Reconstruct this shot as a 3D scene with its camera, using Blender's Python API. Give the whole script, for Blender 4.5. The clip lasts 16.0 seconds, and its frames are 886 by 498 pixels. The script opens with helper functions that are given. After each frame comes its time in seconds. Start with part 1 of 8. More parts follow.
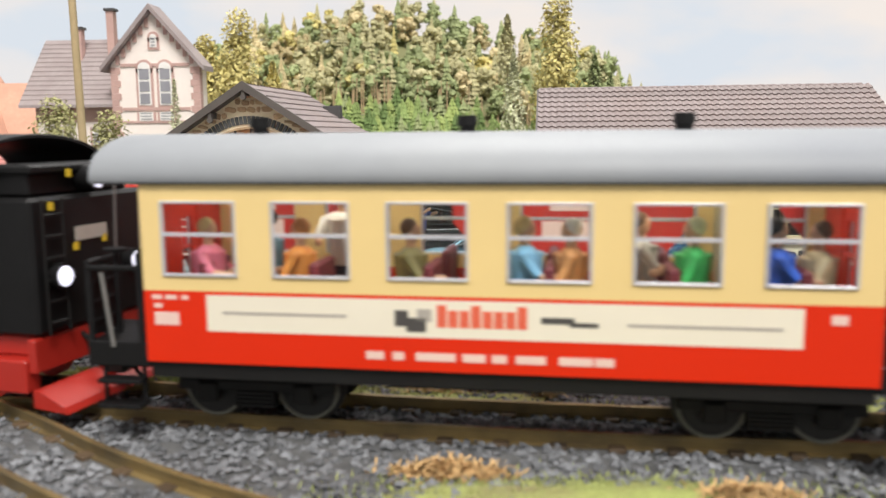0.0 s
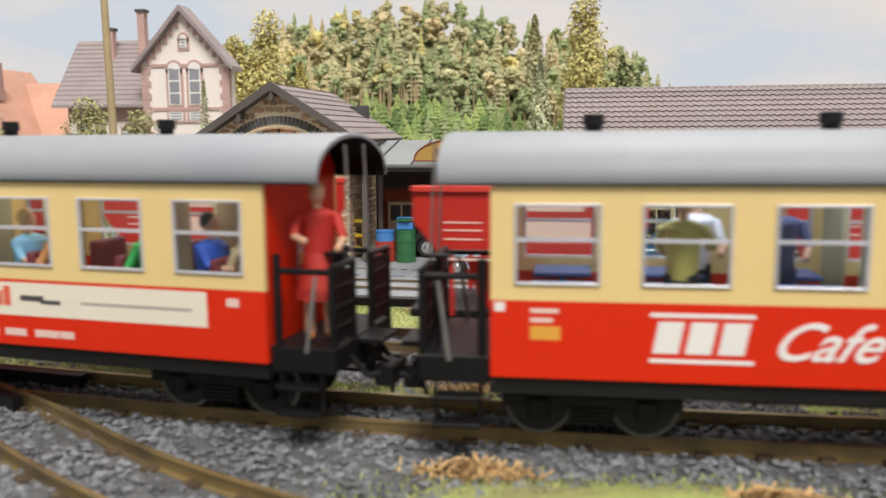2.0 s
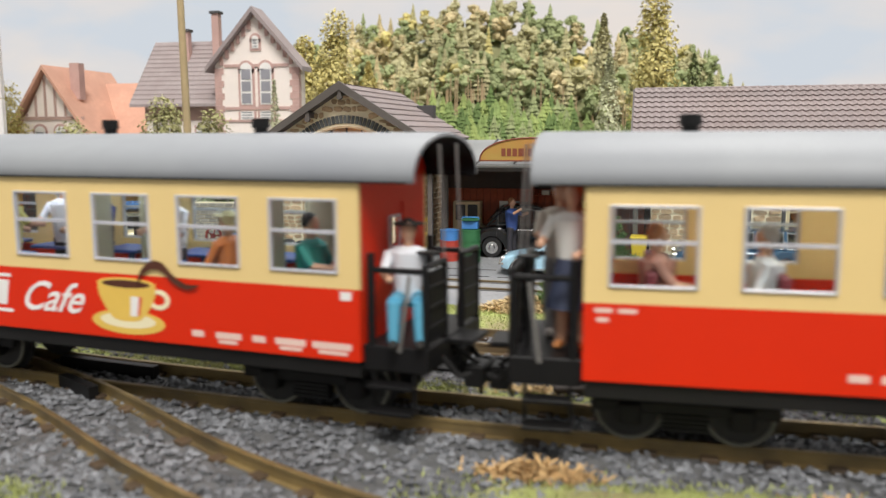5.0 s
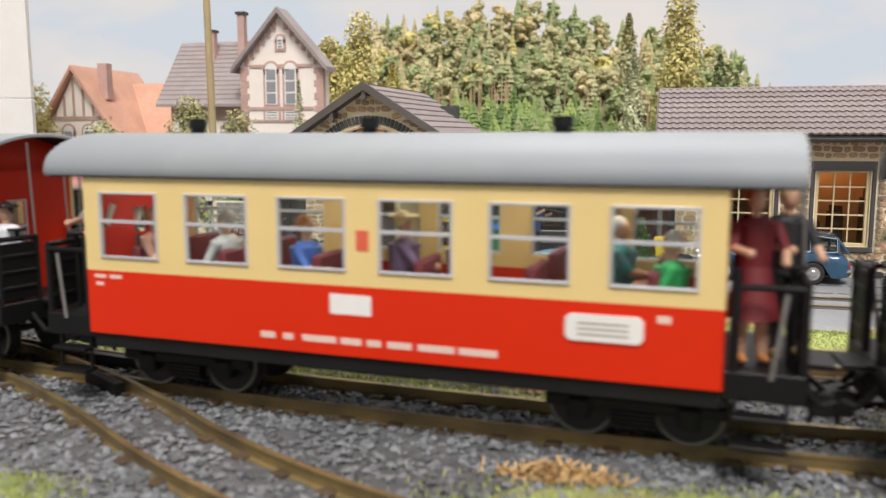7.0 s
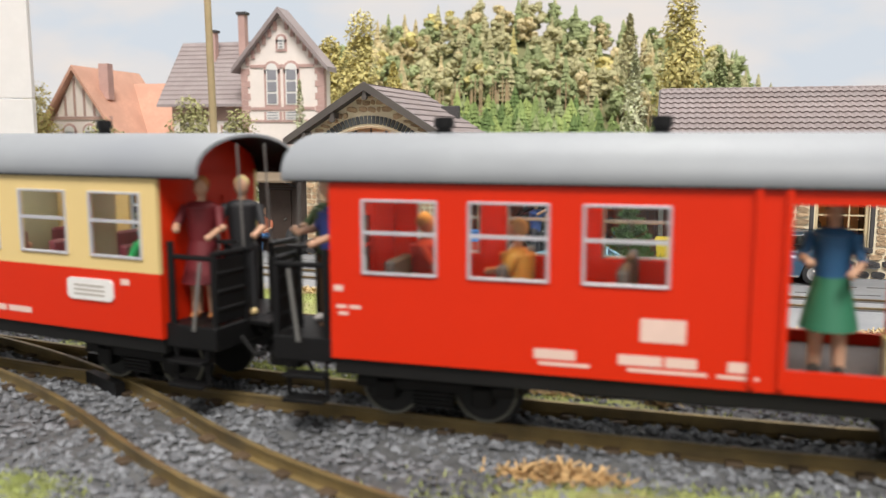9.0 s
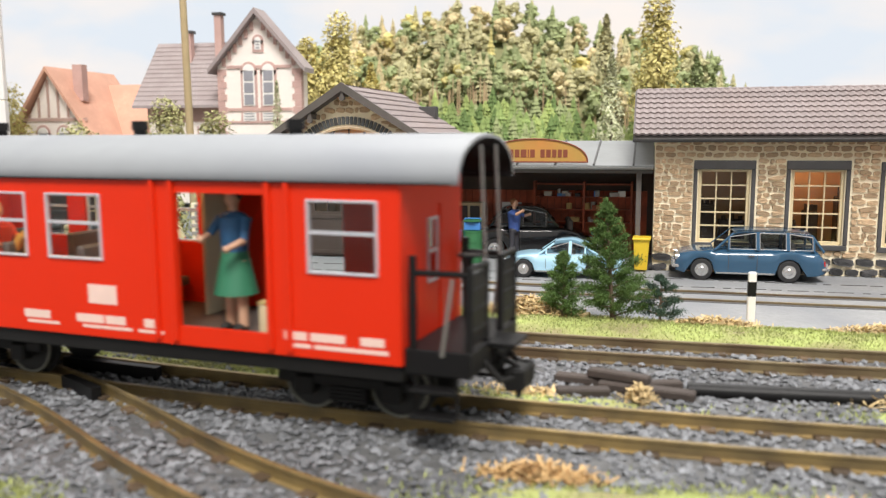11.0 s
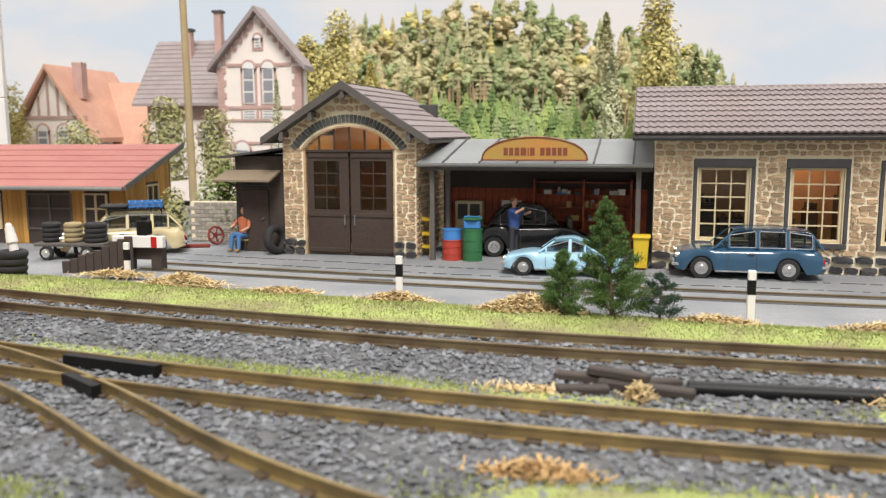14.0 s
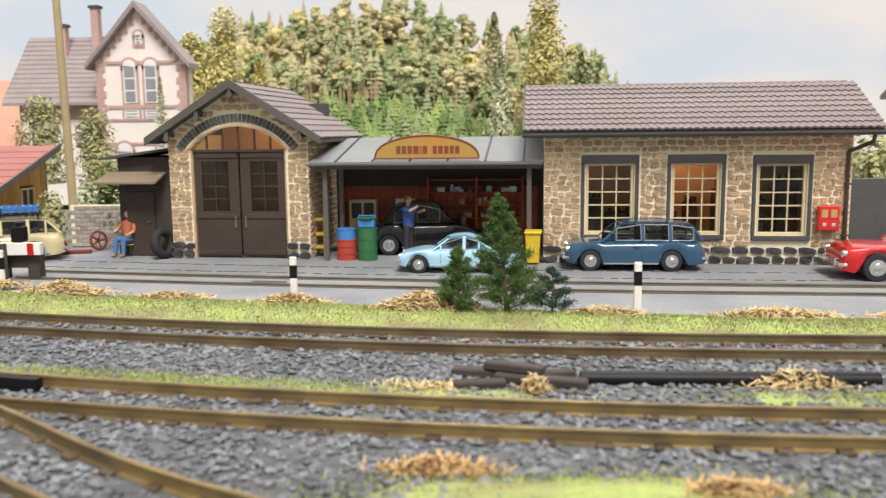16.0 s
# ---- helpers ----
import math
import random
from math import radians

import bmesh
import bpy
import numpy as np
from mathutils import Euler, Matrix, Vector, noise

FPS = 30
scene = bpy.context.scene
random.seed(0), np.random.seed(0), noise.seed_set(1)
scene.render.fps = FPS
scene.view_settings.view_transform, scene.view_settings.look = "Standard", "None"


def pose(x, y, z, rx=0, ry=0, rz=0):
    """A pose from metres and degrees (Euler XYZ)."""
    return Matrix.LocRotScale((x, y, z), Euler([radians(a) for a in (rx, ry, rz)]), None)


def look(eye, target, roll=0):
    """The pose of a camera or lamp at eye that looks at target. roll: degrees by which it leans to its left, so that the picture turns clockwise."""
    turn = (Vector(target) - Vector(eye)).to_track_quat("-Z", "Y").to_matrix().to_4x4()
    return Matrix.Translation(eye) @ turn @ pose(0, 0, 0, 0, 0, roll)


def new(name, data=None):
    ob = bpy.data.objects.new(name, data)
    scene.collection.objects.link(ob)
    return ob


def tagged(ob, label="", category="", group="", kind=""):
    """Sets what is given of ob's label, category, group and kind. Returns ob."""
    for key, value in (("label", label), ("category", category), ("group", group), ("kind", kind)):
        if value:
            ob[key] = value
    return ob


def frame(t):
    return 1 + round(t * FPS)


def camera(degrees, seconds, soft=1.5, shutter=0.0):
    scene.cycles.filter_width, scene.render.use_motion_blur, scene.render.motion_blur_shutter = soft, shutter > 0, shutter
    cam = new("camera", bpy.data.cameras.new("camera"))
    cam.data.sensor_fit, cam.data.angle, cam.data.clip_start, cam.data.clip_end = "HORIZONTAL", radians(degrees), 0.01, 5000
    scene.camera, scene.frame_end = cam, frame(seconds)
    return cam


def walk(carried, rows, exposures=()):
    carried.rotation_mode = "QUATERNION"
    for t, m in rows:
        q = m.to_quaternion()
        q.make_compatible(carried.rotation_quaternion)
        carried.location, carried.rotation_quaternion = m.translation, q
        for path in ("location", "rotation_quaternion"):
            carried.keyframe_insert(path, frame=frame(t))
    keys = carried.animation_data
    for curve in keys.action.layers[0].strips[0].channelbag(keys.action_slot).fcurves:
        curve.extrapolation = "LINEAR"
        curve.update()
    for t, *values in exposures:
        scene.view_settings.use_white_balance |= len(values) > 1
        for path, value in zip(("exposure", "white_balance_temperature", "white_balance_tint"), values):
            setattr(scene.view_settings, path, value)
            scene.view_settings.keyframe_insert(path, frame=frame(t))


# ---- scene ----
# A model railway at 1:22.5. Numbers below are full-size metres; K turns them into model metres.
K = 1 / 22.5
EYE = (0, 0, 3.5)
TURN = 4.8  # the straight stone building runs along x

PATH = [  # seconds, yaw, pitch, roll
    (0.0, -0.76, -7.88, 0.53), (0.5, -0.33, -7.88, 0.53), (1.0, -0.13, -7.88, 0.50), (1.5, 0.63, -7.85, 0.43), (2.0, 1.05, -7.85, 0.42),
    (2.5, 1.88, -7.84, 0.42), (3.0, 3.06, -7.84, 0.34), (3.5, 4.39, -7.82, 0.24), (4.0, 5.40, -7.83, 0.20), (4.5, 5.57, -7.84, 0.20),
    (5.0, 5.55, -7.85, 0.20), (7.5, 7.33, -7.82, 0.06), (8.0, 7.26, -7.82, 0.10), (8.5, 7.25, -7.82, 0.10), (9.0, 7.20, -7.81, 0.05),
    (9.5, 6.77, -7.78, 0.22), (10.0, 5.79, -7.72, 0.26), (12.5, 5.68, -7.87, 0.22), (13.0, 5.72, -7.90, 0.16), (13.5, 5.71, -7.90, 0.20),
    (14.0, 5.70, -7.90, 0.20), (14.5, 4.15, -8.02, 0.34), (15.0, 1.92, -8.17, 0.38), (15.5, 0.09, -8.17, 0.47), (16.0, -1.63, -8.05, 0.60),
]


def P(x, y, z, rx=0, ry=0, rz=0):
    return pose(x * K, y * K, z * K, rx, ry, rz)


cam = camera(56.0, 16.0, soft=1.3, shutter=0.5)
cam.data.dof.use_dof, cam.data.dof.focus_distance, cam.data.dof.aperture_fstop = True, 0.95, 9.5
EXPOSURES = [(0.0, 0.45), (0.8, 0.34), (1.5, 0.24), (4.5, 0.26), (8.5, 0.29), (9.5, 0.45), (9.9, 0.50), (12.5, 0.62), (13.3, 0.45), (14.0, 0.37), (16.0, 0.38)]
walk(cam, [(t, P(*EYE, 90 + p, r, w + TURN)) for t, w, p, r in PATH], EXPOSURES)

# ---------------- light ----------------
world = bpy.data.worlds.new("hall")
scene.world = world
world.use_nodes = True
wn, wl = world.node_tree.nodes, world.node_tree.links
wn["Background"].inputs[0].default_value = (1.0, 0.975, 0.95, 1)
wn["Background"].inputs[1].default_value = 0.42
sun = new("hall_light", bpy.data.lights.new("hall_light", "SUN"))
sun.data.energy, sun.data.angle, sun.data.color = 3.0, radians(22), (1.0, 0.96, 0.915)
sun.matrix_world = look((0.4, -1.0, 2.0), (0, 0.35, 0))
rear = new("hall_light_rear", bpy.data.lights.new("hall_light_rear", "SUN"))  # the hall's lamps beyond the layout
rear.data.energy, rear.data.angle, rear.data.color = 1.7, radians(35), (1.0, 0.97, 0.94)
rear.matrix_world = look((0.1, 1.1, 1.7), (0, 0, 0))


# ---------------- materials ----------------
def material(name, color, rough=0.6, metal=0.0, vary=0.12, grain=6.0, bump=0.15, second=None, random_piece=0.0, island=0.0,
             spec=0.5, emit=0.0, emit_color=None, patch=0.7, coat=0.0):
    """Principled material with two scales of colour variation and fine relief; scales in full-size metres."""
    m = bpy.data.materials.new(name)
    m.use_nodes = True
    n, l = m.node_tree.nodes, m.node_tree.links
    b = n["Principled BSDF"]
    b.inputs["Roughness"].default_value, b.inputs["Metallic"].default_value = rough, metal
    b.inputs["Specular IOR Level"].default_value = spec
    b.inputs["Coat Weight"].default_value = coat
    tc, mp = n.new("ShaderNodeTexCoord"), n.new("ShaderNodeMapping")
    mp.inputs["Scale"].default_value = (1 / K,) * 3
    l.new(tc.outputs["Object"], mp.inputs["Vector"])

    def noise_node(scale, detail):
        t = n.new("ShaderNodeTexNoise")
        t.inputs["Scale"].default_value, t.inputs["Detail"].default_value = scale, detail
        l.new(mp.outputs[0], t.inputs["Vector"])
        return t

    fine, coarse = noise_node(grain, 5), noise_node(patch, 3)
    lo = [c * (1 - vary) for c in color]
    hi = [min(1, c * (1 + vary)) for c in color]
    mix = n.new("ShaderNodeMix")
    mix.data_type = "RGBA"
    mix.inputs["A"].default_value, mix.inputs["B"].default_value = (*lo, 1), (*hi, 1)
    l.new(fine.outputs["Fac"], mix.inputs["Factor"])
    out = mix.outputs["Result"]
    two = n.new("ShaderNodeMix")
    two.data_type = "RGBA"
    ramp = n.new("ShaderNodeMapRange")
    ramp.inputs["From Min"].default_value, ramp.inputs["From Max"].default_value = 0.4, 0.65
    l.new(coarse.outputs["Fac"], ramp.inputs["Value"])
    l.new(ramp.outputs[0], two.inputs["Factor"])
    s = second or [c * (1 - 0.8 * vary) for c in color]
    l.new(out, two.inputs["A"])
    two.inputs["B"].default_value = (*s, 1)
    out = two.outputs["Result"]
    if random_piece or island:
        hsv, mr = n.new("ShaderNodeHueSaturation"), n.new("ShaderNodeMapRange")
        amount = random_piece or island
        mr.inputs["To Min"].default_value, mr.inputs["To Max"].default_value = 1 - amount, 1 + amount
        if random_piece:
            l.new(n.new("ShaderNodeObjectInfo").outputs["Random"], mr.inputs["Value"])
        else:
            l.new(n.new("ShaderNodeNewGeometry").outputs["Random Per Island"], mr.inputs["Value"])
        l.new(mr.outputs[0], hsv.inputs["Value"])
        l.new(out, hsv.inputs["Color"])
        out = hsv.outputs["Color"]
    l.new(out, b.inputs["Base Color"])
    if bump:
        bp = n.new("ShaderNodeBump")
        bp.inputs["Strength"].default_value, bp.inputs["Distance"].default_value = bump, 0.05 * K
        l.new(fine.outputs["Fac"], bp.inputs["Height"])
        l.new(bp.outputs[0], b.inputs["Normal"])
    if emit:
        b.inputs["Emission Color"].default_value = (*(emit_color or color), 1)
        b.inputs["Emission Strength"].default_value = emit
    return m


def glass_material(name, tint=(0.9, 0.95, 0.95), alpha=0.18):
    m = bpy.data.materials.new(name)
    m.use_nodes = True
    n, l = m.node_tree.nodes, m.node_tree.links
    g, t, x, f = n.new("ShaderNodeBsdfGlossy"), n.new("ShaderNodeBsdfTransparent"), n.new("ShaderNodeMixShader"), n.new("ShaderNodeFresnel")
    g.inputs["Roughness"].default_value = 0.03
    t.inputs["Color"].default_value = (*tint, 1)
    f.inputs["IOR"].default_value = 1.45
    l.new(f.outputs[0], x.inputs[0])
    l.new(t.outputs[0], x.inputs[1])
    l.new(g.outputs[0], x.inputs[2])
    l.new(x.outputs[0], n["Material Output"].inputs["Surface"])
    return m


ballast_m = material("ballast", (0.085, 0.086, 0.088), 0.9, vary=0.6, grain=9, bump=0.9, second=(0.13, 0.13, 0.13), patch=2.5)
stone_bit_m = material("ballast_stone", (0.19, 0.197, 0.21), 0.9, vary=0.3, grain=12, bump=0.4, island=0.45)
road_m = material("grey_asphalt", (0.27, 0.275, 0.28), 0.9, vary=0.25, grain=10, bump=0.35, second=(0.205, 0.215, 0.23), patch=0.45)
grass_m = material("grass_mat", (0.36, 0.42, 0.13), 0.95, vary=0.3, grain=9, bump=0.8, second=(0.27, 0.24, 0.12), patch=0.9)
blade_m = material("grass_blade", (0.37, 0.41, 0.15), 0.9, vary=0.2, grain=2, bump=0, island=0.35)
straw_m = material("straw", (0.62, 0.47, 0.24), 0.9, vary=0.2, grain=5, bump=0, island=0.35)
rail_m = material("brass_rail", (0.31, 0.225, 0.095), 0.42, 0.5, vary=0.25, grain=5, bump=0.1, second=(0.18, 0.135, 0.07), patch=1.2)
old_rail_m = material("aged_rail", (0.20, 0.155, 0.085), 0.5, 0.4, vary=0.3, grain=5, bump=0.1, second=(0.13, 0.09, 0.05), patch=1.0)
tie_m = material("sleeper_brown", (0.055, 0.042, 0.035), 0.8, vary=0.3, grain=7, bump=0.3, random_piece=0.2)
chair_m = material("rail_chair_brown", (0.10, 0.065, 0.035), 0.7, vary=0.35, grain=8, bump=0.3, random_piece=0.4)
black_m = material("black_plastic", (0.009, 0.0088, 0.0092), 0.45, vary=0.25, grain=6, bump=0.05, spec=0.22)
frame_black_m = material("black_underframe", (0.009, 0.0088, 0.0085), 0.55, vary=0.3, grain=5, bump=0.1, spec=0.3)
red_m = material("red_paint", (0.68, 0.026, 0.004), 0.38, spec=0.25, vary=0.04, grain=2, bump=0.02, patch=0.3)
cream_m = material("cream_paint", (0.80, 0.60, 0.26), 0.4, vary=0.03, grain=2, bump=0.02, patch=0.3)
roof_grey_m = material("grey_roof", (0.285, 0.30, 0.315), 0.55, vary=0.08, grain=3, bump=0.05, second=(0.24, 0.255, 0.28), patch=0.25)
chrome_m = material("window_aluminium", (0.60, 0.60, 0.64), 0.4, 0.3, vary=0.08, grain=4, bump=0)
white_m = material("white_print", (0.82, 0.80, 0.77), 0.6, vary=0.05, grain=4, bump=0)
banner_m = material("banner_ivory", (0.80, 0.74, 0.60), 0.55, vary=0.03, grain=2, bump=0)
steel_m = material("grey_steel", (0.35, 0.34, 0.32), 0.4, 0.7, vary=0.2, grain=6, bump=0.05)
wheel_m = material("wheel_steel", (0.16, 0.155, 0.14), 0.45, 0.6, vary=0.25, grain=5, bump=0.05)
glass_m = glass_material("clear_pane")
dark_wood_m = material("dark_brown_wood", (0.050, 0.032, 0.024), 0.65, vary=0.25, grain=8, bump=0.25, second=(0.066, 0.046, 0.036), patch=0.5)
beam_m = material("weathered_beam", (0.12, 0.105, 0.095), 0.75, vary=0.25, grain=8, bump=0.3)
stone_m = material("field_stone", (0.60, 0.425, 0.26), 0.85, vary=0.3, grain=9, bump=0.8, second=(0.50, 0.345, 0.21), patch=2.6, random_piece=0.26)
mortar_m = material("cream_mortar", (0.90, 0.79, 0.58), 0.9, vary=0.12, grain=9, bump=0.5)
plinth_stone_m = material("dark_plinth_stone", (0.085, 0.083, 0.085), 0.8, vary=0.4, grain=9, bump=0.8, random_piece=0.3)
trim_dark_m = material("dark_slate_trim", (0.075, 0.072, 0.072), 0.7, vary=0.25, grain=6, bump=0.3)
arch_brick_m = material("grey_arch_brick", (0.10, 0.105, 0.105), 0.75, vary=0.3, grain=8, bump=0.4, random_piece=0.3)
window_wood_m = material("cream_window_wood", (0.66, 0.55, 0.34), 0.6, vary=0.1, grain=6, bump=0.1)
tile_m = material("mauve_brown_tile", (0.24, 0.20, 0.195), 0.75, vary=0.18, grain=6, bump=0.25, second=(0.235, 0.19, 0.18), patch=0.6, random_piece=0.1)
tar_roof_m = material("grey_tin_roof", (0.215, 0.225, 0.225), 0.5, vary=0.12, grain=4, bump=0.15, second=(0.18, 0.19, 0.19), patch=0.5)
inner_m = material("warm_inner_wall", (0.55, 0.36, 0.20), 0.8, vary=0.1, grain=3, bump=0)
redwood_m = material("red_brown_boards", (0.44, 0.10, 0.045), 0.75, vary=0.45, grain=5, bump=0.3, second=(0.20, 0.06, 0.035), patch=1.6)
pine_wood_m = material("light_pine", (0.50, 0.34, 0.13), 0.7, vary=0.15, grain=6, bump=0.2)


# ---------------- building blocks ----------------
def box(bm, x0, x1, y0, y1, z0, z1, bev=0.0, m=None):
    r = bmesh.ops.create_cube(bm, size=1, matrix=Matrix.LocRotScale(((x0 + x1) / 2, (y0 + y1) / 2, (z0 + z1) / 2), None, (x1 - x0, y1 - y0, z1 - z0)))
    vs = r["verts"]
    if bev:
        es = list({e for v in vs for e in v.link_edges})
        g = bmesh.ops.bevel(bm, geom=es, offset=bev, segments=1, affect="EDGES", profile=0.5)
        vs = list({v for f in g["faces"] for v in f.verts} | {v for v in vs if v.is_valid})
    if m is not None:
        bmesh.ops.transform(bm, matrix=m, verts=vs)
    return vs


def tube(bm, p, q, r, r2=None, seg=10, caps=True):
    p, q = Vector(p), Vector(q)
    d = q - p
    m = Matrix.Translation((p + q) / 2) @ d.to_track_quat("Z", "Y").to_matrix().to_4x4()
    return bmesh.ops.create_cone(bm, cap_ends=caps, segments=seg, radius1=r, radius2=r if r2 is None else r2, depth=d.length, matrix=m)["verts"]


def ball(bm, c, sx, sy=None, sz=None, u=12, v=8):
    s = (sx, sy or sx, sz or sx)
    return bmesh.ops.create_uvsphere(bm, u_segments=u, v_segments=v, radius=1, matrix=Matrix.LocRotScale(c, None, s))["verts"]


def prism(bm, outline, a, b, axis="y"):
    """Extrudes a closed outline of (u, v) from a to b along an axis."""
    def at(u, v, w):
        return (u, w, v) if axis == "y" else ((w, u, v) if axis == "x" else (u, v, w))
    lo = [bm.verts.new(at(u, v, a)) for u, v in outline]
    hi = [bm.verts.new(at(u, v, b)) for u, v in outline]
    n = len(outline)
    fs = [bm.faces.new(lo), bm.faces.new(hi[::-1])]
    for i in range(n):
        fs.append(bm.faces.new((lo[i], hi[i], hi[(i + 1) % n], lo[(i + 1) % n])))
    bmesh.ops.recalc_face_normals(bm, faces=fs)
    return lo + hi


def finish(bm, name, mats, smooth=0):
    me = bpy.data.meshes.new(name)
    bmesh.ops.scale(bm, vec=(K, K, K), verts=bm.verts)
    bm.to_mesh(me)
    bm.free()
    for m in (mats if isinstance(mats, (list, tuple)) else [mats]):
        me.materials.append(m)
    if smooth:
        me.shade_smooth()
        me.set_sharp_from_angle(angle=radians(smooth))
    return me


def part(name, bm, mat, parent, label="", at=None, smooth=0):
    """Links a bmesh as one mesh object under a thing or a part."""
    ob = new(name, finish(bm, name, mat, smooth))
    ob.parent = parent
    if at is not None:
        ob.matrix_basis = at
    return tagged(ob, label)


def pane(a, c, z0, z1, y):
    """One thin sheet of glass across an opening along x."""
    bm = bmesh.new()
    bm.faces.new([bm.verts.new(p) for p in ((a, y, z0), (c, y, z0), (c, y, z1), (a, y, z1))])
    return bm


def piece(name, me, parent, m):
    ob = new(name, me)
    ob.parent = parent
    ob.matrix_basis = m
    return ob


def thing(name, m, label, category, group="", kind=""):
    ob = new(name)
    ob.empty_display_size = 0.01
    ob.matrix_basis = m
    return tagged(ob, label, category, group, kind)


def solo(name, bm, mat, m, label, category, group="", kind="", smooth=0):
    ob = new(name, finish(bm, name, mat, smooth))
    ob.matrix_basis = m
    return tagged(ob, label, category, group, kind)


def raw_mesh(name, verts, faces, mats):
    me = bpy.data.meshes.new(name)
    me.from_pydata((np.asarray(verts) * K).tolist(), [], faces)
    for m in (mats if isinstance(mats, (list, tuple)) else [mats]):
        me.materials.append(m)
    return me


# ---------------- lines of the tracks ----------------
def bend(a, b, c, lo, hi):
    """A gently bent line y(x), straight outside lo..hi."""
    def y(x):
        k = min(max(x, lo), hi)
        return a + b * k + c * k * k + (b + 2 * c * k) * (x - k)
    return y


main_y = bend(9.998, -0.0927, 0.0072, -14, 5)
loop_y = bend(13.79, -0.085, 0.0058, -14, 6)
yard_y = bend(20.05, -0.095, 0.003, -13, 6)


def branch_y(x):
    u = x + 12
    if u <= 0:
        return main_y(x)
    o = 0.045 * min(u, 6.5) ** 2
    if u > 6.5:
        w = min(u - 6.5, 5)
        o += 0.585 * w - 0.045 * w * w + 0.135 * (u - 6.5 - w)
    return main_y(x) - o


def tangent(f, x):
    return math.atan((f(x + 0.02) - f(x - 0.02)) / 0.04)


def along(f, x, off, z):
    a = tangent(f, x)
    return (x - math.sin(a) * off, f(x) + math.cos(a) * off, z)


def strip(name, f, x0, x1, step, profile, mat, parent=None, label=""):
    """Sweeps a profile of (offset, height), closed, along a line."""
    xs, verts, faces = np.arange(x0, x1 + step / 2, step), [], []
    n = len(profile)
    for x in xs:
        verts += [along(f, x, o, z) for o, z in profile]
    for i in range(len(xs) - 1):
        for j in range(n):
            a, b = i * n + j, i * n + (j + 1) % n
            faces.append((a, b, b + n, a + n))
    faces += [tuple(range(n))[::-1], tuple(range((len(xs) - 1) * n, len(xs) * n))]
    ob = new(name, raw_mesh(name, verts, faces, mat))
    ob.parent = parent
    return tagged(ob, label)


RAIL = [(-0.075, -0.14), (0.075, -0.14), (0.075, -0.12), (0.02, -0.10), (0.02, 0.0), (0.034, 0.01), (0.034, 0.045), (0.024, 0.05),
        (-0.024, 0.05), (-0.034, 0.045), (-0.034, 0.01), (-0.02, 0.0), (-0.02, -0.10), (-0.075, -0.12)]


def track(f, x0, x1, rail, label, sleepers=True, cut=None):
    t = thing("railway_track", P(0, 0, 0), label, "track", "railway tracks", "structure")
    for side in (-1, 1):
        prof = [(o + side * 0.5063, z) for o, z in RAIL]
        strip("rail", f, x0, x1, 0.4, prof, rail, t)
    if sleepers:
        bm = bmesh.new()
        box(bm, -0.11, 0.11, -0.86, 0.86, -0.30, -0.15, 0.02)
        for s in (-1, 1):
            for f_ in {g for v in box(bm, -0.1, 0.1, s * 0.5063 - 0.17, s * 0.5063 + 0.17, -0.15, -0.085, 0.015) for g in v.link_faces}:
                f_.material_index = 1
        me = finish(bm, "sleeper", [tie_m, chair_m])
        x = x0
        while x < x1:
            piece("sleeper", me, t, P(*along(f, x, 0, 0), 0, 0, math.degrees(tangent(f, x))))
            x += 0.66
    return t


# ---------------- ground ----------------
GROUND = -0.25


def sheet(name, f_lo, f_hi, x0, x1, nx, ny, height, mat, label, category, kind="structure"):
    verts, faces = [], []
    for x in np.linspace(x0, x1, nx):
        a, b = f_lo(x), f_hi(x)
        for k in range(ny):
            y = a + (b - a) * k / (ny - 1)
            verts.append((x, y, height(x, y, k / (ny - 1))))
    for i in range(nx - 1):
        for k in range(ny - 1):
            a = i * ny + k
            faces.append((a, a + ny, a + ny + 1, a + 1))
    ob = new(name, raw_mesh(name, verts, faces, mat))
    return tagged(ob, label, category, "", kind)


def road_edge(x):
    return bend(17.35, -0.16, 0.0, -12, 4)(x)


def nz(x, y, s, seed=0.0):
    return noise.noise(Vector((x * s, y * s, seed)))


bm = bmesh.new()
box(bm, -90, 76, -14, 60, -0.9, GROUND - 0.02)
solo("ground", bm, road_m, P(0, 0, 0), "flat grey base board of the model layout", "ground", kind="structure")
sheet("ballast_bed", lambda x: -6.0, lambda x: loop_y(x) + 1.0, -70, 74, 440, 60,
      lambda x, y, v: -0.135 + 0.03 * nz(x, y, 1.7) + (0.02 * nz(x, y, 6, 3)), ballast_m, "grey crushed stone ballast under the tracks", "ballast")
sheet("grass_bank", lambda x: loop_y(x) + 0.85, lambda x: road_edge(x) + 0.15 * nz(x, 0, 1.1, 7), -70, 60, 520, 14,
      lambda x, y, v: -0.14 + 0.10 * math.sin(min(1, v * 1.15) * math.pi) + 0.05 * nz(x, y, 1.3) - 0.13 * v ** 3, grass_m,
      "light green grass strip between track and road", "grass strip")
sheet("road", lambda x: road_edge(x) - 0.4, lambda x: 27.0 + 0 * x, -70, 60, 140, 16, lambda x, y, v: GROUND + 0.006 * nz(x, y, 0.8), road_m,
      "worn grey asphalt yard road in front of the buildings", "road")
track(main_y, -62, 48, rail_m, "brass-railed narrow gauge track in grey ballast")
track(loop_y, -62, 68, old_rail_m, "dark aged passing track beside the grass strip")
track(branch_y, -11.6, 12, rail_m, "brass-railed branch track curving away from a switch")
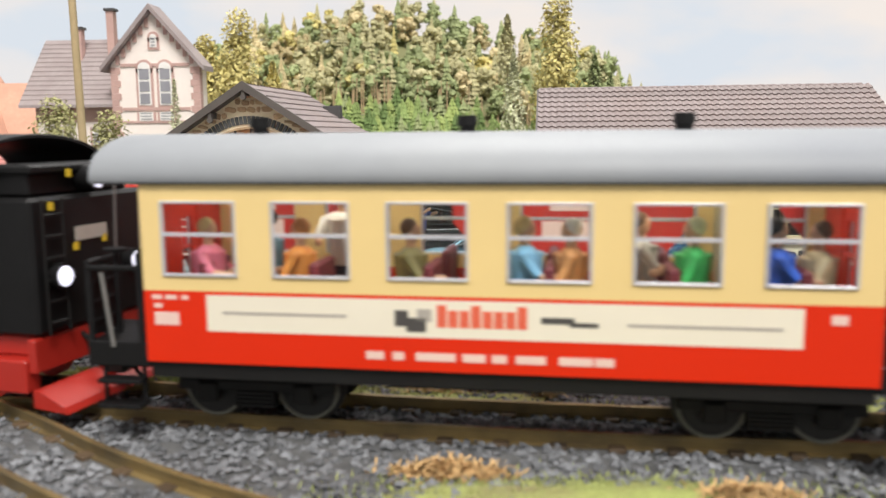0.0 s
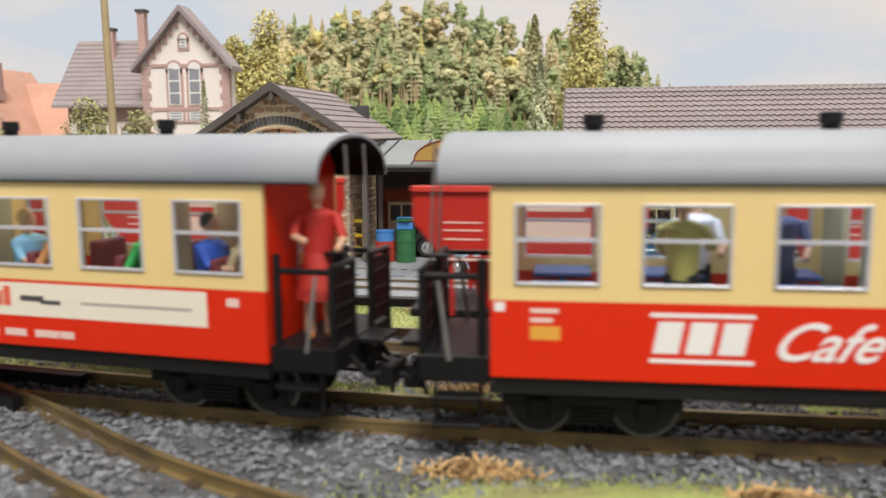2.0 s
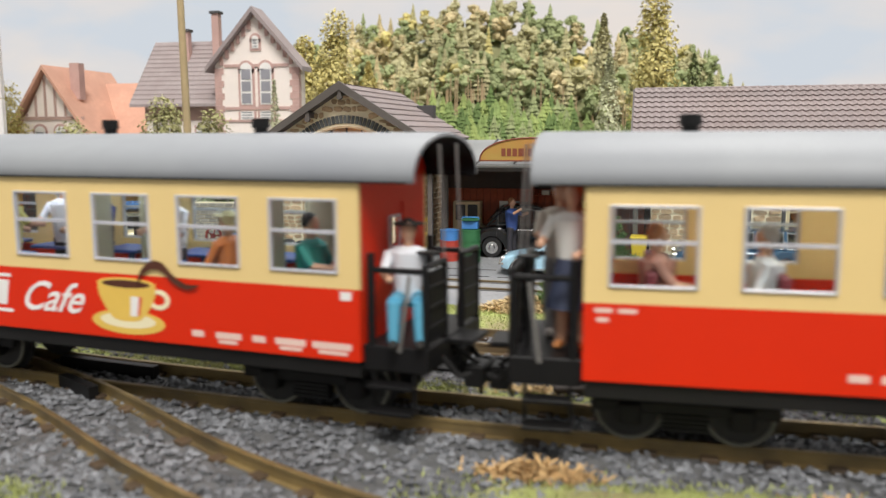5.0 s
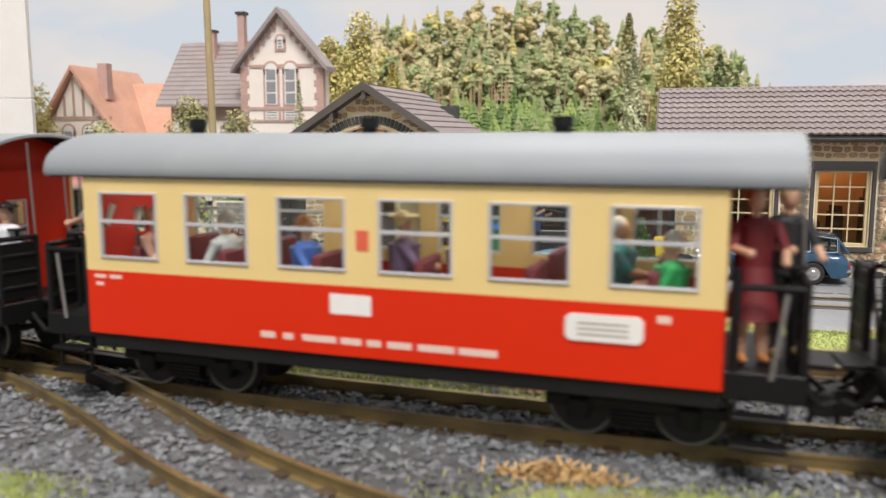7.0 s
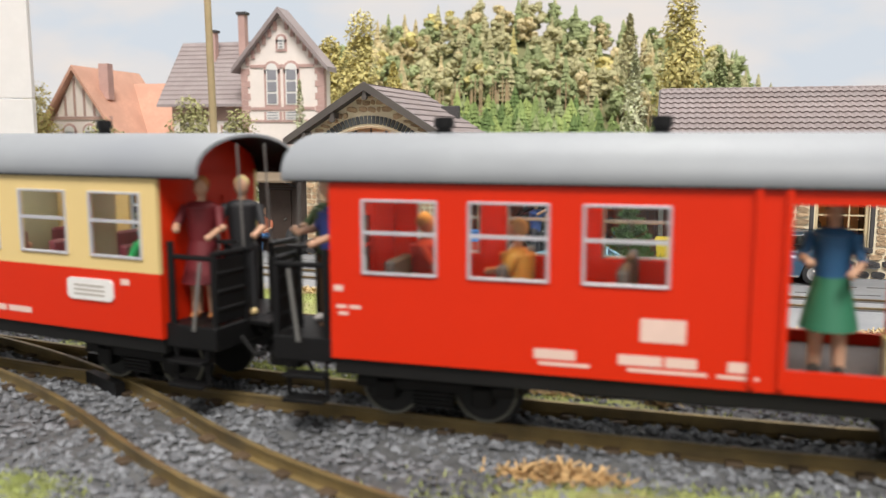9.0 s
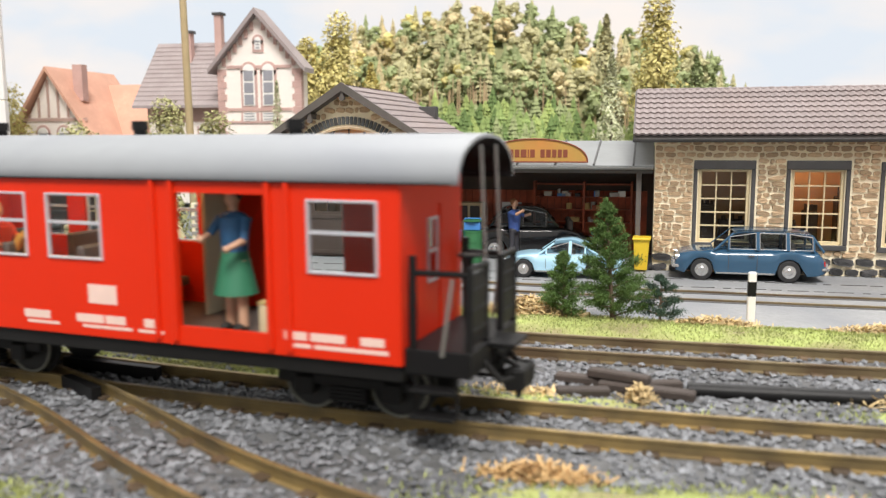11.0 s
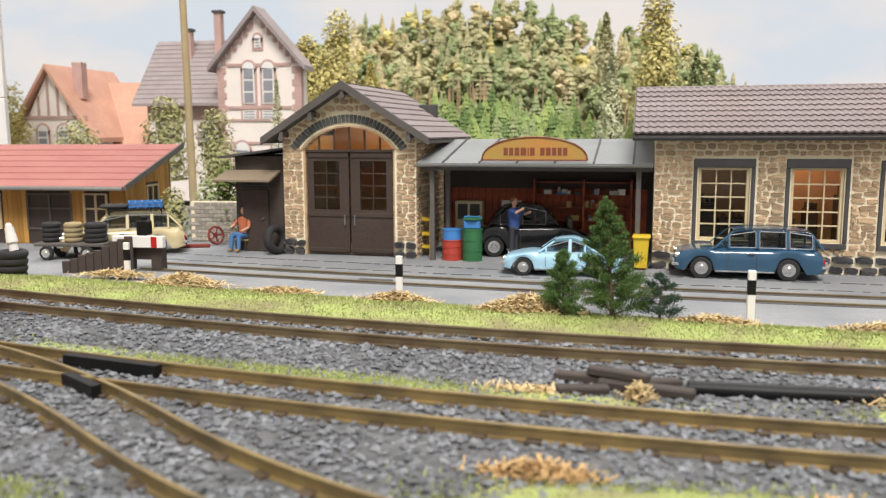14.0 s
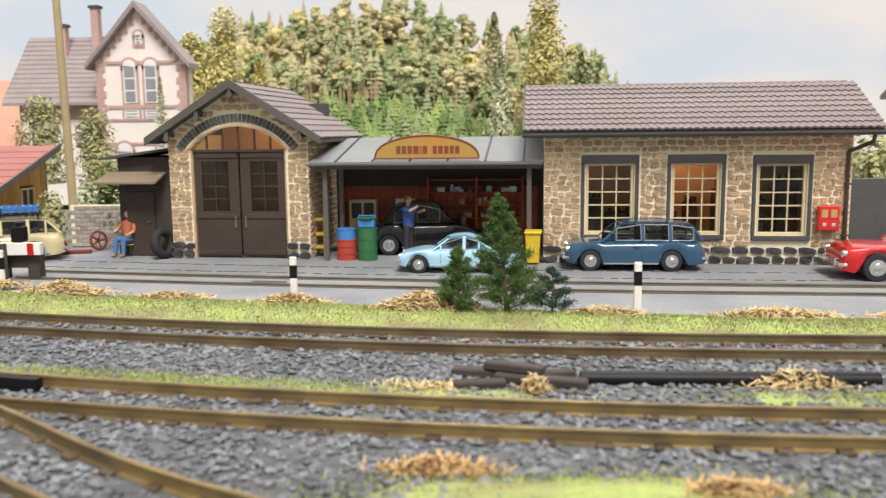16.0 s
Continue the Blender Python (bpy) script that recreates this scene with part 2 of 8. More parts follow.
yard = thing("yard_track", P(0, 0, 0), "thin rails sunk flush into the asphalt road", "track", "railway tracks", "structure")
for side in (-1, 1):
    strip("rail", yard_y, -12.5, 40, 0.5, [(side * 0.506 + o, z + GROUND) for o, z in [(-0.05, -0.05), (0.05, -0.05), (0.05, 0.05), (-0.05, 0.05)]], old_rail_m, yard)
    strip("groove", yard_y, -12.5, 40, 0.5, [(side * 0.506 - 0.11 + o, z + GROUND) for o, z in [(-0.06, -0.03), (0.06, -0.03), (0.06, 0.012), (-0.06, 0.012)]], trim_dark_m, yard)
joints = thing("road_joint", P(0, 0, 0), "broken dark joint lines in the asphalt", "road marking", "", "structure")
rnd = random.Random(2)
bm = bmesh.new()
for f_off in (1.25, 2.35):
    x = -13.0
    while x < 14:
        l = rnd.uniform(0.15, 0.6)
        y = yard_y(x) + f_off + rnd.uniform(-0.02, 0.02)
        box(bm, x, x + l, y - 0.018, y + 0.018, GROUND - 0.02, GROUND + 0.012)
        x += l + rnd.uniform(0.05, 0.25)
part("joint_line", bm, trim_dark_m, joints)["kind"] = "stuff"
bm = bmesh.new()
box(bm, -0.45, 0.45, -0.22, 0.22, -0.02, 0.025, 0.01)
solo("drain_cover", bm, trim_dark_m, P(-5.6, 20.4, GROUND, 0, 0, -5), "dark iron drain cover between the yard rails", "drain cover")


# ---------------- masonry ----------------
def stone_meshes(mat):
    out = []
    for k in range(6):
        rnd = random.Random(k)
        bm = bmesh.new()
        n = 8
        lo, hi = [], []
        for i in range(n):
            a = 2 * math.pi * (i + 0.5) / n
            u = max(-0.5, min(0.5, 0.66 * math.cos(a))) + rnd.uniform(-0.06, 0.04)
            v = max(-0.5, min(0.5, 0.80 * math.sin(a))) + rnd.uniform(-0.08, 0.05)
            lo.append(bm.verts.new((u, 0.5, v)))
            hi.append(bm.verts.new((u * 0.92, -0.5 + rnd.uniform(-0.2, 0.2), v * 0.86)))
        bm.faces.new(hi)
        for i in range(n):
            bm.faces.new((lo[i], lo[(i + 1) % n], hi[(i + 1) % n], hi[i]))
        bmesh.ops.recalc_face_normals(bm, faces=bm.faces)
        out.append(finish(bm, "stone", mat))
    return out


STONES, PLINTH_STONES = stone_meshes(stone_m), stone_meshes(plinth_stone_m)


def lay_stones(parent, x0, x1, z0, z1, inside, base, rnd, meshes=None, rows=(0.12, 0.21), widths=(0.14, 0.38), joint=0.034, name="stone", depth=0.06):
    """Lays rubble stones in rows on the plane y=0 of `base`; inside(x, z) tells where the wall is."""
    z = z0
    while z < z1 - 0.08:
        h = min(rnd.uniform(*rows), z1 - z)
        runs, start = [], None
        for k in range(int((x1 - x0) / 0.03) + 2):
            x = min(x0 + k * 0.03, x1)
            ok = k * 0.03 <= x1 - x0 and inside(x, z + 0.03) and inside(x, z + h - 0.03)
            if ok and start is None:
                start = x
            if not ok and start is not None:
                runs.append((start, x))
                start = None
        if start is not None:
            runs.append((start, x1))
        for a, b in runs:
            while b - a > 0.1:
                w = rnd.uniform(*widths)
                if b - a - w < 0.16:
                    w = b - a
                m = base @ P(a + w / 2, -0.01, z + h / 2 + rnd.uniform(-0.02, 0.02), 0, rnd.uniform(-9, 9), 0)
                m = m @ Matrix.Diagonal((w - joint, depth * rnd.uniform(0.7, 1.3), h - joint, 1))
                piece(name, rnd.choice(meshes or STONES), parent, m)
                a += w
        z += h


def wall_with_holes(bm, x0, x1, z0, z1, y0, y1, holes):
    """A wall slab along x as one mesh, cut by rectangular openings (x0, x1, z0, z1)."""
    xs = sorted({x0, x1, *[h[0] for h in holes], *[h[1] for h in holes]})
    zs = sorted({z0, z1, *[h[2] for h in holes], *[h[3] for h in holes]})
    xs, zs = [x for x in xs if x0 <= x <= x1], [z for z in zs if z0 <= z <= z1]
    made = {}

    def v(i, k, y):
        key = (i, k, y)
        if key not in made:
            made[key] = bm.verts.new((xs[i], y, zs[k]))
        return made[key]

    def solid(i, k):
        if not (0 <= i < len(xs) - 1 and 0 <= k < len(zs) - 1):
            return False
        cx, cz = (xs[i] + xs[i + 1]) / 2, (zs[k] + zs[k + 1]) / 2
        return not any(a < cx < b and c < cz < d for a, b, c, d in holes)
    for i in range(len(xs) - 1):
        for k in range(len(zs) - 1):
            if not solid(i, k):
                continue
            bm.faces.new((v(i, k, y0), v(i + 1, k, y0), v(i + 1, k + 1, y0), v(i, k + 1, y0)))
            bm.faces.new((v(i, k, y1), v(i, k + 1, y1), v(i + 1, k + 1, y1), v(i + 1, k, y1)))
            for di, dk, a, c in ((-1, 0, (0, 0), (0, 1)), (1, 0, (1, 1), (1, 0)), (0, -1, (1, 0), (0, 0)), (0, 1, (0, 1), (1, 1))):
                if not solid(i + di, k + dk):
                    p, q = (i + a[0], k + a[1]), (i + c[0], k + c[1])
                    bm.faces.new((v(*p, y0), v(*q, y0), v(*q, y1), v(*p, y1)))
    bmesh.ops.recalc_face_normals(bm, faces=bm.faces)


def tile_course(length, pitch, run, mat, waves):
    """One course of wavy roof tiles, lying along x, sloping up in +y."""
    n = max(2, int(length / pitch * waves))
    verts, faces = [], []
    for i in range(n + 1):
        x = length * i / n
        w = 0.017 * math.cos(2 * math.pi * i / waves)
        verts += [(x, 0, w + 0.045), (x, run, w), (x, 0, w - 0.01)]
    for i in range(n):
        a = i * 3
        faces += [(a, a + 3, a + 4, a + 1), (a + 2, a + 5, a + 3, a)]
    return raw_mesh("tile_course", verts, faces, mat)


def tiled_slope(parent, origin, length, slope_deg, run, rows, pitch=0.2):
    """Courses from the eave up; origin is the eave's start."""
    me = tile_course(length, pitch, run / rows + 0.05, tile_m, 8)
    for r in range(rows):
        piece("tile_course", me, parent, origin @ P(0, 0, 0, slope_deg, 0, 0) @ P(0, r * run / rows, 0.02, 0, 0, 0))


# ---------------- stone workshop building ----------------
def stone_workshop():
    b = thing("stone_workshop", P(1.53, 23.655, GROUND, 0, 0, -3.2), "long rubble stone workshop with brown tiled roof and lit windows", "building")
    holes = [(1.16, 2.49, 0.82, 2.83), (3.52, 4.83, 0.82, 2.83), (5.81, 7.13, 0.80, 2.80)]
    x0, x1, top = 0.0, 8.27, 3.72
    bm = bmesh.new()
    wall_with_holes(bm, x0, x1, 0, top, 0, 0.3, holes)
    wall = part("front_wall", bm, mortar_m, b, "rubble stone wall with cream mortar joints")
    bm = bmesh.new()
    box(bm, x0, x0 + 0.3, 0.3, 3.8, 0, top)
    box(bm, x1 - 0.3, x1, 0.3, 3.8, 0, top)
    box(bm, x0, x1, 3.8, 4.1, 0, top)
    prism(bm, [(0.0, top), (4.1, top), (2.05, top + 1.05)], x0, x0 + 0.3, "x")
    prism(bm, [(0.0, top), (4.1, top), (2.05, top + 1.05)], x1 - 0.3, x1, "x")
    part("rear_wall", bm, mortar_m, b)
    bm = bmesh.new()
    box(bm, x0 + 0.3, x1 - 0.3, 2.4, 2.5, 0, top)
    part("inner_wall", bm, inner_m, b, "warm lit inner wall")
    bm = bmesh.new()
    box(bm, x0 + 0.3, x1 - 0.3, 0.3, 3.8, 0.0, 0.1)
    part("inner_floor", bm, dark_wood_m, b)
    rnd = random.Random(31)
    # dark shapes added indoors so that the windows glow unevenly
    for x, hgt, w in ((0.7, 1.5, 0.5), (1.5, 1.75, 0.45), (2.2, 1.3, 0.7), (3.6, 1.35, 0.6), (4.3, 1.6, 0.35), (5.2, 2.0, 0.5), (6.0, 1.7, 0.8), (7.0, 2.25, 0.6)):
        bm = bmesh.new()
        box(bm, x - w / 2, x + w / 2, 1.3, 1.9, 0.1, hgt, 0.03)
        for k in range(3):
            q = x - w / 2 + w * (k + 0.5) / 3
            tube(bm, (q, 1.5, hgt), (q, 1.5, hgt + rnd.uniform(0.08, 0.3)), 0.06, seg=8)
        part("workbench", bm, dark_wood_m, b, "dark shape added indoors to break up the window glow")
    for x in (2.9, 5.2):
        bm = bmesh.new()
        box(bm, x, x + 0.1, 0.3, 2.4, 0.1, top)
        part("partition", bm, inner_m, b)
    for (a, c, lo, hi) in holes:
        bm = bmesh.new()
        box(bm, a - 0.13, c + 0.13, -0.07, 0.1, hi - 0.02, hi + 0.22, 0.015)
        for s in (a - 0.13, c + 0.03):
            box(bm, s, s + 0.10, -0.05, 0.1, lo, hi - 0.022, 0.012)
        surround = part("window_surround", bm, trim_dark_m, b, "dark slate lintel and jambs")
        bm = bmesh.new()
        box(bm, a - 0.12, c + 0.12, -0.1, 0.16, lo - 0.14, lo - 0.004, 0.015)
        part("window_sill", bm, trim_dark_m, surround)
        w = part("window_frame", window_frame(a, c, lo, hi, 3, 5), window_wood_m, b, "cream wooden frame with fifteen panes")
        g = part("pane", pane(a, c, lo, hi, 0.14), glass_m, w)
        g.visible_shadow = False
    # roof
    slope = math.degrees(math.atan2(1.30, 2.55))
    run = math.hypot(1.30, 2.55)
    bm = bmesh.new()
    for s in (1,):
        prism(bm, [(-0.5, top - 0.1), (-0.5, top - 0.02), (2.05, top + 1.28), (4.6, top - 0.02), (4.6, top - 0.1), (2.05, top + 1.16)], x0 - 0.55, x1 + 0.62, "x")
    roof = part("roof", bm, beam_m, b, "brown tiled gable roof")
    tiled_slope(roof, P(x0 - 0.55, -0.55, top + 0.0), x1 - x0 + 1.17, slope, run + 0.03, 9)
    bm = bmesh.new()
    n = int((x1 - x0 + 1.0) / 0.34)
    for i in range(n):
        x = x0 - 0.5 + i * 0.34
        tube(bm, (x, 2.05, top + 1.28), (x + 0.35, 2.05, top + 1.285), 0.085, 0.095, 8)
    part("ridge_tiles", bm, tile_m, roof)
    bm = bmesh.new()
    box(bm, x0 - 0.6, x0 - 0.54, -0.58, 2.25, top - 0.12, top + 0.06, 0.0, Matrix.Translation((0, -0.5, top)) @ pose(0, 0, 0, slope) @ Matrix.Translation((0, 0.55, -top)))
    part("verge_board", bm, beam_m, roof)
    bm = bmesh.new()
    prof = [(-0.72 + 0.09 * math.cos(a), top - 0.09 + 0.09 * math.sin(a)) for a in np.linspace(math.pi, 2 * math.pi, 7)]
    prism(bm, prof + [(-0.66, top - 0.085), (-0.78, top - 0.085)], x0 - 0.6, x1 + 0.66, "x")
    part("gutter", bm, trim_dark_m, roof, smooth=40)
    bm = bmesh.new()
    pts = [(8.55, -0.7, top - 0.15), (8.55, -0.62, top - 0.35), (8.14, -0.08, top - 0.62), (8.14, -0.08, 0.1)]
    for p, q in zip(pts, pts[1:]):
        tube(bm, p, q, 0.055, seg=8)
        ball(bm, q, 0.056, u=8, v=5)
    for z in (0.8, 2.2):
        box(bm, 8.06, 8.22, -0.15, 0.0, z, z + 0.05)
    part("downpipe", bm, dark_wood_m, b, "brown rain downpipe", smooth=40)

    def inside(x, z):
        return not any(a - 0.15 < x < c + 0.15 and lo - 0.16 < z < hi + 0.24 for a, c, lo, hi in holes)
    rnd = random.Random(5)
    lay_stones(wall, x0, x1, 0.5, top - 0.05, inside, P(0, 0, 0), rnd)
    for z in (0.0, 0.25):
        lay_stones(wall, x0 - 0.02, x1 + 0.02, z, z + 0.24, lambda x, q: True, P(0, 0, 0), rnd, PLINTH_STONES, (0.24, 0.241), (0.32, 0.6), 0.04, "plinth_stone", 0.16)
    return b


def window_frame(a, c, lo, hi, nx, nz_):
    bm = bmesh.new()
    f = 0.085
    for x in (a, c - f):
        box(bm, x, x + f, 0.06, 0.2, lo, hi, 0.01)
    for z in (lo, hi - f):
        box(bm, a + f, c - f, 0.06, 0.2, z, z + f, 0.01)
    for i in range(1, nx):
        x = a + f + (c - a - 2 * f) * i / nx
        box(bm, x - 0.018, x + 0.018, 0.1, 0.16, lo + f, hi - f)
    for k in range(1, nz_):
        z = lo + f + (hi - lo - 2 * f) * k / nz_
        box(bm, a + f, c - f, 0.102, 0.158, z - 0.018, z + 0.018)
    return bm


stone_workshop()


# ---------------- engine shed ----------------
def engine_shed():
    b = thing("engine_shed", P(-7.50, 24.58, GROUND, 0, 0, -4), "small rubble stone engine shed with tall brown double doors", "engine shed")
    hw, depth, spring, crown, apex, ev = 2.15, 4.9, 3.28, 3.95, 5.26, 3.70
    half = 1.48
    rise = crown - spring
    rad = (half * half + rise * rise) / (2 * rise)
    cz = crown - rad

    def arch(x, r=rad):
        return cz + math.sqrt(max(0, r * r - x * x))

    def roofline(x):
        return apex - 0.12 - abs(x) * (apex - ev) / 2.5
    # front wall: two piers and a spandrel over the arch
    bm = bmesh.new()
    xs = [-half + 2 * half * i / 16 for i in range(17)]
    box(bm, -hw, -half, 0, 0.35, 0, 3.62)
    box(bm, half, hw, 0, 0.35, 0, 3.62)
    prism(bm, [(-hw, 3.62)] + [(-half, 3.62)] + [(x, max(arch(x), 3.28)) for x in xs] + [(half, 3.62), (hw, 3.62), (hw, roofline(hw)), (0, roofline(0)), (-hw, roofline(hw))], 0, 0.35, "y")
    wall = part("front_wall", bm, mortar_m, b, "rubble stone gable wall with arched doorway")
    bm = bmesh.new()
    for s in (-1, 1):
        x = s * (hw - 0.175)
        box(bm, x - 0.175, x + 0.175, 0.35, depth, 0, 3.7)
    box(bm, -hw, hw, depth, depth + 0.3, 0, 3.7)
    part("side_wall", bm, mortar_m, b)
    # arch of dark bricks
    ring = part("arch", arch_ring(half + 0.02, cz, rad), stone_m, b, "tan stone arch soffit")
    bm = bmesh.new()
    box(bm, -0.05, 0.05, -0.05, 0.2, 0.0, 0.24, 0.012)
    brick = finish(bm, "arch_brick", arch_brick_m)
    span = math.asin(1.66 / (rad + 0.12))
    for i in range(33):
        a = -span + 2 * span * i / 32
        piece("arch_brick", brick, ring, P((rad + 0.135) * math.sin(a), 0, cz + (rad + 0.135) * math.cos(a), 0, math.degrees(a), 0))
    # jamb strip, doors
    for s in (-1, 1):
        bm = bmesh.new()
        box(bm, s * (half - 0.03) - 0.03, s * (half - 0.03) + 0.03, 0.02, 0.3, 0, 3.26, 0.01)
        part("jamb", bm, stone_m, b)
    for s, x in ((-1, -0.71), (1, 0.71)):
        door_leaf(b, x, s)
    bm = bmesh.new()
    box(bm, -half + 0.06, half - 0.06, 0.05, 0.22, 3.2, 3.27)
    fan = part("fanlight", bm, dark_wood_m, b, "arched glazed fanlight above the doors")
    for i in range(1, 6):
        x = -half + 2 * half * i / 6
        bm = bmesh.new()
        box(bm, x - 0.022, x + 0.022, 0.08, 0.16, 3.27, arch(x) + 0.02)
        part("glazing_bar", bm, dark_wood_m, fan)
    bm = bmesh.new()
    prism(bm, [(x, arch(x) + 0.02) for x in xs[1:-1]] + [(half - 0.06, 3.27), (-half + 0.06, 3.27)], 0.115, 0.125, "y")
    part("pane", bm, glass_m, fan).visible_shadow = False
    bm = bmesh.new()
    box(bm, -hw + 0.35, hw - 0.35, 3.4, 3.5, 0, 3.5)
    box(bm, -hw + 0.36, hw - 0.36, 3.41, 3.49, 3.504, 4.1)
    box(bm, -hw + 0.35, hw - 0.35, 0.35, 3.4, 0.0, 0.05)
    part("inner_wall", bm, inner_m, b)
    # unseen slab added to keep the lamp's glow up in the fanlight
    bm = bmesh.new()
    box(bm, -hw + 0.35, hw - 0.35, 0.24, 3.4, 3.16, 3.2)
    part("loft_floor", bm, dark_wood_m, b)
    # roof
    run_x, run_z = 2.62, apex - 3.62
    length = math.hypot(run_x, run_z)
    ang = math.degrees(math.atan2(run_z, run_x))
    bm = bmesh.new()
    prism(bm, [(-run_x, 3.56), (0, apex - 0.06), (run_x, 3.56), (run_x, 3.46), (0, apex - 0.18), (-run_x, 3.46)], -0.42, depth + 0.5, "y")
    roof = part("roof", bm, beam_m, b, "grey-brown tiled gable roof")
    me = tile_course(depth + 0.9, 0.26, length / 9 + 0.06, tile_m, 8)
    for s in (-1, 1):
        base = P(run_x, -0.4, 3.58, 0, 0, 90) if s > 0 else P(-run_x, depth + 0.5, 3.58, 0, 0, -90)
        for r in range(9):
            piece("tile_course", me, roof, base @ P(0, 0, 0, ang, 0, 0) @ P(0, r * length / 9, 0.02))
    for s in (-1, 1):
        bm = bmesh.new()
        prism(bm, [(s * (run_x + 0.05), 3.42), (s * (run_x + 0.05), 3.64), (0, apex + 0.06), (0, apex - 0.2)], -0.5, -0.41, "y")
        part("barge_board", bm, beam_m, roof)
    for x in (-2.0, -1.05, 0.0, 2.05):
        z = apex - 0.28 - abs(x) * run_z / run_x
        bm = bmesh.new()
        box(bm, x - 0.06, x + 0.06, -0.46, 0.1, z - 0.08, z + 0.1, 0.015)
        tube(bm, (x, -0.47, z - 0.12), (x, -0.36, z - 0.12), 0.085, seg=10)
        part("purlin_end", bm, beam_m, roof, "carved purlin end")
    bm = bmesh.new()
    box(bm, 0.95, 1.55, depth - 0.4, depth + 0.0, 4.2, 4.75, 0.02)
    part("roof_vent", bm, trim_dark_m, roof)
    rnd = random.Random(8)

    def inside(x, z):
        if z > roofline(x) - 0.08:
            return False
        r = math.hypot(x, z - cz)
        return abs(x) > half + 0.03 if z < spring + 0.1 else r > rad + 0.40
    lay_stones(wall, -hw, hw, 0.52, apex, inside, P(0, 0, 0), rnd)
    for s in (-1, 1):
        x = s * (hw + half) / 2
        for z in (0.0, 0.26):
            lay_stones(wall, x - 0.36, x + 0.36, z, z + 0.25, lambda a, c: True, P(0, -0.02, 0), rnd, PLINTH_STONES, (0.25, 0.251), (0.34, 0.5), 0.04, "plinth_stone", 0.2)
    side = P(hw, 0, 0, 0, 0, 90)
    lay_stones(wall, 0.05, depth, 0.1, 3.5, lambda a, c: True, side, rnd)


def arch_ring(half, cz, rad):
    bm = bmesh.new()
    n = 20
    span = math.asin(half / rad)
    pts = [(rad * math.sin(-span + 2 * span * i / n), cz + rad * math.cos(-span + 2 * span * i / n)) for i in range(n + 1)]
    outer = [(x * (rad + 0.06) / rad, cz + (z - cz) * (rad + 0.06) / rad) for x, z in pts]
    prism(bm, pts + outer[::-1], -0.03, 0.3, "y")
    return bm


def door_leaf(b, x, s):
    w, h = 0.68, 3.2
    bm = bmesh.new()
    y0, y1 = 0.1, 0.18
    inner = 0.42
    z0, z1 = 1.42, 2.92
    wall_with_holes(bm, x - w, x + w, 0.05, h, y0, y1, [(x - inner + s * 0.05, x + inner + s * 0.05, z0, z1)])
    for z in (0.1, 1.2, 3.02):
        box(bm, x - w + 0.01, x + w - 0.01, y0 - 0.03, y0 - 0.002, z, z + 0.13, 0.01)
    leaf = part("door_leaf", bm, dark_wood_m, b, "dark brown plank door with glazed upper half")
    bm = bmesh.new()
    box(bm, x + s * 0.05 - 0.012, x + s * 0.05 + 0.012, y0, y1 - 0.01, z0, z1)
    for k in range(1, 4):
        z = z0 + (z1 - z0) * k / 4
        box(bm, x - inner + s * 0.05, x + inner + s * 0.05, y0 + 0.01, y1 - 0.02, z - 0.014, z + 0.014)
    part("glazing_bar", bm, dark_wood_m, leaf)
    part("pane", pane(x - inner + s * 0.05, x + inner + s * 0.05, z0, z1, y0 + 0.055), glass_m, leaf).visible_shadow = False
    bm = bmesh.new()
    tube(bm, (x - s * 0.55, y0 - 0.06, 0.95), (x - s * 0.55, y0 - 0.06, 1.25), 0.022, seg=6)
    for z in (0.95, 1.25):
        tube(bm, (x - s * 0.55, y0 - 0.06, z), (x - s * 0.55, y0 + 0.02, z), 0.018, seg=6)
    part("handle", bm, steel_m, leaf)


engine_shed()


def room_lamp(name, x, y, z, watts, color=(1, 0.6, 0.28)):
    la = new(name, bpy.data.lights.new(name, "POINT"))
    la.data.energy, la.data.color, la.data.shadow_soft_size = watts, color, 0.01
    la.matrix_world = P(x, y, z)
    return la


room_lamp("workshop_lamp", 5.7, 24.9, 2.9, 0.05, (1, 0.5, 0.2))
room_lamp("workshop_lamp", 2.9, 25.2, 3.1, 0.006)
room_lamp("shed_lamp", -7.0, 26.6, 3.9, 0.11, (1, 0.5, 0.2))


# ---------------- yard things ----------------
rubber_m = material("tyre_rubber", (0.025, 0.025, 0.026), 0.8, vary=0.3, grain=8, bump=0.2)
tan_tyre_m = material("sandy_tyre", (0.36, 0.29, 0.16), 0.85, vary=0.2, grain=8, bump=0.2)
car_glass_m = glass_material("car_glass", (0.35, 0.40, 0.42))
trim_m = material("chrome_trim", (0.8, 0.8, 0.8), 0.18, 0.95, vary=0.05, grain=4, bump=0)
tail_red_m = material("tail_lamp_red", (0.45, 0.02, 0.02), 0.25, vary=0.1, bump=0)
seat_m = material("dark_seat", (0.10, 0.085, 0.075), 0.7, vary=0.2, bump=0.1)
board_m = material("ochre_boards", (0.50, 0.27, 0.06), 0.75, vary=0.3, grain=6, bump=0.3, second=(0.36, 0.18, 0.05), patch=1.5, random_piece=0.2)
red_roof_m = material("faded_red_roof", (0.37, 0.14, 0.12), 0.7, vary=0.12, grain=5, bump=0.2, second=(0.40, 0.165, 0.14), patch=0.6)
brown_shed_m = material("dark_lean_to", (0.060, 0.044, 0.036), 0.75, vary=0.2, grain=6, bump=0.2)
awning_m = material("tan_awning", (0.25, 0.19, 0.13), 0.75, vary=0.15, grain=6, bump=0.2)
blue_m = material("blue_plastic", (0.06, 0.22, 0.55), 0.45, vary=0.1, bump=0.05)
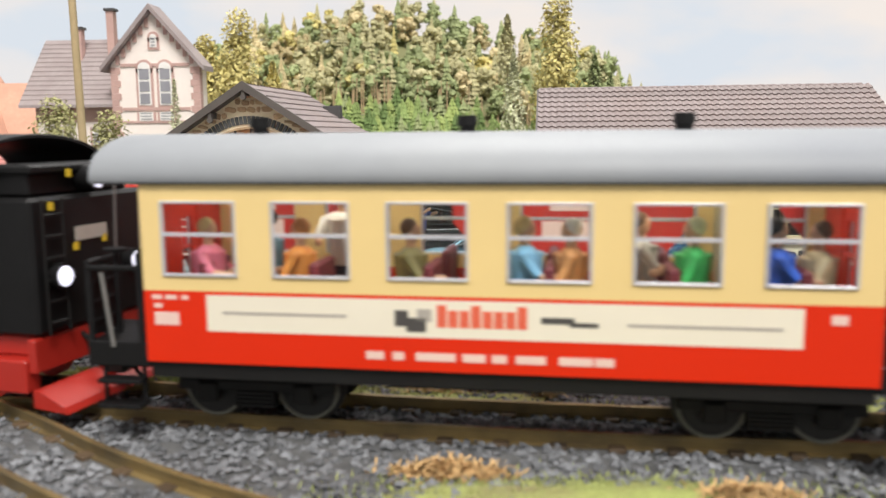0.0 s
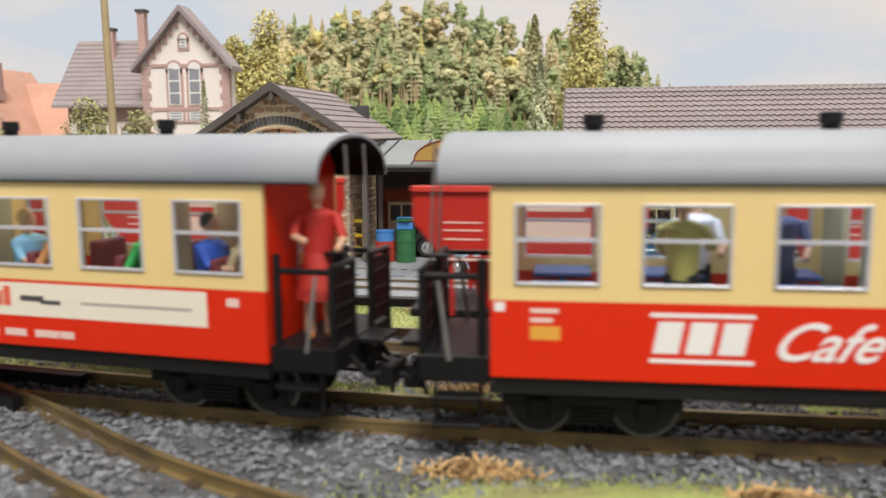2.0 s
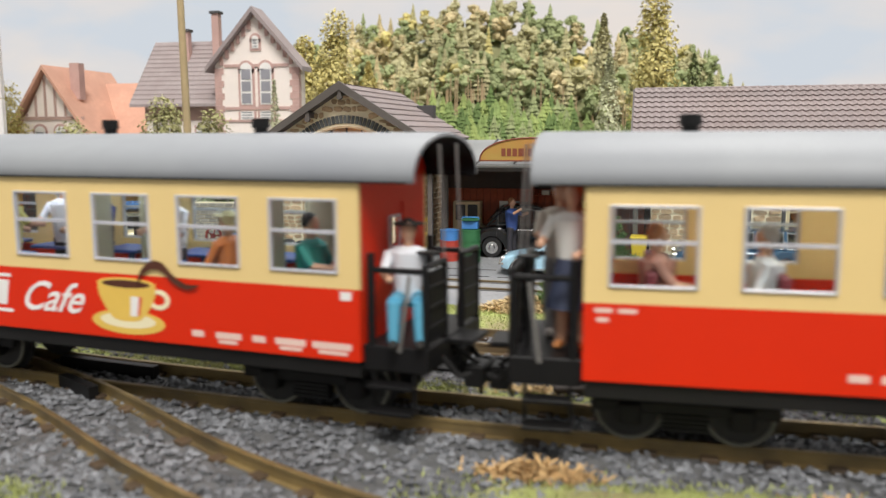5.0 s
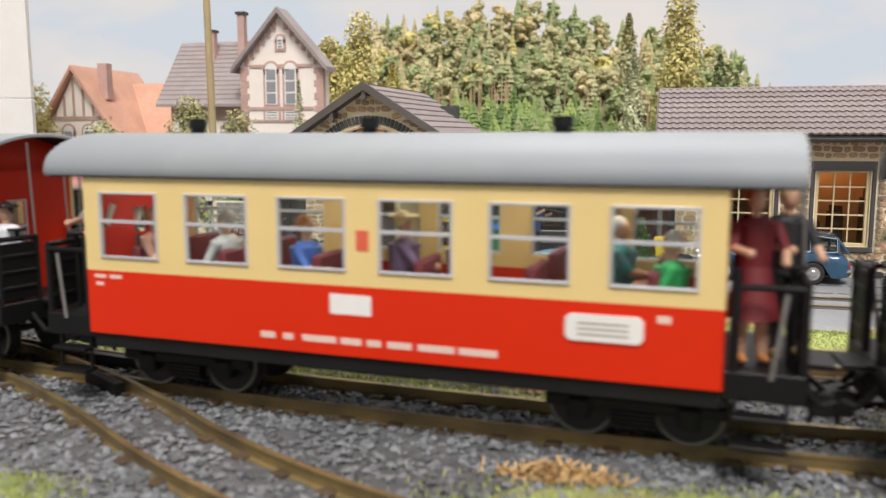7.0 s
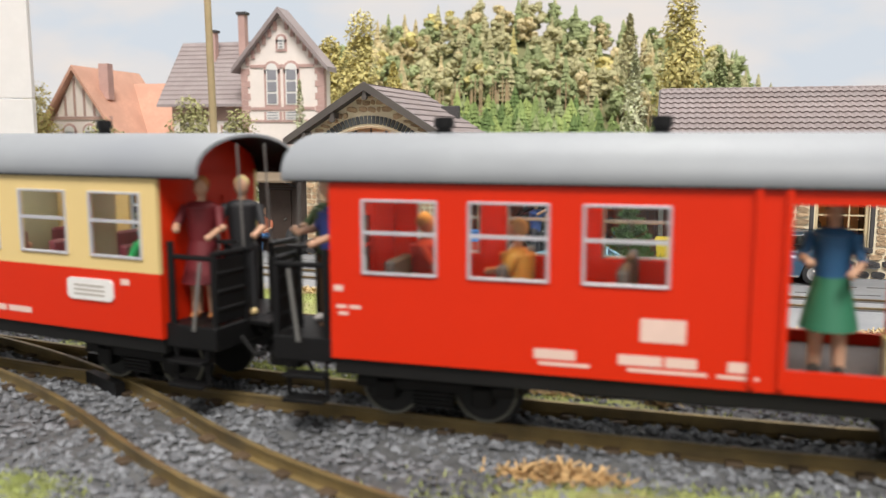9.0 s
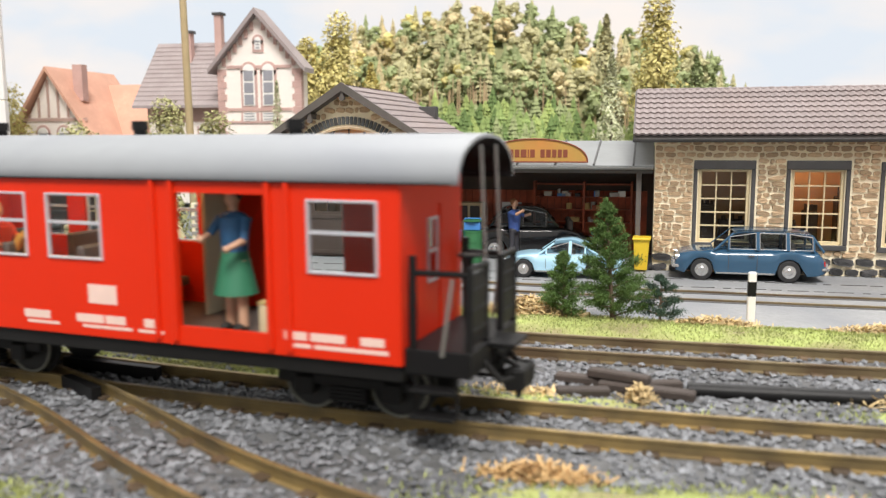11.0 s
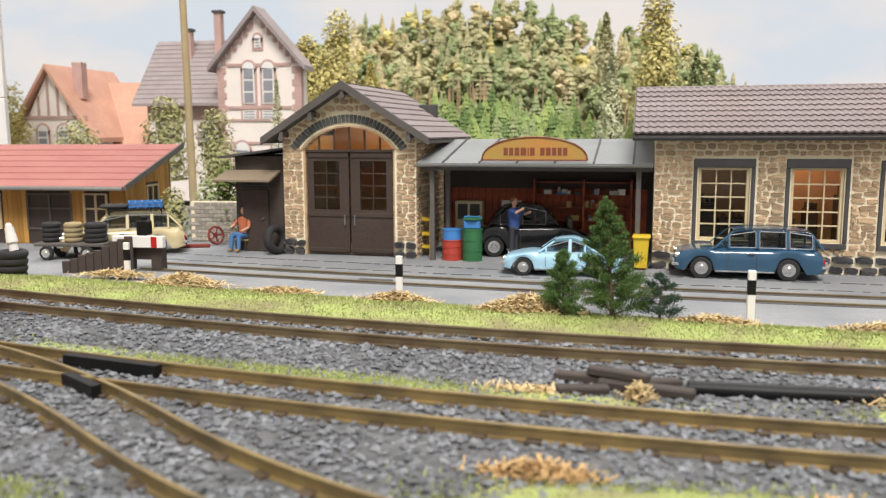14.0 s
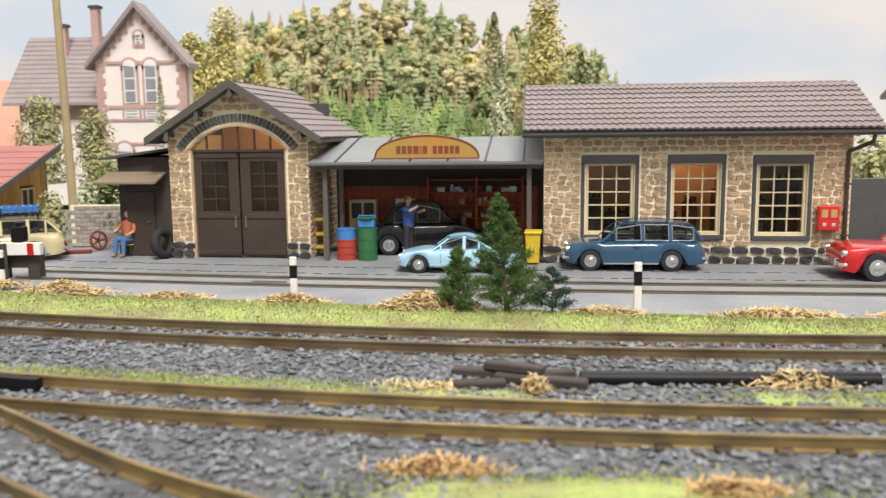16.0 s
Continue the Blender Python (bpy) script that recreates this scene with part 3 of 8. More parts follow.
drum_red_m = material("drum_red", (0.48, 0.06, 0.04), 0.5, vary=0.2, grain=6, bump=0.1)
drum_green_m = material("drum_green", (0.035, 0.16, 0.06), 0.5, vary=0.2, grain=6, bump=0.1)
yellow_m = material("yellow_plastic", (0.72, 0.50, 0.03), 0.5, vary=0.08, bump=0.05)
sign_m = material("orange_sign", (0.52, 0.23, 0.06), 0.4, vary=0.12, grain=4, bump=0.05, second=(0.42, 0.28, 0.07), patch=0.8)
sign_dark_m = material("sign_lettering", (0.22, 0.06, 0.03), 0.5, vary=0.1, bump=0)
grey_brick_m = material("grey_brick", (0.36, 0.33, 0.29), 0.85, vary=0.2, grain=7, bump=0.4, random_piece=0.25)
rust_m = material("rust_red_iron", (0.22, 0.035, 0.025), 0.7, vary=0.3, grain=6, bump=0.2)
skin_m = material("doll_skin", (0.58, 0.34, 0.22), 0.6, vary=0.05, bump=0)


def wheel(parent, x, y, z, r, w, hub=None, s=1):
    bm = bmesh.new()
    for a, b, ra, rb in ((-w / 2, -w / 2 + 0.03, r * 0.93, r), (-w / 2 + 0.03, w / 2 - 0.03, r, r), (w / 2 - 0.03, w / 2, r, r * 0.93)):
        tube(bm, (0, a, 0), (0, b, 0), ra, rb, 24)
    t = part("wheel", bm, rubber_m, parent, at=P(x, y, z), smooth=35)
    bm = bmesh.new()
    f = s * (w / 2)
    tube(bm, (0, f - s * 0.02, 0), (0, f + s * 0.012, 0), r * 0.64, r * 0.60, 20)
    tube(bm, (0, f + s * 0.012, 0), (0, f + s * 0.04, 0), r * 0.34, r * 0.22, 16)
    for i in range(8):
        a = i * math.pi / 4
        box(bm, r * 0.40 * math.cos(a) - 0.02, r * 0.40 * math.cos(a) + 0.02, *sorted((f, f + s * 0.022)), r * 0.40 * math.sin(a) - 0.02, r * 0.40 * math.sin(a) + 0.02)
    part("hubcap", bm, hub or trim_m, t, smooth=35)


def spline(pts, n=6):
    """Rounds a polygon of (x, z) by Catmull-Rom."""
    out = []
    m = len(pts)
    for i in range(m - 1):
        p0, p1, p2, p3 = [Vector(pts[max(0, min(m - 1, i + k))]) for k in (-1, 0, 1, 2)]
        for k in range(n):
            t = k / n
            out.append(0.5 * ((2 * p1) + (p2 - p0) * t + (2 * p0 - 5 * p1 + 4 * p2 - p3) * t * t + (3 * p1 - p0 - 3 * p2 + p3) * t ** 3))
    out.append(Vector(pts[-1]))
    return [(p.x, p.y) for p in out]


def shell(bm, top, bottom, half, crown=0.12, n=5):
    """A rounded car body between an upper and a lower line (functions of x, sampled alike), half-width by half(x)."""
    rows = []
    for (x, zt), (_, zb) in zip(top, bottom):
        ring = []
        h = half(x)
        for k in range(2 * n + 1):
            a = math.pi * k / (2 * n)
            y = -h * math.copysign(abs(math.cos(a)) ** 0.45, math.cos(a))
            z = zb + (zt - zb) * (0.55 + 0.45 * math.sin(a) ** 0.6)
            if k in (0, 2 * n):
                z = zb + (zt - zb) * 0.5
            ring.append(bm.verts.new((x, y, z)))
        lo = [bm.verts.new((x, -h * 0.94, zb)), bm.verts.new((x, h * 0.94, zb))]
        rows.append([lo[0]] + ring + [lo[1]])
    fs = []
    for r, q in zip(rows, rows[1:]):
        for a in range(len(r)):
            b = (a + 1) % len(r)
            fs.append(bm.faces.new((r[a], q[a], q[b], r[b])))
    fs += [bm.faces.new(rows[0]), bm.faces.new(rows[-1][::-1])]
    bmesh.ops.recalc_face_normals(bm, faces=fs)


def interp(pts, x):
    return float(np.interp(x, [p[0] for p in pts], [p[1] for p in pts]))


def car(m, label, color, top, roofline, belt, length, width, wheels, r, name="car", panes=(), hatch=None, white_side=None):
    """A car facing -x. top: the bonnet-to-boot line; roofline: cabin outline; panes: side windows as x ranges."""
    c = thing(name, m, label, "car", "model cars in the yard")
    paint = material(name + "_paint", color, 0.22, vary=0.04, grain=2, bump=0.0, coat=0.6)
    bm = bmesh.new()
    xs = np.linspace(0, length, 34)
    low = []
    for x in xs:
        z = 0.2 + 0.06 * (1 - min(1, x / 0.3)) + 0.06 * (1 - min(1, (length - x) / 0.3))
        for w in wheels:
            if abs(x - w) < r + 0.06:
                z = max(z, r - 0.02 + math.sqrt(max(0, (r + 0.06) ** 2 - (x - w) ** 2)))
        low.append((x, min(z, interp(top, x) - 0.06)))
    half = lambda x: width / 2 * min(1, 0.80 + 0.9 * min(x, length - x) / 1.0, 1)
    shell(bm, [(x, interp(top, x)) for x in xs], low, half)
    body = part("body", bm, paint, c, smooth=40)
    # roof and pillars
    hw_b, hw_t = width / 2 - 0.08, width / 2 - 0.26
    zr = max(z for _, z in roofline)

    def side_y(z):
        return hw_b + (hw_t - hw_b) * max(0, (z - belt)) / (zr - belt)
    rl = spline(roofline, 5)
    bm = bmesh.new()
    top_pts = [p for p in rl if p[1] > zr - 0.10]
    prev = None
    for x, z in top_pts:
        ring = [bm.verts.new((x, y * side_y(z), z - 0.05 * abs(y) ** 3)) for y in np.linspace(-1, 1, 9)]
        ring2 = [bm.verts.new((x, y * side_y(z), z - 0.05 * abs(y) ** 3 - 0.05)) for y in np.linspace(-1, 1, 9)]
        if prev:
            for k in range(8):
                bm.faces.new((prev[0][k], ring[k], ring[k + 1], prev[0][k + 1]))
                bm.faces.new((prev[1][k], prev[1][k + 1], ring2[k + 1], ring2[k]))
            bm.faces.new((prev[0][0], prev[1][0], ring2[0], ring[0]))
            bm.faces.new((prev[0][8], ring[8], ring2[8], prev[1][8]))
        prev = (ring, ring2)
    bmesh.ops.recalc_face_normals(bm, faces=bm.faces)
    part("roof", bm, paint, body, smooth=50)
    bm = bmesh.new()
    posts = [(roofline[0], next(p for p in rl if p[1] > zr - 0.10)), (roofline[-1], [p for p in rl if p[1] > zr - 0.10][-1])]
    for (xa, za), (xb, zb) in posts:
        for s in (-1, 1):
            tube(bm, (xa, s * side_y(za), za - 0.02), (xb, s * side_y(zb) * 0.98, zb - 0.05), 0.035, seg=6)
    for a, b in panes:
        for x in (a, b):
            z1 = interp([p for p in rl], x)
            for s in (-1, 1):
                tube(bm, (x, s * side_y(belt), belt - 0.03), (x, s * side_y(z1) * 0.99, z1 - 0.05), 0.028, seg=6)
    part("pillar", bm, paint, body, smooth=40)
    bm = bmesh.new()
    for s in (-1, 1):
        poly = [(x, s * (side_y(z) - 0.02), z) for x, z in rl if z >= belt - 0.01]
        f = bm.faces.new([bm.verts.new(p) for p in poly])
    for (xa, za), (xb, zb) in posts:
        bm.faces.new([bm.verts.new(p) for p in ((xa, -side_y(za) + 0.03, za), (xa, side_y(za) - 0.03, za), (xb, side_y(zb) - 0.03, zb - 0.02), (xb, -side_y(zb) + 0.03, zb - 0.02))])
    part("glazing", bm, car_glass_m, body).visible_shadow = False
    bm = bmesh.new()
    for s in (-1, 1):
        for a, b in panes:
            za, zb = min(interp(rl, a + 0.03), zr) - 0.08, min(interp(rl, b - 0.03), zr) - 0.08
            pts = [(a + 0.03, belt), (b - 0.03, belt), (b - 0.03, zb), (a + 0.03, za)]
            for p, q in zip(pts, pts[1:] + pts[:1]):
                tube(bm, (p[0], s * side_y(p[1]), p[1]), (q[0], s * side_y(q[1]), q[1]), 0.013, seg=4)
    part("window_trim", bm, trim_m, body)
    # seats, bumpers, lamps, trim
    bm = bmesh.new()
    for x in (length * 0.45, length * 0.66):
        for y in (-0.36, 0.36):
            box(bm, x, x + 0.5, y - 0.26, y + 0.26, 0.35, 0.62, 0.04)
            box(bm, x + 0.42, x + 0.58, y - 0.26, y + 0.26, 0.5, belt + 0.18, 0.04)
    part("seat", bm, seat_m, c)
    for x, k in ((0.0, 1), (length, -1)):
        bm = bmesh.new()
        y = width / 2 * 0.86
        box(bm, *sorted((x - k * 0.08, x + k * 0.0)), -y, y, 0.34, 0.44, 0.02)
        for s in (-1, 1):
            box(bm, *sorted((x - k * 0.1, x + k * 0.22)), *sorted((s * y, s * (y - 0.05))), 0.35, 0.43, 0.015)
            box(bm, *sorted((x - k * 0.11, x)), s * y * 0.55 - 0.03, s * y * 0.55 + 0.03, 0.32, 0.52, 0.01)
        part("bumper", bm, trim_m, c, "chrome bumper")
    for s in (-1, 1):
        bm = bmesh.new()
        z = interp(top, 0.12) - 0.14
        tube(bm, (0.14, s * width * 0.36, z), (0.0, s * width * 0.36, z), 0.09, 0.095, 14)
        ball(bm, (0.0, s * width * 0.36, z), 0.03, 0.085, 0.085)
        part("headlight", bm, trim_m, c, smooth=40)
        bm = bmesh.new()
        z = interp(top, length - 0.1) - 0.22
        box(bm, length - 0.12, length - 0.005, s * width * 0.38 - 0.06, s * width * 0.38 + 0.06, z - 0.1, z + 0.06, 0.02)
        part("tail_light", bm, tail_red_m, c)
        bm = bmesh.new()
        box(bm, wheels[0] + r + 0.08, wheels[1] - r - 0.08, *sorted((s * (width / 2 - 0.03), s * (width / 2 + 0.012))), 0.22, 0.26)
        part("sill_strip", bm, trim_m, c)
        bm = bmesh.new()
        for a, b in ((panes[0][0], panes[0][1]),):
            for x in (a, b):
                box(bm, x - 0.006, x + 0.006, *sorted((s * (width / 2 - 0.02), s * (width / 2 + 0.004))), 0.34, belt - 0.16)
            box(bm, b - 0.24, b - 0.08, *sorted((s * (width / 2 - 0.02), s * (width / 2 + 0.03))), belt - 0.2, belt - 0.17)
        part("door_seam", bm, trim_dark_m, body)
        if white_side:
            bm = bmesh.new()
            prism(bm, white_side, *sorted((s * (width / 2 - 0.05), s * (width / 2 + 0.006))), "y")
            part("side_flash", bm, white_m, c)
    for x in wheels:
        for s in (-1, 1):
            wheel(c, x, s * (width / 2 - 0.13), r, r, 0.2, s=s)
    return c


def estate_profile(l):
    return [(0, 0.62), (0.1, 0.78), (0.5, 0.86), (l * 0.30, 0.90), (l * 0.6, 0.92), (l * 0.95, 0.90), (l, 0.66)]


car(P(2.07, 22.9, GROUND, 0, 0, -3) @ Matrix.Scale(0.9, 4), "blue estate car with chrome trim parked by the workshop", (0.030, 0.088, 0.16), estate_profile(4.05),
    [(1.06, 0.90), (1.58, 1.40), (2.3, 1.45), (3.3, 1.43), (3.72, 1.34), (3.98, 0.90)], 0.92, 4.05, 1.6, (0.72, 3.08), 0.31, "estate_car",
    ((1.45, 2.22), (2.26, 3.02), (3.06, 3.72)))
car(P(-2.42, 22.45, GROUND, 0, 0, -2) @ Matrix.Scale(0.82, 4), "light blue coupe parked on the yard road", (0.42, 0.68, 0.84),
    [(0, 0.55), (0.12, 0.66), (0.7, 0.76), (1.3, 0.80), (2.6, 0.80), (3.3, 0.74), (3.75, 0.62), (3.85, 0.5)],
    [(1.15, 0.79), (1.55, 1.13), (1.95, 1.23), (2.4, 1.20), (3.05, 0.80)], 0.80, 3.85, 1.55, (0.66, 2.95), 0.29, "coupe",
    ((1.38, 2.12), (2.16, 2.62)))
car(P(-3.85, 25.75, GROUND, 0, 0, 6), "black saloon under the shelter with raised bonnet", (0.012, 0.012, 0.013),
    [(0, 0.7), (0.2, 0.9), (0.8, 1.0), (2.6, 1.02), (3.4, 0.8), (3.8, 0.55)],
    [(0.55, 1.0), (0.95, 1.48), (1.6, 1.60), (2.2, 1.52), (2.65, 1.0)], 1.0, 3.8, 1.55, (0.7, 2.95), 0.31, "saloon", ((0.85, 1.5), (1.54, 2.3)))
car(P(8.68, 21.4, GROUND, 0, 0, -3), "red sports car with white side flash", (0.62, 0.015, 0.018),
    [(0, 0.55), (0.12, 0.80), (0.6, 0.86), (1.4, 0.88), (2.8, 0.90), (3.9, 0.8), (4.2, 0.6)],
    [(1.45, 0.87), (1.75, 1.22), (2.2, 1.28), (2.7, 1.2), (2.95, 0.9)], 0.9, 4.2, 1.7, (0.78, 3.2), 0.34, "sports_car", ((1.7, 2.4), (2.44, 2.8)),
    white_side=[(1.15, 0.66), (2.0, 0.62), (2.3, 0.4), (1.25, 0.36)])
cream_car = car(P(-16.35, 23.1, GROUND, 0, 0, 30) @ Matrix.Scale(0.93, 4), "cream rally estate car with roof rack", (0.66, 0.55, 0.32), estate_profile(3.95),
    [(0.98, 0.9), (1.45, 1.36), (2.2, 1.42), (3.2, 1.40), (3.45, 1.34), (3.82, 0.92)], 0.92, 3.95, 1.58, (0.72, 3.0), 0.32, "rally_car",
    ((1.3, 2.08), (2.12, 2.86), (2.9, 3.4)))
bm = bmesh.new()
for y in (-0.6, -0.2, 0.2, 0.6):
    tube(bm, (1.5, y, 1.52), (3.3, y, 1.55), 0.025, seg=6)
for x in (1.5, 2.1, 2.7, 3.3):
    tube(bm, (x, -0.62, 1.53), (x, 0.62, 1.53), 0.025, seg=6)
for x in (1.55, 3.2):
    for y in (-0.55, 0.55):
        tube(bm, (x, y, 1.36), (x, y, 1.53), 0.025, seg=6)
part("roof_rack", bm, black_m, cream_car)
bm = bmesh.new()
for x in (1.55, 1.9):
    ball(bm, (x, -0.2, 1.64), 0.33, 0.33, 0.09, 16, 8)
part("spare_wheel", bm, rubber_m, cream_car, smooth=50)
bm = bmesh.new()
for z in (1.6, 1.72):
    for y in (-0.5, 0.45):
        box(bm, 2.15, 3.25, y, y + 0.05, z, z + 0.05)
    for x in np.linspace(2.15, 3.2, 6):
        box(bm, x, x + 0.05, -0.5, 0.5, z, z + 0.05)
for x in np.linspace(2.17, 3.18, 5):
    for y in (-0.48, 0.47):
        box(bm, x, x + 0.04, y, y + 0.04, 1.56, 1.74)
part("luggage_crate", bm, blue_m, cream_car, "blue plastic crate")
bm = bmesh.new()
box(bm, 3.9, 3.99, -0.65, 0.65, 0.3, 0.55, 0.03)
part("rear_bumper", bm, black_m, cream_car)


# ---------------- dolls ----------------
def doll(m, label, shirt, trousers, hair, sitting=False, arms=20, skirt=False, hat=None):
    """A plain model figure in one mesh of rounded shapes."""
    mats = [material("doll_top", shirt, 0.6, vary=0.06, bump=0), material("doll_bottom", trousers, 0.6, vary=0.06, bump=0), skin_m,
            material("doll_hair", hair, 0.7, vary=0.1, bump=0)]
    bm = bmesh.new()

    def put(i, verts):
        for v in verts:
            for f in v.link_faces:
                f.material_index = i
    hip = 0.45 if sitting else 0.86
    for s in (-1, 1):
        if sitting:
            put(1, tube(bm, (0, s * 0.1, hip), (-0.42, s * 0.13, hip + 0.02), 0.095, 0.08, 8))
            put(1, tube(bm, (-0.42, s * 0.13, hip + 0.03), (-0.46, s * 0.14, 0.06), 0.08, 0.055, 8))
            put(3, ball(bm, (-0.52, s * 0.14, 0.05), 0.12, 0.05, 0.05, 8, 6))
        else:
            put(2 if skirt else 1, tube(bm, (0, s * 0.09, hip), (0.01 * s, s * 0.11, 0.06), 0.095, 0.06, 8))
            put(3, ball(bm, (-0.05, s * 0.11, 0.05), 0.12, 0.05, 0.05, 8, 6))
        a = radians(arms + 8 * s)
        elbow = (-0.16 * math.sin(a) - 0.04, s * 0.26, hip + 0.48 - 0.26 * math.cos(a))
        put(0, tube(bm, (0, s * 0.2, hip + 0.49), elbow, 0.065, 0.05, 8))
        hand_at = (elbow[0] - 0.22 * math.sin(a + 0.7), s * 0.18, elbow[2] - 0.22 * math.cos(a + 0.7))
        put(2, tube(bm, elbow, hand_at, 0.045, 0.035, 8))
        put(2, ball(bm, hand_at, 0.045, u=8, v=6))
    if skirt:
        put(1, tube(bm, (0, 0, 0.45), (0, 0, hip + 0.1), 0.27, 0.16, 12))
    put(0, tube(bm, (0, 0, hip - 0.03), (0, 0, hip + 0.5), 0.15, 0.19, 12))
    put(0, ball(bm, (0, 0, hip + 0.49), 0.12, 0.22, 0.09, 12, 6))
    put(1, ball(bm, (0, 0, hip), 0.15, 0.18, 0.11, 12, 6))
    put(2, tube(bm, (0, 0, hip + 0.52), (0, 0, hip + 0.64), 0.055, seg=8))
    put(2, ball(bm, (-0.01, 0, hip + 0.73), 0.095, 0.085, 0.12, 12, 8))
    put(3, ball(bm, (0.02, 0, hip + 0.77), 0.1, 0.095, 0.105, 12, 8))
    if hat:
        put(3, tube(bm, (0, 0, hip + 0.8), (0, 0, hip + 0.82), 0.17, seg=14))
    bmesh.ops.scale(bm, vec=(1.08, 1.08, 1.08), verts=bm.verts)
    return solo("doll", bm, mats, m, label, "figure", "model dolls", smooth=60)


doll(P(-2.45, 24.85, GROUND, 0, 0, 155), "small model doll in blue work jacket beside the black car", (0.05, 0.10, 0.32), (0.04, 0.04, 0.05), (0.20, 0.08, 0.03), arms=75)
doll(P(-11.25, 25.25, GROUND + 0.02, 0, 0, 75), "small seated model doll in orange shirt and jeans", (0.55, 0.17, 0.08), (0.08, 0.20, 0.42), (0.35, 0.22, 0.10), sitting=True, arms=35)
chair = thing("wooden_chair", P(-11.25, 25.25, GROUND, 0, 0, 75), "small brown wooden chair with slatted back", "chair")
bm = bmesh.new()
box(bm, -0.22, 0.2, -0.21, 0.21, 0.34, 0.38, 0.01)
part("seat", bm, pine_wood_m, chair)
for x, y, h in ((-0.2, -0.18, 0.34), (-0.2, 0.18, 0.34), (0.18, -0.18, 0.85), (0.18, 0.18, 0.85)):
    bm = bmesh.new()
    box(bm, x - 0.02, x + 0.02, y - 0.02, y + 0.02, 0, h)
    part("leg", bm, dark_wood_m, chair)
for z in (0.5, 0.63, 0.76):
    bm = bmesh.new()
    box(bm, 0.165, 0.19, -0.16, 0.16, z, z + 0.05)
    part("back_slat", bm, pine_wood_m, chair)


def torus(bm, m, R_, r, n=28, k=10):
    rows = []
    for i in range(n):
        a = 2 * math.pi * i / n
        rows.append([bm.verts.new(m @ Vector(((R_ + r * math.cos(b)) * math.cos(a), (R_ + r * math.cos(b)) * math.sin(a), 1.15 * r * math.sin(b)))) for b in np.linspace(0, 2 * math.pi, k, endpoint=False)])
    for i in range(n):
        for j in range(k):
            bm.faces.new((rows[i][j], rows[(i + 1) % n][j], rows[(i + 1) % n][(j + 1) % k], rows[i][(j + 1) % k]))


def tyre(m, label, mat=rubber_m, R_=0.3, r=0.1, group=""):
    bm = bmesh.new()
    torus(bm, Matrix.Identity(4), R_, r)
    bmesh.ops.recalc_face_normals(bm, faces=bm.faces)
    return solo("tyre", bm, mat, m, label, "tyre", group, smooth=60)


tyre(P(-9.92, 24.62, GROUND + 0.46, 78, 0, 68), "big black tyre leaning against the shed wall", R_=0.36, r=0.13)
for k in range(4):
    tyre(P(-15.05 + 0.02 * k, 19.1, GROUND + 0.1 + 0.19 * k), "black tyre stacked at the road's edge", group="stacked tyres")


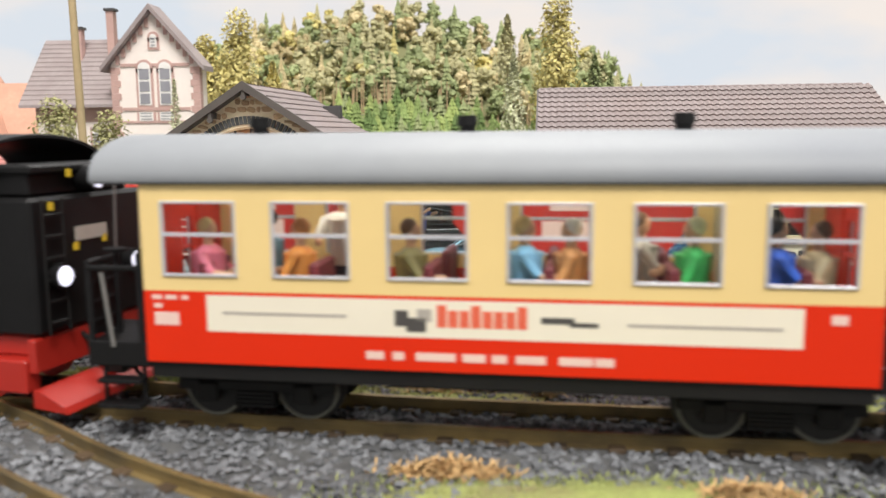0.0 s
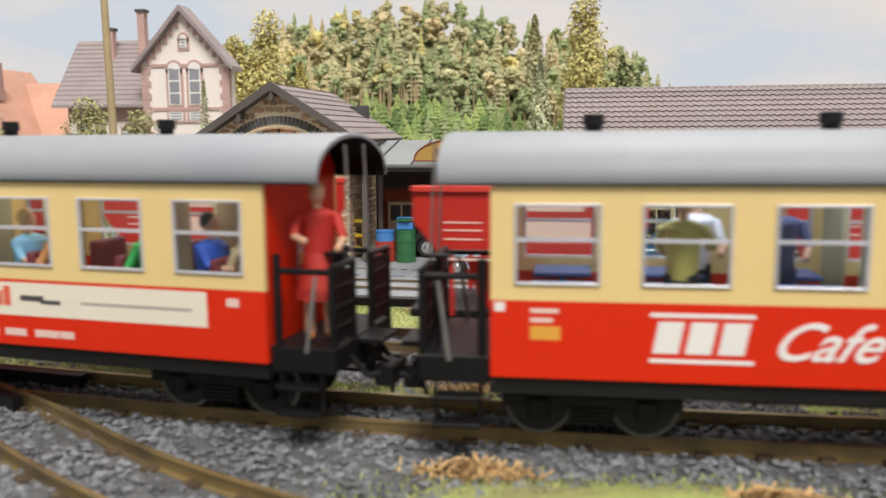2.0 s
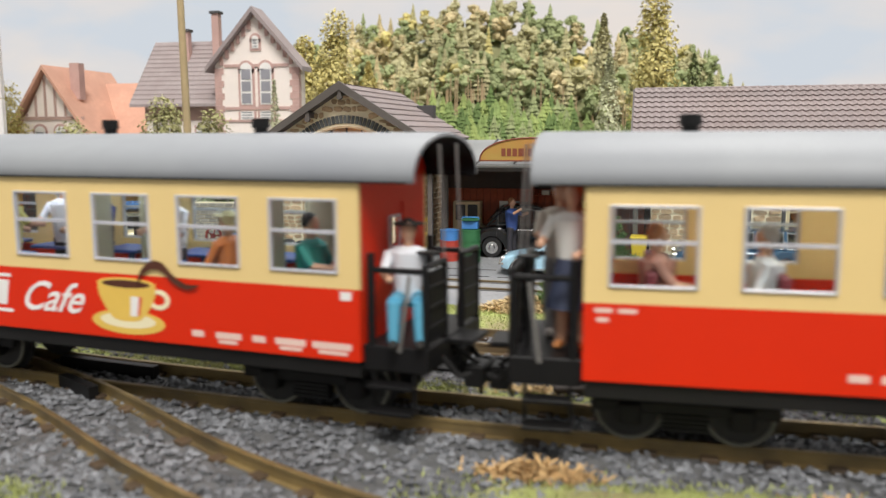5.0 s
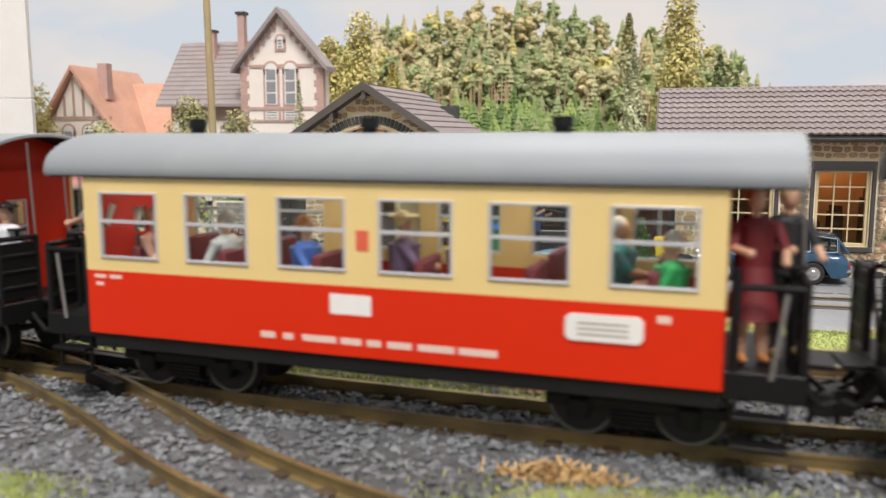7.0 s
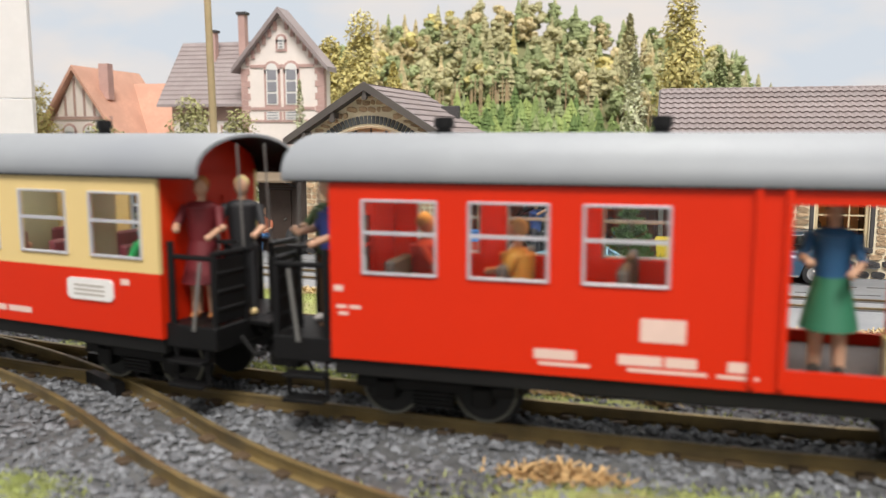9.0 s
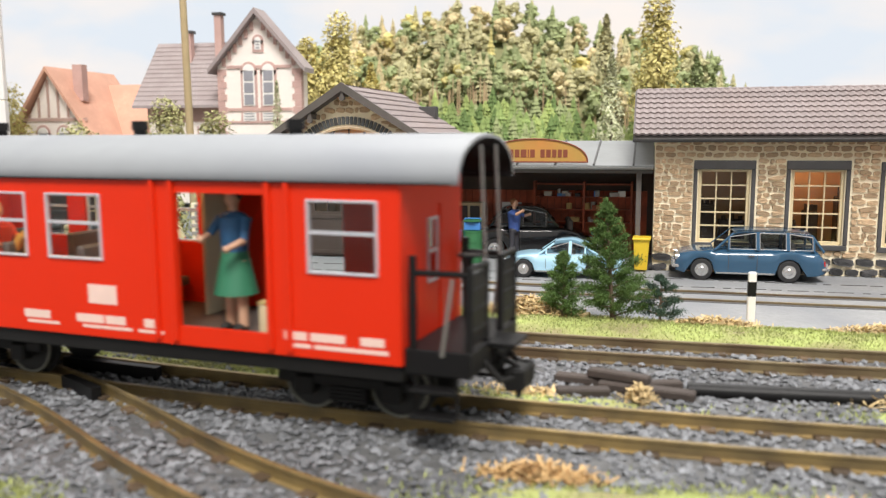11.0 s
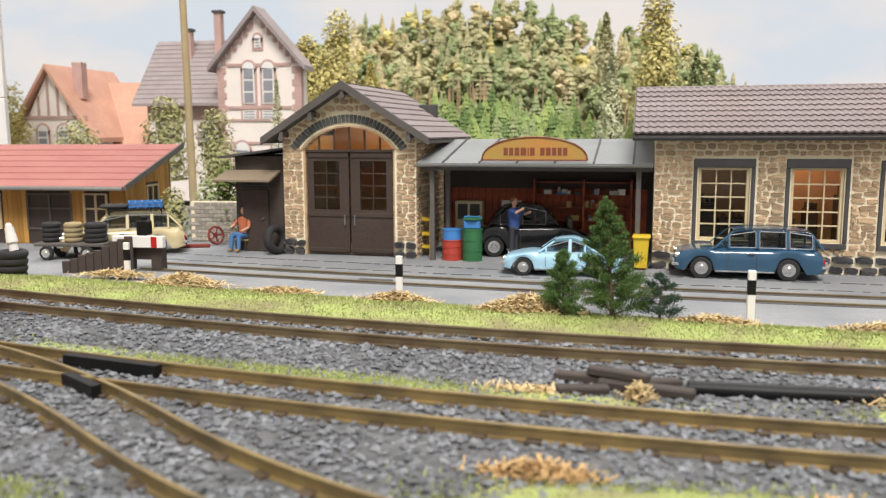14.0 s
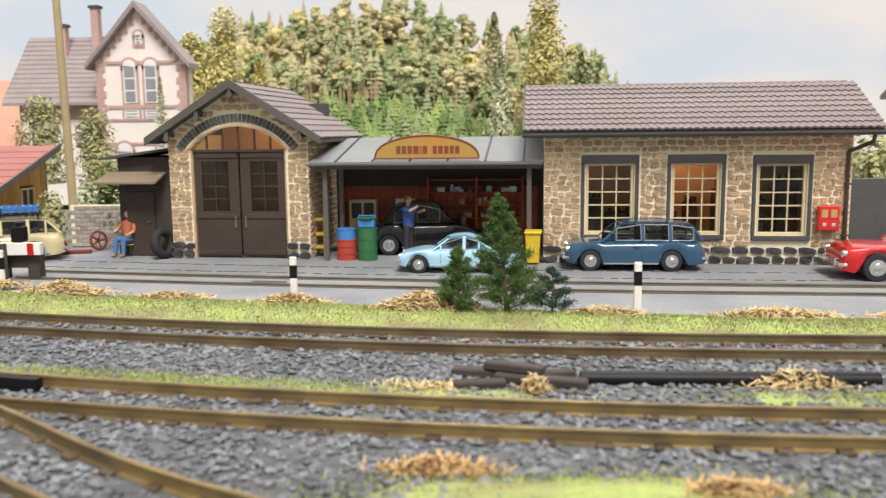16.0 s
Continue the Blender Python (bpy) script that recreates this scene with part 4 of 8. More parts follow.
# ---------------- shelter between shed and workshop ----------------
def shelter():
    s = thing("shelter", P(1.53, 23.655, GROUND, 0, 0, -3.2), "open dark shelter with tin roof between the stone buildings", "shelter")
    bm = bmesh.new()
    pr = [(-0.1, 2.84), (-0.1, 2.90), (3.4, 3.56), (3.4, 3.50)]
    prism(bm, pr, -6.75, -0.02, "x")
    roof = part("roof", bm, tar_roof_m, s, "grey sheet metal roof with standing seams")
    for x in np.linspace(-6.0, -0.6, 6):
        bm = bmesh.new()
        prism(bm, [(-0.1, 2.9), (-0.1, 2.94), (3.4, 3.60), (3.4, 3.56)], x, x + 0.05, "x")
        part("seam", bm, trim_dark_m, roof)
    bm = bmesh.new()
    prof = [(-0.18 + 0.07 * math.cos(a), 2.86 + 0.07 * math.sin(a)) for a in np.linspace(math.pi, 2 * math.pi, 6)]
    prism(bm, prof, -6.8, -0.04, "x")
    part("gutter", bm, steel_m, roof)
    bm = bmesh.new()
    box(bm, -6.7, 0.0, 3.0, 3.12, 0, 3.4)
    part("back_board", bm, brown_shed_m, s)
    rnd = random.Random(3)
    bm = bmesh.new()
    box(bm, -0.105, 0.105, -0.03, 0.0, 0, 2.0, 0.008)
    me = finish(bm, "board", redwood_m)
    for i in range(29):
        piece("board", me, s, P(-6.5 + i * 0.222, 2.99 - 0.01 * rnd.random(), 0.0))
    for x, y in ((-6.35, 0.15), (-6.1, 1.1), (-0.42, 0.15)):
        bm = bmesh.new()
        box(bm, x - 0.07, x + 0.07, y - 0.07, y + 0.07, 0, 2.86, 0.012)
        part("post", bm, beam_m, s)
    bm = bmesh.new()
    box(bm, -6.7, -0.05, 0.08, 0.22, 2.68, 2.84)
    part("beam", bm, beam_m, s)
    # sign
    bm = bmesh.new()
    n = 18
    pts = [(-3.33 + 1.5 * math.cos(math.pi * i / n), 2.98 + 0.66 * math.sin(math.pi * i / n) ** 0.85) for i in range(n + 1)]
    prism(bm, pts, -0.02, 0.04, "y")
    sign = solo("sign_board", bm, sign_m, P(1.53, 23.655, GROUND, 0, 0, -3.2), "arched orange sign board on the shelter roof", "sign")
    bm = bmesh.new()
    for i in range(n):
        p, q = pts[i], pts[i + 1]
        tube(bm, (p[0], -0.03, p[1]), (q[0], -0.03, q[1]), 0.022, seg=5)
    tube(bm, (-4.83, -0.03, 2.99), (-1.83, -0.03, 2.99), 0.022, seg=5)
    part("rim", bm, sign_dark_m, sign)
    x = -4.2
    for i, w in enumerate((0.16, 0.16, 0.17, 0.2, 0.07, 0.17, 0, 0.16, 0.17, 0.16, 0.15, 0.16)):
        if w:
            bm = bmesh.new()
            box(bm, x, x + w - 0.04, -0.032, -0.018, 3.12, 3.34)
            part("lettering_bar", bm, sign_dark_m, sign)
        x += w or 0.12
    # shelves with goods
    sh = thing("shelf_rack", s.matrix_basis @ P(-3.65, 2.55, 0), "tall wooden shelf rack with tools and tins", "shelf")
    for x in (0.0, 1.55, 3.0):
        bm = bmesh.new()
        box(bm, x - 0.035, x + 0.035, -0.02, 0.38, 0, 2.3)
        part("upright", bm, redwood_m, sh)
    for z in (0.25, 0.6, 1.0, 1.4, 1.8, 2.2):
        bm = bmesh.new()
        box(bm, 0.04, 2.96, 0.0, 0.36, z, z + 0.035)
        part("shelf", bm, redwood_m, sh)
    colors = [drum_red_m, trim_dark_m, steel_m, pine_wood_m, blue_m, redwood_m, white_m]
    for i in range(34):
        z = rnd.choice((0.285, 0.635, 1.035, 1.435, 1.835))
        x = rnd.uniform(0.15, 2.8)
        bm = bmesh.new()
        w, h = rnd.uniform(0.06, 0.16), rnd.uniform(0.1, 0.24)
        if rnd.random() < 0.5:
            tube(bm, (0, 0, 0), (0, 0, h), w * 0.6, seg=10)
            solo("tin", bm, rnd.choice(colors[:4]), sh.matrix_basis @ P(x, 0.15, z), "small tin standing on the shelf rack", "tin", "goods on the shelf")
        else:
            box(bm, -w, w, -0.1, 0.1, 0, h * 0.8, 0.008)
            solo("carton", bm, rnd.choice(colors), sh.matrix_basis @ P(x, 0.15, z), "small carton lying on the shelf rack", "box", "goods on the shelf")
    # white stove and notice against the boards
    st = thing("white_cabinet", s.matrix_basis @ P(-5.75, 2.5, 0), "small white cabinet with two glass doors", "cabinet")
    bm = bmesh.new()
    box(bm, -0.45, 0.45, 0, 0.4, 0, 1.6, 0.02)
    part("body", bm, window_wood_m, st)
    for x in (-0.2, 0.2):
        bm = bmesh.new()
        box(bm, x - 0.16, x + 0.16, -0.02, 0.0, 1.0, 1.5, 0.01)
        part("door", bm, trim_dark_m, st)
    bm = bmesh.new()
    box(bm, -4.75, -4.1, 2.9, 2.95, 1.25, 1.6, 0.01)
    solo("notice_board", bm, white_m, s.matrix_basis.copy(), "pale notice board on the red boards", "notice board")


shelter()
yl = thing("yellow_rack", P(-5.25, 25.0, GROUND, 0, 0, -4), "yellow wooden rack with three shelves", "rack")
for x in (-0.25, 0.25):
    bm = bmesh.new()
    box(bm, x - 0.04, x + 0.04, -0.12, 0.12, 0, 1.25)
    part("upright", bm, pine_wood_m, yl)
for z in (0.25, 0.65, 1.1):
    bm = bmesh.new()
    box(bm, -0.24, 0.24, -0.11, 0.11, z, z + 0.09)
    part("shelf", bm, yellow_m, yl)


def drum(m, body, lid, label, h=0.85):
    d = thing("oil_drum", m, label, "drum", "oil drums")
    bm = bmesh.new()
    tube(bm, (0, 0, 0), (0, 0, h), 0.29, seg=24)
    for z in (0.02, h * 0.33, h * 0.66, h - 0.02):
        tube(bm, (0, 0, z - 0.015), (0, 0, z + 0.015), 0.305, seg=24)
    part("barrel", bm, body, d, smooth=40)
    bm = bmesh.new()
    tube(bm, (0, 0, h), (0, 0, h + (0.30 if lid else 0.01)), 0.285, seg=24)
    tube(bm, (0, 0, h + 0.28), (0, 0, h + 0.31), 0.30, seg=24)
    part("lid", bm, lid or body, d, smooth=40)


drum(P(-4.25, 24.35, GROUND), drum_red_m, blue_m, "red oil drum with a blue tub on top", 0.62)
drum(P(-3.62, 24.30, GROUND), drum_green_m, None, "green steel oil drum beside the shelter post", 0.95)
bm = bmesh.new()
box(bm, -0.24, 0.24, -0.2, 0.2, 0, 0.24, 0.02)
tube(bm, (-0.24, 0, 0.24), (-0.24, 0, 0.34), 0.02, seg=6)
tube(bm, (0.24, 0, 0.24), (0.24, 0, 0.34), 0.02, seg=6)
tube(bm, (-0.24, 0, 0.34), (0.24, 0, 0.34), 0.02, seg=6)
solo("blue_crate", bm, blue_m, P(-3.62, 24.30, GROUND + 0.97), "blue plastic tub with handle on a drum", "tub")
wb = thing("wheelie_bin", P(1.22, 23.45, GROUND, 0, 0, -5), "yellow plastic wheelie bin beside the stone corner", "bin")
bm = bmesh.new()
vs = box(bm, -0.21, 0.21, -0.27, 0.27, 0.06, 0.88)
for v in vs:
    if v.co.z < 0.5:
        v.co.x *= 0.78
        v.co.y *= 0.78
part("body", bm, yellow_m, wb)
bm = bmesh.new()
box(bm, -0.245, 0.245, -0.32, 0.3, 0.88, 0.95, 0.02)
part("lid", bm, yellow_m, wb)
bm = bmesh.new()
tube(bm, (0.2, 0.2, 0.1), (0.3, 0.2, 0.1), 0.1, seg=14)
tube(bm, (-0.3, 0.2, 0.1), (-0.2, 0.2, 0.1), 0.1, seg=14)
part("wheel", bm, rubber_m, wb)
gm = thing("vending_box", P(1.53, 23.655, GROUND, 0, 0, -3.2) @ P(7.66, -0.1, 0.96), "red twin vending box on the stone wall", "vending machine")
bm = bmesh.new()
box(bm, -0.28, 0.28, -0.16, 0.02, 0, 0.68, 0.03)
part("housing", bm, material("vending_red", (0.62, 0.03, 0.02), 0.35, vary=0.05, bump=0), gm)
for x in (-0.12, 0.12):
    bm = bmesh.new()
    box(bm, x - 0.08, x + 0.08, -0.175, -0.158, 0.36, 0.58, 0.008)
    part("display", bm, pine_wood_m, gm)
    bm = bmesh.new()
    box(bm, x - 0.05, x + 0.05, -0.175, -0.158, 0.12, 0.22, 0.008)
    part("slot", bm, chrome_m, gm)


# ---------------- lean-to ----------------
def lean_to():
    b = thing("lean_to", P(-7.50, 24.58, GROUND, 0, 0, -4), "dark brown wooden lean-to beside the engine shed", "shed")
    bm = bmesh.new()
    box(bm, -4.0, -2.2, 0.35, 3.0, 0, 3.05)
    part("wall", bm, brown_shed_m, b)
    bm = bmesh.new()
    prism(bm, [(-4.45, 2.98), (-4.45, 3.05), (-2.16, 3.34), (-2.16, 3.27)], 0.05, 3.1, "y")
    part("roof", bm, trim_dark_m, b)
    bm = bmesh.new()
    prism(bm, [(-0.5, 2.28), (-0.5, 2.34), (0.33, 2.62), (0.33, 2.56)], -4.3, -2.4, "x")
    aw = part("awning", bm, awning_m, b, "tan sloping awning")
    for x in (-4.0, -2.7):
        bm = bmesh.new()
        tube(bm, (x, 0.33, 2.1), (x, -0.4, 2.3), 0.03, seg=6)
        part("bracket", bm, trim_dark_m, aw)
    bm = bmesh.new()
    box(bm, -3.75, -2.85, 0.29, 0.348, 0.02, 2.0, 0.01)
    door = part("door", bm, dark_wood_m, b)
    bm = bmesh.new()
    tube(bm, (-2.98, 0.25, 1.1), (-3.08, 0.25, 1.05), 0.02, seg=6)
    part("handle", bm, steel_m, door)
    bm = bmesh.new()
    for z in (2.02, 2.1):
        box(bm, -3.8, -2.8, 0.31, 0.347, z, z + 0.03)
    part("vent_slat", bm, trim_dark_m, b)


lean_to()


# ---------------- red-roofed wooden house ----------------
def wooden_house():
    b = thing("wooden_house", P(-15.85, 25.9, GROUND, 0, 0, 3), "ochre boarded workshop house with faded red roof", "house")
    bm = bmesh.new()
    box(bm, -9, 0, 0.0, 0.1, 0, 2.2)
    box(bm, -9, 0, 3.4, 3.5, 0, 3.15)
    box(bm, -9, -8.9, 0.1, 3.4, 0, 2.2)
    prism(bm, [(0.1, 0), (3.4, 0), (3.4, 3.18), (0.1, 2.2)], -0.1, 0, "x")
    wall = part("wall", bm, brown_shed_m, b)
    bm = bmesh.new()
    box(bm, -0.085, 0.085, -0.03, 0.0, 0.0, 1.0)
    me = finish(bm, "board", board_m)
    gaps = [(-7.2, -6.4), (-5.35, -4.55), (-3.6, -1.9), (-1.5, -0.6)]
    for i in range(50):
        x = -8.9 + i * 0.18
        if not any(a < x < c for a, c in gaps):
            piece("board", me, wall, P(x, 0.0, 0.02) @ Matrix.Diagonal((1, 1, 2.16, 1)))
    for i in range(18):
        y = 0.12 + i * 0.185
        h = 2.17 + 0.298 * y
        if not 1.5 < y < 2.5:
            piece("board", me, wall, P(0, y, 0.02, 0, 0, 90) @ Matrix.Diagonal((1, 1, h - 0.1, 1)))
        else:
            piece("board", me, wall, P(0, y, 2.05, 0, 0, 90) @ Matrix.Diagonal((1, 1, h - 2.15, 1)))
    for a, c in gaps:
        bm = bmesh.new()
        for x in (a, c - 0.08, (a + c) / 2 - 0.03):
            box(bm, x, x + 0.07, -0.05, 0.0, 0.5, 1.75)
        for z in (0.5, 1.2, 1.7):
            box(bm, a + 0.07, c - 0.08, -0.045, -0.004, z, z + 0.06)
        part("window_frame", bm, beam_m if a == -3.6 else window_wood_m, b)
    bm = bmesh.new()
    for y in (1.55, 1.98, 2.4):
        box(bm, 0.0, 0.05, y, y + 0.07, 0.7, 1.95)
    for z in (0.7, 1.3, 1.9):
        box(bm, 0.0, 0.05, 1.62, 2.4, z, z + 0.06)
    part("window_frame", bm, window_wood_m, b)
    bm = bmesh.new()
    prism(bm, [(-0.75, 1.97), (-0.75, 2.05), (3.7, 3.38), (3.7, 3.30)], -9.3, 0.45, "x")
    roof = part("roof", bm, red_roof_m, b, "faded red sheet roof")
    for k in range(1, 7):
        bm = bmesh.new()
        y = -0.75 + k * 4.35 / 7
        z = 2.05 + (y + 0.75) * 1.33 / 4.45
        box(bm, -9.3, 0.45, y, y + 0.03, z, z + 0.025)
        part("seam", bm, red_roof_m, roof)
    bm = bmesh.new()
    prism(bm, [(-0.8, 1.90), (-0.8, 2.10), (3.7, 3.44), (3.7, 3.22)], 0.45, 0.52, "x")
    part("barge_board", bm, beam_m, roof)
    bm = bmesh.new()
    tube(bm, (-9.3, -0.82, 1.99), (0.4, -0.82, 1.97), 0.07, seg=8)
    part("gutter", bm, steel_m, roof)


wooden_house()
# trailer with tyre piles
tr = thing("flat_trailer", P(-16.11, 22.64, GROUND, 0, 0, 4), "low flat trailer loaded with tyre piles", "trailer")
bm = bmesh.new()
box(bm, -0.6, 1.6, -0.4, 0.4, 0.42, 0.52, 0.02)
part("bed", bm, beam_m, tr)
for x in (-0.2, 1.1):
    wheel(tr, x, -0.36, 0.22, 0.22, 0.12, s=-1)
    wheel(tr, x, 0.36, 0.22, 0.22, 0.12, s=1)
for i, (x, mat, n, R_) in enumerate(((-0.22, rubber_m, 4, 0.21), (0.48, tan_tyre_m, 4, 0.20), (1.2, rubber_m, 4, 0.26))):
    for k in range(n):
        tyre(tr.matrix_basis @ P(x, 0, 0.52 + 0.075 + k * 0.145), "sandy coloured tyre piled on the trailer" if mat is tan_tyre_m else "black tyre piled on the trailer", mat, R_, 0.075, "tyres on the trailer")
# buffer stop
bs = thing("buffer_stop", P(-12.75, 21.0, GROUND, 0, 0, 2), "brown buffer stop with white and red striped beam", "buffer stop")
bm = bmesh.new()
box(bm, -0.42, 1.06, -0.2, 0.0, 0.66, 0.98, 0.015)
beam = part("beam", bm, white_m, bs)
for x in (-0.06, 0.72):
    bm = bmesh.new()
    box(bm, x, x + 0.17, -0.206, 0.006, 0.665, 0.975)
    part("stripe", bm, tail_red_m, beam)
for x in (-0.3, 0.6):
    bm = bmesh.new()
    box(bm, x, x + 0.32, -0.02, 0.3, 0, 0.66, 0.02)
    part("post", bm, brown_shed_m, bs)
bm = bmesh.new()
box(bm, 0.0, 0.62, 0.02, 0.25, 0.3, 0.66)
part("brace", bm, brown_shed_m, bs)
bm = bmesh.new()
box(bm, 0.24, 0.56, -0.1, 0.25, 0.98, 1.40, 0.04)
tube(bm, (0.40, 0.08, 1.40), (0.40, 0.08, 1.49), 0.09, seg=12)
part("lantern", bm, black_m, bs)
rnd = random.Random(4)
wk = thing("plank_bank", P(-14.35, 20.25, GROUND, 0, 0, 18), "dark upright planks holding a small gravel bank", "retaining wall")
for i in range(9):
    bm = bmesh.new()
    box(bm, i * 0.21, i * 0.21 + 0.2, -0.06, 0.06, 0, 0.35 + 0.075 * i + rnd.uniform(-0.05, 0.05), 0.01)
    part("plank", bm, brown_shed_m, wk)
# brick wall, red wheel, white cask
bw = thing("brick_wall", P(-14.15, 27.3, GROUND, 0, 0, 4), "low grey brick wall behind the yard", "wall")
bm = bmesh.new()
box(bm, 0, 2.3, 0, 0.25, 0, 1.4)
core = part("core", bm, mortar_m, bw)
bm = bmesh.new()
box(bm, -0.14, 0.14, -0.03, 0.0, 0, 0.115, 0.008)
me = finish(bm, "brick", grey_brick_m)
for r in range(10):
    for k in range(8):
        x = 0.13 + k * 0.3 + (0.15 if r % 2 else 0)
        if x < 2.25:
            piece("brick", me, core, P(x, 0, r * 0.138 + 0.01))
bm = bmesh.new()
torus(bm, pose(0, 0, 0.34, 80, 0, 0), 0.29, 0.04)
tube(bm, (0, 0, 0.34), (0, 0.06, 0.34), 0.08, seg=10)
for i in range(5):
    a = i * 2 * math.pi / 5
    tube(bm, (0, 0.03, 0.34), (0.27 * math.cos(a), 0.03, 0.34 + 0.27 * math.sin(a)), 0.028, seg=6)
bmesh.ops.recalc_face_normals(bm, faces=bm.faces)
solo("iron_wheel", bm, rust_m, P(-12.75, 26.3, GROUND, 0, 0, 60), "rust red iron wheel leaning by the wall", "wheel", smooth=50)
bm = bmesh.new()
box(bm, -0.5, 0.5, -0.1, 0.1, 0, 0.12, 0.02)
solo("iron_beam", bm, rust_m, P(-13.2, 25.6, GROUND, 0, 0, 18), "rust red iron beam lying on the ground", "beam")
bm = bmesh.new()
for z, r in ((0.0, 0.16), (0.3, 0.2), (0.55, 0.17)):
    tube(bm, (0, 0, z), (0, 0, z + 0.3), r, r * 0.9, 14)
ball(bm, (0, 0, 0.9), 0.12)
solo("milk_can", bm, white_m, P(-14.95, 19.15, GROUND + 0.76, 0, -10, 0) @ Matrix.Scale(0.72, 4), "white can standing on the stacked tyres", "can", smooth=40)


# ---------------- marker posts, timbers, pipe, switch ----------------
for x, y, h in ((-4.40, 18.21, 1.02), (2.98, 16.75, 1.12), (-12.2, 19.9, 0.95)):
    mp = thing("marker_post", P(x, y, GROUND - 0.02), "white roadside marker post with black band", "post", "marker posts")
    bm = bmesh.new()
    vs = box(bm, -0.075, 0.075, -0.05, 0.05, 0, h, 0.015)
    part("shaft", bm, white_m, mp)
    bm = bmesh.new()
    box(bm, -0.078, 0.078, -0.053, 0.053, h - 0.48, h - 0.18, 0.008)
    part("band", bm, black_m, mp)
rnd = random.Random(12)
for i, (x, y, z, l, a) in enumerate(((0.05, 12.0, -0.06, 1.25, -12), (0.72, 11.62, -0.05, 1.35, -16), (-0.15, 11.5, -0.08, 0.75, 8), (0.35, 11.85, 0.07, 0.9, -22), (0.85, 11.95, -0.07, 0.8, 14))):
    bm = bmesh.new()
    box(bm, -l / 2, l / 2, -0.11, 0.11, -0.065, 0.065, 0.025)
    solo("old_sleeper", bm, tie_m, P(x, y, z, rnd.uniform(-4, 4), 0, a), "weathered dark old sleeper lying in the ballast", "sleeper", "old sleepers")
bm = bmesh.new()
tube(bm, (1.3, 11.75, -0.06), (5.5, 11.75, -0.06), 0.12, seg=16)
solo("pipe", bm, black_m, P(0, 0, 0), "dark grey pipe lying beside the track", "pipe", smooth=40)
sw = thing("switch_block", P(0, 0, 0), "black plastic guard blocks of the switch", "switch", "", "structure")
for x0, x1, f, o in ((-8.3, -6.4, main_y, 0.30), (-7.75, -7.0, branch_y, 0.32)):
    strip("guard_block", f, x0, x1, 0.2, [(o - 0.07, -0.14), (o + 0.07, -0.14), (o + 0.07, 0.06), (o - 0.07, 0.06)], black_m, sw)


# ---------------- backdrop: sky, hill, trees, houses ----------------
def sky_material():
    m = bpy.data.materials.new("sky_print")
    m.use_nodes = True
    n, l = m.node_tree.nodes, m.node_tree.links
    tc, mp = n.new("ShaderNodeTexCoord"), n.new("ShaderNodeMapping")
    mp.inputs["Scale"].default_value = (1 / K * 0.055, 1, 1 / K * 0.13)
    t, r, e = n.new("ShaderNodeTexNoise"), n.new("ShaderNodeValToRGB"), n.new("ShaderNodeEmission")
    t.inputs["Scale"].default_value, t.inputs["Detail"].default_value = 1.1, 5
    r.color_ramp.elements[0].position, r.color_ramp.elements[0].color = 0.40, (0.60, 0.645, 0.70, 1)
    r.color_ramp.elements[1].position, r.color_ramp.elements[1].color = 0.62, (0.76, 0.70, 0.655, 1)
    mid = r.color_ramp.elements.new(0.5)
    mid.color = (0.68, 0.67, 0.675, 1)
    l.new(tc.outputs["Object"], mp.inputs["Vector"])
    l.new(mp.outputs[0], t.inputs["Vector"])
    l.new(t.outputs["Fac"], r.inputs["Fac"])
    l.new(r.outputs[0], e.inputs["Color"])
    e.inputs["Strength"].default_value = 0.88
    l.new(e.outputs[0], n["Material Output"].inputs["Surface"])
    return m


bm = bmesh.new()
box(bm, -110, 110, 62, 62.3, -3, 42)
solo("backdrop", bm, sky_material(), P(0, 0, 0), "printed pale sky with soft clouds", "backdrop", kind="structure")


def leaves(points, size, rnd, out=None):
    """Small four-cornered leaves at the given points, facing roughly along `out` where it is given."""
    n = len(points)
    p = np.asarray(points)
    nrm = rnd.normal(size=(n, 3))
    if out is not None:
        nrm = out / (np.linalg.norm(out, axis=1)[:, None] + 1e-6) + 0.45 * nrm
    nrm /= np.linalg.norm(nrm, axis=1)[:, None]
    a = np.cross(nrm, rnd.normal(size=(n, 3)))
    a /= np.linalg.norm(a, axis=1)[:, None]
    b = np.cross(nrm, a)
    s = size * rnd.uniform(0.6, 1.4, (n, 1))
    v = np.stack([p - a * s, p + b * s * 0.6, p + a * s, p - b * s * 0.6], 1).reshape(-1, 3)
    f = (np.arange(n)[:, None] * 4 + np.arange(4)).tolist()
    return v, f


